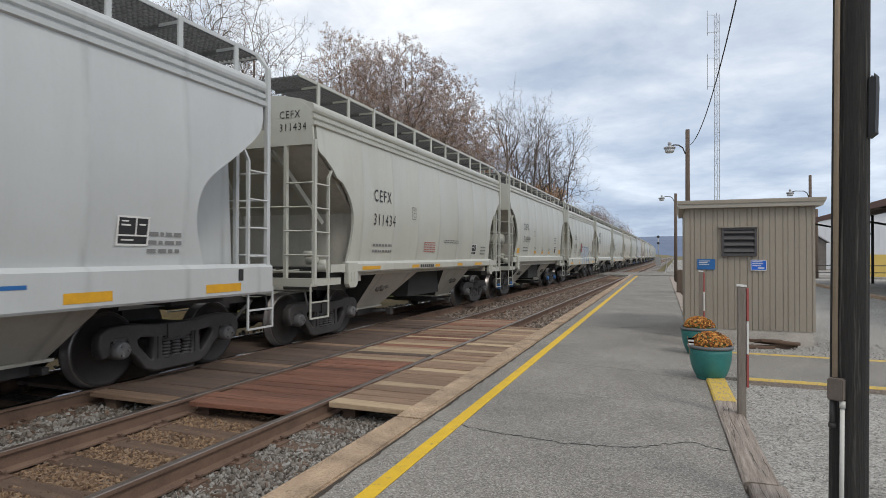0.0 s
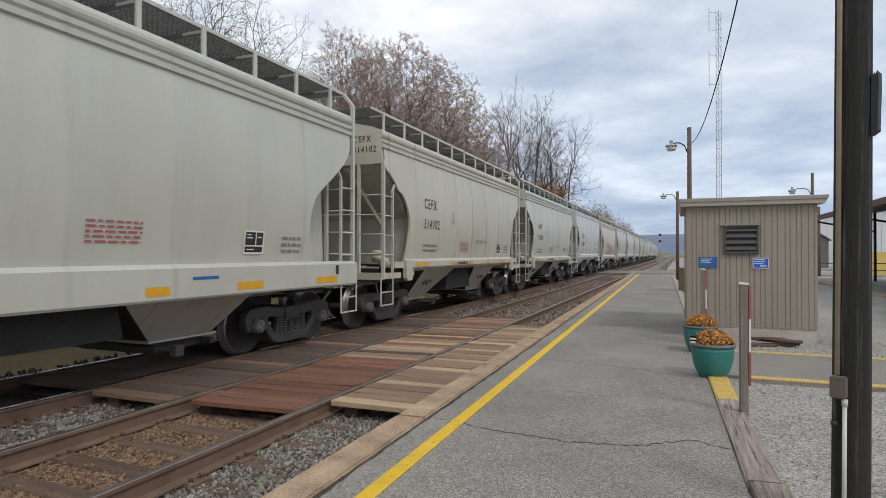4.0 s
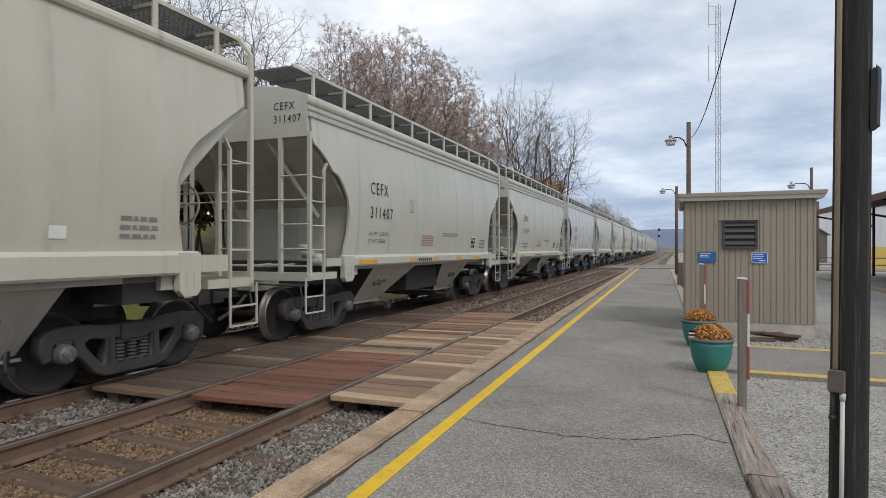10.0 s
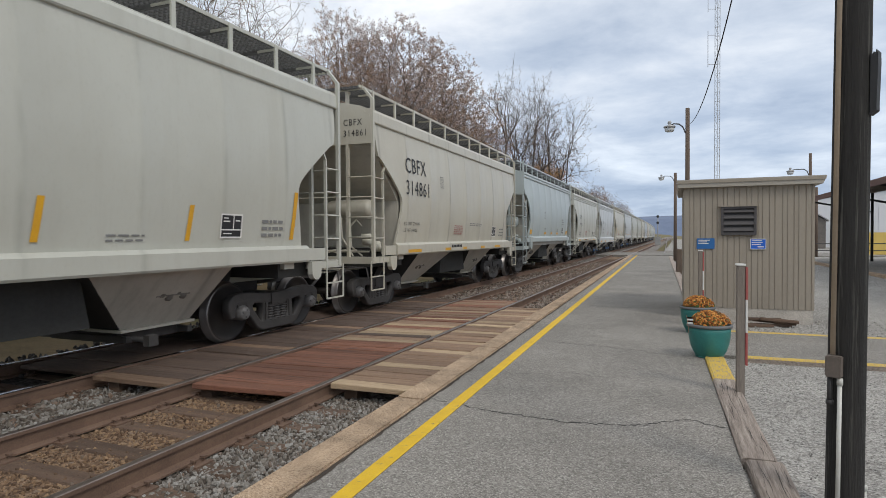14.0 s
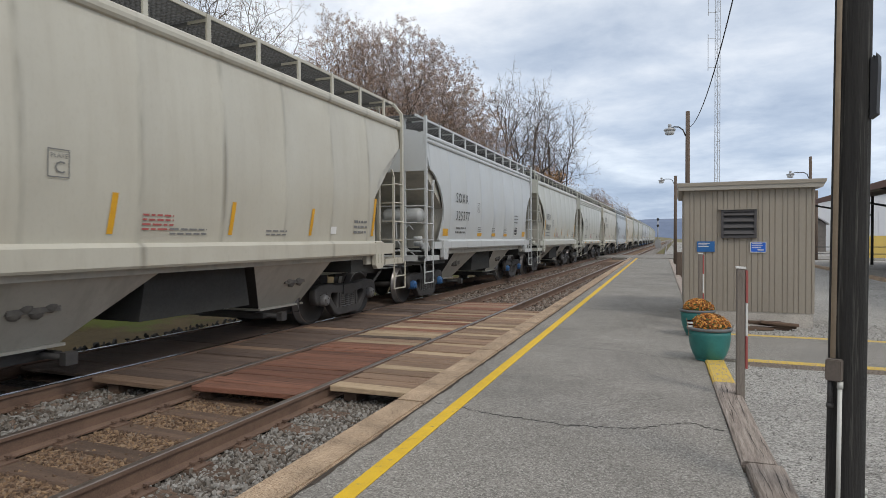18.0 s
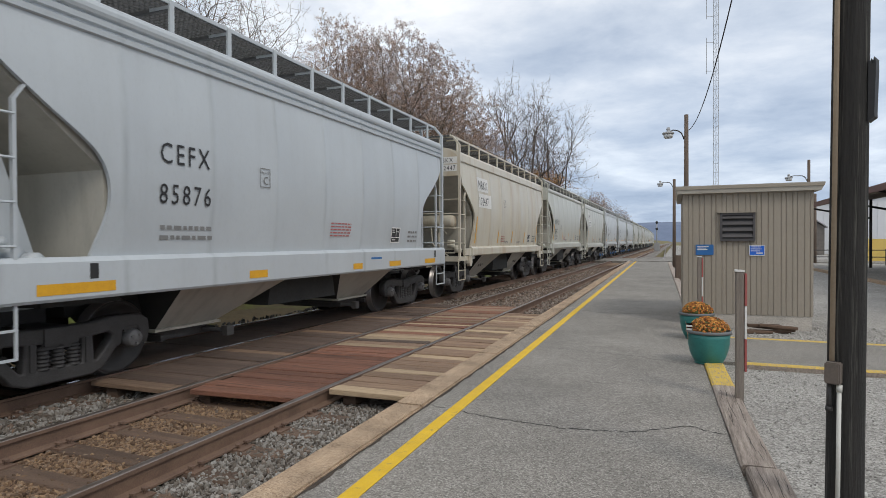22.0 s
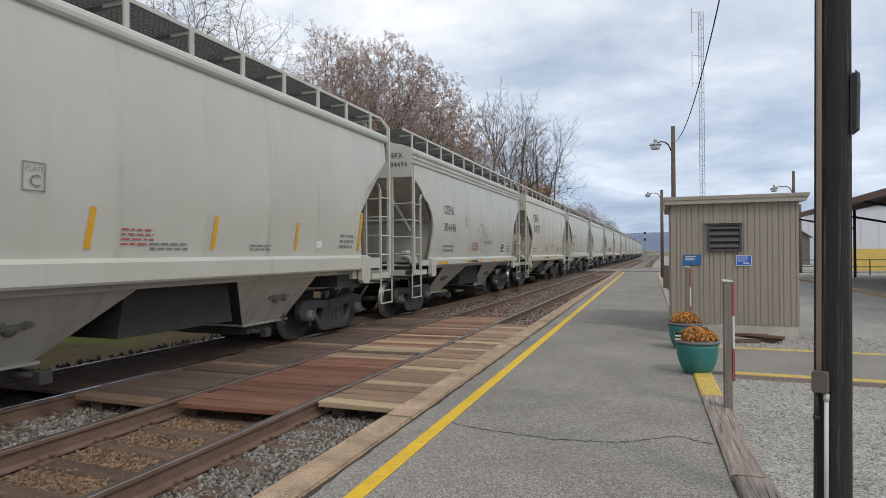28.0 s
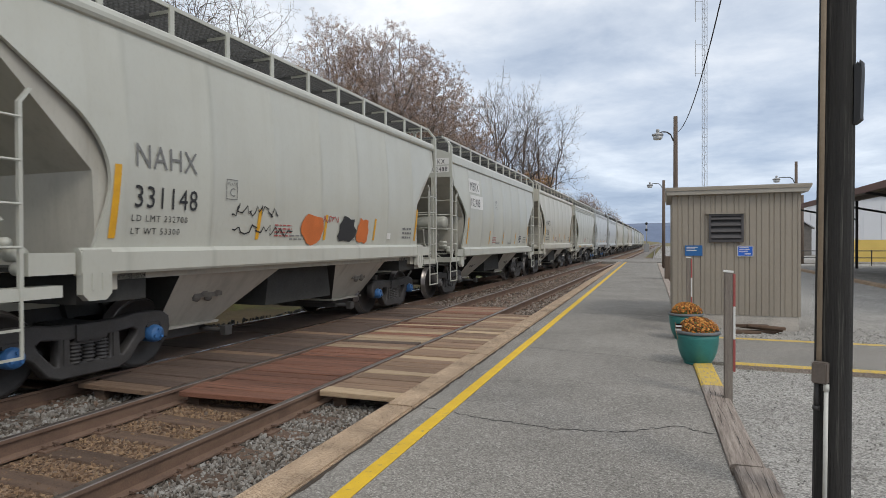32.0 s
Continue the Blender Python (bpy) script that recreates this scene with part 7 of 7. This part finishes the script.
for k, (z, d) in enumerate(((0.45, 0), (0.75, 0.2))):
    bm = bmesh.new()
    box(bm, -0.25 + d, 0.15 + d * 1.0 if k == 0 else d + 0.0, -0.8, 0.8, z, z + (0.05 if k == 0 else 0.4))
    part("seat" if k == 0 else "backrest", bm, BLACK, bench)
for y in (-0.7, 0.7):
    bm = bmesh.new()
    box(bm, -0.25, 0.15, y - 0.03, y + 0.03, 0, 0.45)
    part("leg", bm, BLACK, bench)
tagged(bench, "dark bench against the station wall", "bench")


def hall(name, x0, x1, y0, y1, h, rise, mat, label):
    b = empty(name, ((x0 + x1) / 2, y0, -0.3))
    w = (x1 - x0) / 2
    bm = bmesh.new()
    prism(bm, [(-w, 0), (w, 0), (w, h), (0, h + rise), (-w, h)], "y", 0, y1 - y0)
    part("wall", bm, mat, b)
    bm = bmesh.new()
    prism(bm, [(-w - 0.3, h - 0.08), (0, h + rise - 0.02), (w + 0.3, h - 0.08), (w + 0.3, h + 0.06), (0, h + rise + 0.14), (-w - 0.3, h + 0.06)], "y", -0.3, y1 - y0 + 0.3)
    part("roof", bm, GALV, b)
    for i in range(int(w)):
        bm = bmesh.new()
        u = -w + 1.0 + i * 2
        box(bm, u, u + 0.12, -0.05, -0.003, 0.05, h - 0.1)
        part("panel_seam", bm, mat, b)
    tagged(b, label, "warehouse")


hall("warehouse", 17.5, 50, 92, 120, 7.0, 1.5, METAL_WALL, "pale grey metal-clad warehouse beyond the station")
hall("warehouse", 10.5, 17, 84, 100, 3.6, 2.4, SCRUB, "brown gabled shed beyond the lot")

# ---- far end: crossing, signal, scrub ----
bm = bmesh.new()
box(bm, -9.4, 30, 52, 60, -0.2, -0.012)
setting("road", bm, ASPHALT, "grey asphalt road crossing the tracks", "road")
bm = bmesh.new()
box(bm, -3.4, 0.2, 61, 66, -0.2, -0.05)
setting("dark_patch", bm, BALLAST, "dark ballast pile beyond the platform", "ground")
for i, x in enumerate((-1.0, 0.4)):
    bm = bmesh.new()
    rail_profile(bm, 0, [58, 400])
    for v in bm.verts:
        v.co.x += x + (v.co.y - 60) * -0.012
    setting("rail", bm, [RAIL_SIDE, RAIL_TOP], "rusty rail of a siding", "rail")
signal = empty("railway_signal", (-3.2, 118.0, -0.2))
bm = bmesh.new()
tube(bm, (0, 0, 0), (0, 0, 5.6), 0.09, seg=8)
part("mast", bm, GALV, signal)
for z in (4.2, 5.4):
    bm = bmesh.new()
    lathe(bm, [(0.05, -0.02), (0.25, -0.02), (0.25, 0.04), (0.05, 0.04)], 18, "z")
    h = part("target", bm, BLACK, signal, "round black signal target", pose(0, -0.14, z, 90))
    bm = bmesh.new()
    tube(bm, (0, 0, 0.05), (0, 0, 0.25), 0.13, seg=12)
    part("hood", bm, BLACK, h)
bm = bmesh.new()
box(bm, -0.5, 0.5, -0.4, 0.4, 0, 1.6)
part("case", bm, GALV, signal, "silver relay case")
tagged(signal, "railway signal mast with two round black heads", "signal")
bm = bmesh.new()
box(bm, -0.35, 0.35, -0.3, 0.3, 0, 1.15)
bmesh.ops.bevel(bm, geom=list(bm.edges), offset=0.03, segments=2, affect="EDGES")
tagged(part("cabinet", bm, BROWN_POLE, None, at=(0.35, 27.5, -0.15)), "small brown equipment cabinet behind the shed", "cabinet")
bm = bmesh.new()
tube(bm, (0, 0, 0), (0, 0, 2.6), 0.10, seg=10)
tagged(part("bollard_pipe", bm, WHITE, None, at=(0.42, 30.0, -0.15)), "tall pale pipe standing behind the shed", "pipe")

# ---- trees ----
def grow(seed, height, spread, levels, leaves, leaf_size, trunk_r, lean=0.0, split=3, droop=0.0):
    """Branch segments of one bare tree."""
    rng = random.Random(seed)
    segs = []

    def limb(p, d, length, r, level):
        n = 3 if level < 2 else 2
        for i in range(n):
            d = (d + Vector((rng.uniform(-1, 1), rng.uniform(-1, 1), rng.uniform(-0.4, 0.6))) * (0.16 + 0.05 * level)).normalized()
            q = p + d * length / n
            r2 = r * (0.86 if i < n - 1 else 0.72)
            segs.append((p, q, r, r2, level))
            p, r = q, r2
            if level >= 1 and level < levels and rng.random() < 0.75:
                side = d.orthogonal().normalized()
                side = Matrix.Rotation(rng.uniform(0, 6.283), 3, d) @ side
                limb(p, (d * 0.75 + side * spread * rng.uniform(0.5, 1.0) + Vector((0, 0, 0.12 - droop))).normalized(), length * rng.uniform(0.5, 0.72), r * 0.55, level + 1)
        if level < levels:
            for k in range(split if level < 2 else 2):
                side = d.orthogonal().normalized()
                side = Matrix.Rotation(rng.uniform(0, 6.283), 3, d) @ side
                limb(p, (d + side * spread * rng.uniform(0.35, 0.9)).normalized(), length * rng.uniform(0.62, 0.82), r * 0.72, level + 1)
        else:
            for k in range(2):
                e = (d + Vector((rng.uniform(-1, 1), rng.uniform(-1, 1), rng.uniform(-0.5, 0.8))) * 0.7).normalized()
                segs.append((p, p + e * length * rng.uniform(0.5, 0.9), r * 0.6, r * 0.4, level + 1))

    limb(Vector((0, 0, 0)), Vector((lean, 0, 1)).normalized(), height * 0.26, trunk_r, 0)
    return segs


def tree_meshes(seed, height, spread, levels, leaf_count, leaf_size, trunk_r, leaf_mats, lean=0.0, split=3, bark=None):
    segs = grow(seed, height, spread, levels, leaf_count, leaf_size, trunk_r, lean, split)
    top = max(s[1].z for s in segs)
    k = height / top
    rng = random.Random(seed + 5)
    groups = {"trunk": ([], []), "twigs": ([], [])}
    for p, q, r0, r1, level in segs:
        V, F = groups["trunk" if level < 2 else "twigs"]
        sides = 7 if level < 2 else (4 if level < 4 else 3)
        d = (q - p).normalized()
        u = d.orthogonal().normalized()
        w = d.cross(u)
        o = len(V)
        for c, r in ((p, r0), (q, r1)):
            r = max(r, 0.007)
            for i in range(sides):
                a = 2 * math.pi * i / sides
                V.append((c * k + (u * math.cos(a) + w * math.sin(a)) * r)[:])
        F += [(o + i, o + (i + 1) % sides, o + sides + (i + 1) % sides, o + sides + i) for i in range(sides)]
    out = {}
    for name, (V, F) in groups.items():
        me = bpy.data.meshes.new(name)
        me.from_pydata(V, [], F)
        me.materials.append(bark or BARK)
        out[name] = me
    V, F, M = [], [], []
    twig = [s for s in segs if s[4] >= levels - 1]
    for i in range(leaf_count):
        p, q, *_ = rng.choice(twig)
        c = p.lerp(q, rng.random()) * k + Vector([rng.gauss(0, 0.10) for _ in range(3)])
        a = Vector([rng.uniform(-1, 1) for _ in range(3)]).normalized() * leaf_size * rng.uniform(0.6, 1.3)
        b = a.orthogonal().normalized() * leaf_size * 0.7
        o = len(V)
        V += [(c - a)[:], (c + b)[:], (c + a)[:], (c - b)[:]]
        F.append((o, o + 1, o + 2, o + 3))
        M.append(rng.randrange(len(leaf_mats)))
    if leaf_count:
        me = bpy.data.meshes.new("leaves")
        me.from_pydata(V, [], F)
        for m in leaf_mats:
            me.materials.append(m)
        me.polygons.foreach_set("material_index", M)
        out["leaves"] = me
    return out


def plant(meshes, x, y, turn, size, label, category="tree", group="trees behind the track", name="tree"):
    t = empty(name, pose(x, y, ground_height(x, y) - 0.1, 0, 0, turn))
    t.scale = (size, size, size)
    part("trunk", meshes["trunk"], None, t)
    part("branching", meshes["twigs"], None, t)
    if "leaves" in meshes:
        part("foliage", meshes["leaves"], None, t)
    return tagged(t, label, category, group)


RUSSET = [LEAF, LEAF, material("faded_leaves", (0.55, 0.45, 0.39), 0.8, dark=(0.42, 0.33, 0.28), scale=1.0), LEAF_GOLD]


def crown_tree(seed, height, reach, tips, leaves, leaf_size, trunk_r, leaf_mats, bark, low=0.22, ragged=0.18, open_crown=False):
    """A tree whose limbs divide again and again towards twig ends spread through a domed crown."""
    rng = np.random.default_rng(seed)
    mid, up = height * (1 + low) / 2, height * (1 - low) / 2
    ends = []
    while len(ends) < tips:
        d = rng.normal(size=3)
        d /= np.linalg.norm(d)
        k = rng.uniform(0, 1) ** 0.42 * (1 + ragged * 2.2 * noise.noise(Vector(d) * 2.3 + Vector((seed, 0, 0))))
        if d[2] < -0.55:
            continue
        ends.append((d[0] * reach * k, d[1] * reach * k, mid + d[2] * up * k))
    ends = np.array(ends)
    segs, twigs = [], []

    def wander(a, b, r0, r1, n, thick):
        pts = [a + (b - a) * i / n + (rng.normal(size=3) * np.linalg.norm(b - a) * 0.04 if 0 < i < n else 0) for i in range(n + 1)]
        for i in range(n):
            segs.append((pts[i], pts[i + 1], r0 + (r1 - r0) * i / n, r0 + (r1 - r0) * (i + 1) / n, thick))

    def divide(start, pts, r, level):
        if len(pts) <= 3:
            for p in pts:
                wander(start, p, max(r * 0.7, 0.008), 0.005, 2, False)
                twigs.append((start, p))
            return
        k = min(len(pts), (4 if open_crown else 6) if level == 0 else (3 if level < 3 else 2))
        seeds = pts[rng.choice(len(pts), k, replace=False)]
        for _ in range(3):
            near = np.argmin(((pts[:, None, :] - seeds[None]) ** 2).sum(2), axis=1)
            seeds = np.array([pts[near == j].mean(axis=0) if (near == j).any() else seeds[j] for j in range(k)])
        for j in range(k):
            group = pts[near == j]
            if not len(group):
                continue
            target = start + (seeds[j] - start) * ((0.62 if level == 0 else 0.5) if open_crown else (0.46 if level < 2 else 0.55))
            target[2] -= 0.05 * np.linalg.norm(target - start)
            r2 = max(0.008, r * (len(group) / len(pts)) ** 0.47)
            wander(start, target, r2 * 1.1, r2, 3, level < 2)
            divide(target, group, r2, level + 1)

    fork = np.array([0.0, 0.0, height * low * 0.8])
    wander(np.zeros(3), fork, trunk_r * 1.15, trunk_r, 3, True)
    divide(fork, ends, trunk_r, 0)
    out = {}
    for name, want, sides in (("trunk", True, 7), ("twigs", False, 3)):
        use = [q for q in segs if q[4] == want]
        V, F = [], []
        for p, q, r0, r1, _ in use:
            d = Vector(q - p).normalized()
            u = d.orthogonal().normalized()
            w = d.cross(u)
            o = len(V)
            for c, r in ((Vector(p), r0), (Vector(q), r1)):
                V += [(c + (u * math.cos(a) + w * math.sin(a)) * r)[:] for a in (2 * math.pi * i / sides for i in range(sides))]
            F += [(o + i, o + (i + 1) % sides, o + sides + (i + 1) % sides, o + sides + i) for i in range(sides)]
        me = bpy.data.meshes.new(name)
        me.from_pydata(V, [], F)
        me.materials.append(bark)
        out[name] = me
    if leaves:
        pick = rng.integers(0, len(twigs), leaves)
        A = np.array([t[0] for t in twigs])[pick]
        B = np.array([t[1] for t in twigs])[pick]
        c = A + (B - A) * rng.uniform(0.35, 1.08, (leaves, 1)) + rng.normal(0, 0.09, (leaves, 3))
        a = rng.normal(size=(leaves, 3))
        a *= leaf_size * rng.uniform(0.6, 1.3, (leaves, 1)) / np.linalg.norm(a, axis=1, keepdims=True)
        b = np.cross(a, rng.normal(size=(leaves, 3)))
        b *= leaf_size * 0.65 / np.linalg.norm(b, axis=1, keepdims=True)
        V = np.stack([c - a, c + b, c + a, c - b], 1).reshape(-1, 3)
        me = bpy.data.meshes.new("leaves")
        me.from_pydata(V.tolist(), [], np.arange(leaves * 4).reshape(-1, 4).tolist())
        for m in leaf_mats:
            me.materials.append(m)
        me.polygons.foreach_set("material_index", rng.integers(0, len(leaf_mats), leaves))
        out["leaves"] = me
    return out


big = crown_tree(3, 16.6, 6.2, 4600, 66000, 0.046, 0.30, RUSSET[:3], BARK, 0.16, 0.12)
big_b = crown_tree(5, 15.6, 5.2, 3600, 46000, 0.046, 0.26, RUSSET, BARK, 0.14, 0.16)
bare = crown_tree(8, 18.0, 4.6, 2600, 1800, 0.05, 0.21, RUSSET[:3], DARK_BARK, 0.24, 0.30, True)
bare_b = crown_tree(21, 17.5, 4.4, 2400, 1600, 0.05, 0.19, RUSSET[:3], DARK_BARK, 0.28, 0.32, True)
gold = tree_meshes(14, 9.0, 0.7, 5, 3800, 0.10, 0.2, [LEAF_GOLD, LEAF])
LEAF_GREEN = material("dull_green_leaves", (0.07, 0.085, 0.035), 0.8, dark=(0.035, 0.045, 0.02), scale=1.0)
shrub = tree_meshes(30, 5.0, 0.9, 5, 2600, 0.10, 0.08, [LEAF, LEAF_GREEN, LEAF_GREEN], 0, 3)
thick = tree_meshes(41, 5.0, 1.0, 5, 7000, 0.11, 0.08, [LEAF_GREEN, LEAF_GREEN, LEAF_GREEN, LEAF], 0, 3)


def at_view(px, far):
    """A place named by its bearing in degrees right of the track and its distance."""
    a = math.radians(px)
    return far * math.sin(a), far * math.cos(a)


for bearing, far, m, turn, size, label in (
        (-26.0, 46.0, big, 20, 0.97, "large round autumn tree with sparse russet leaves"),
        (-31.2, 47.0, big_b, 150, 0.98, "large round autumn tree with sparse russet leaves"),
        (-21.6, 50.0, big_b, 250, 0.94, "autumn tree with sparse russet leaves"),
        (-18.4, 55.0, big_b, 70, 0.72, "autumn tree with sparse russet leaves"),
        (-15.4, 60.0, bare, 60, 0.96, "tall bare tree with a few brown leaves"),
        (-13.2, 63.0, bare_b, 200, 1.0, "bare spreading tree with forked trunk"),
        (-11.0, 66.0, bare_b, 20, 0.97, "bare spreading tree with forked trunk"),
        (-11.6, 70.0, gold, 10, 1.2, "small tree with golden leaves"),
        (-33.5, 47.0, gold, 130, 1.15, "small tree with golden leaves"),
        (-39.5, 43.0, bare, 250, 0.86, "tall bare tree with a few brown leaves"),
        (-44.0, 40.0, bare, 10, 0.9, "tall bare tree with a few brown leaves")):
    x, y = at_view(bearing, far)
    plant(m, x, y, turn, size, label)
rng = random.Random(77)
for i in range(16):
    y = 74 + i * 10 + rng.uniform(-3, 3)
    kind = rng.choice([bare, bare_b, bare, gold, big_b])
    plant(kind, -15.5 + bend(y) - rng.uniform(0, 4), y, rng.uniform(0, 360), rng.uniform(0.50, 0.72) * (1.2 if kind is gold else 1.0), "bare autumn tree along the line")
for i in range(20):
    plant(thick, -14.6 - rng.uniform(0, 1.6), 1.5 + i * 1.25, rng.uniform(0, 360), rng.uniform(0.95, 1.3), "dense dull green bush on the bank behind the train", "bush", "thicket on the bank", "bush")
for i in range(44):
    y = 6 + i * 2.4 + rng.uniform(-1.2, 1.2)
    plant(shrub, -14.0 - rng.uniform(0, 7), y, rng.uniform(0, 360), rng.uniform(0.7, 1.15), "brown and dull green thicket shrub on the bank", "shrub", "thicket on the bank", "shrub")
for i in range(14):
    y = 130 + i * 14 + rng.uniform(-5, 5)
    x = 2.0 + rng.uniform(0, 26)
    plant(shrub if i % 2 else bare, x, y, rng.uniform(0, 360), rng.uniform(0.8, 1.3) if i % 2 else rng.uniform(0.3, 0.4), "bare scrub far down the line", "shrub", "far scrub", "shrub")

# station name board behind the train
board = empty("station_sign", (-12.0, 7.6, ground_height(-12.0, 7.6)))
zb = 1.62 - ground_height(-12.0, 7.6)
bm = bmesh.new()
box(bm, -0.02, 0.02, -0.55, 0.52, zb, zb + 0.40)
part("panel", bm, WHITE, board)
for y in (-0.42, 0.40):
    bm = bmesh.new()
    box(bm, -0.07, -0.022, y - 0.04, y + 0.04, 0, zb + 0.40)
    part("post", bm, STEEL, board)
me = words("Lewistown", 0.24, BLACK, 1.0)
for v in me.vertices:
    v.co = (0.024, -0.46 + v.co.x * 0.82, zb + 0.13 + v.co.y)
part("lettering", me, None, board)
tagged(board, "white station name board on posts behind the train", "sign")

# far ridge
xs = [-3000 + i * 60 for i in range(130)]
V, F = [], []
for i, x in enumerate(xs):
    h = 95 + 26 * noise.noise(Vector((x * 0.0011, 0.3, 0))) + 9 * noise.noise(Vector((x * 0.006, 2.0, 0))) + max(-35, min(30, x * -0.012))
    V += [(x, 2400, -5), (x, 2700, h * 0.75), (x, 3000, h), (x, 3400, h * 0.9)]
for i in range(len(xs) - 1):
    for j in range(3):
        F.append((i * 4 + j, i * 4 + 4 + j, i * 4 + 5 + j, i * 4 + 1 + j))
me = bpy.data.meshes.new("far_ridge")
me.from_pydata(V, [], F)
me.materials.append(HILL)
tagged(new("backdrop", me), "hazy blue wooded ridge on the horizon", "hill", kind="structure")


# ---- motion ----
def motions():
    """The train rolls past at an even speed; its wheels turn with it."""
    for index, car in CARS:
        y0 = middle(index)
        steps = 16 if y0 > 60 else 4
        walk(car, [(32.0 * i / steps, track_place(y0 - SPEED * 32.0 * i / steps)) for i in range(steps + 1)])
    turning = {}
    for index, car in CARS:
        for tr in car.children:
            for w in tr.children:
                if w.name.split(".")[0] != "wheelset":
                    continue
                side = 1 if w.location.y > 0 else -1
                if side not in turning:
                    rate = math.degrees(SPEED / RADIUS)
                    walk(w, [(i / FPS, pose(0, side * BASE, RADIUS, (rate * i / FPS) % 360)) for i in range(32 * FPS + 1)])
                    turning[side] = w.animation_data
                else:
                    w.rotation_mode = "QUATERNION"
                    keys = w.animation_data_create()
                    keys.action = turning[side].action
                    keys.action_slot = turning[side].action_slot


motions()
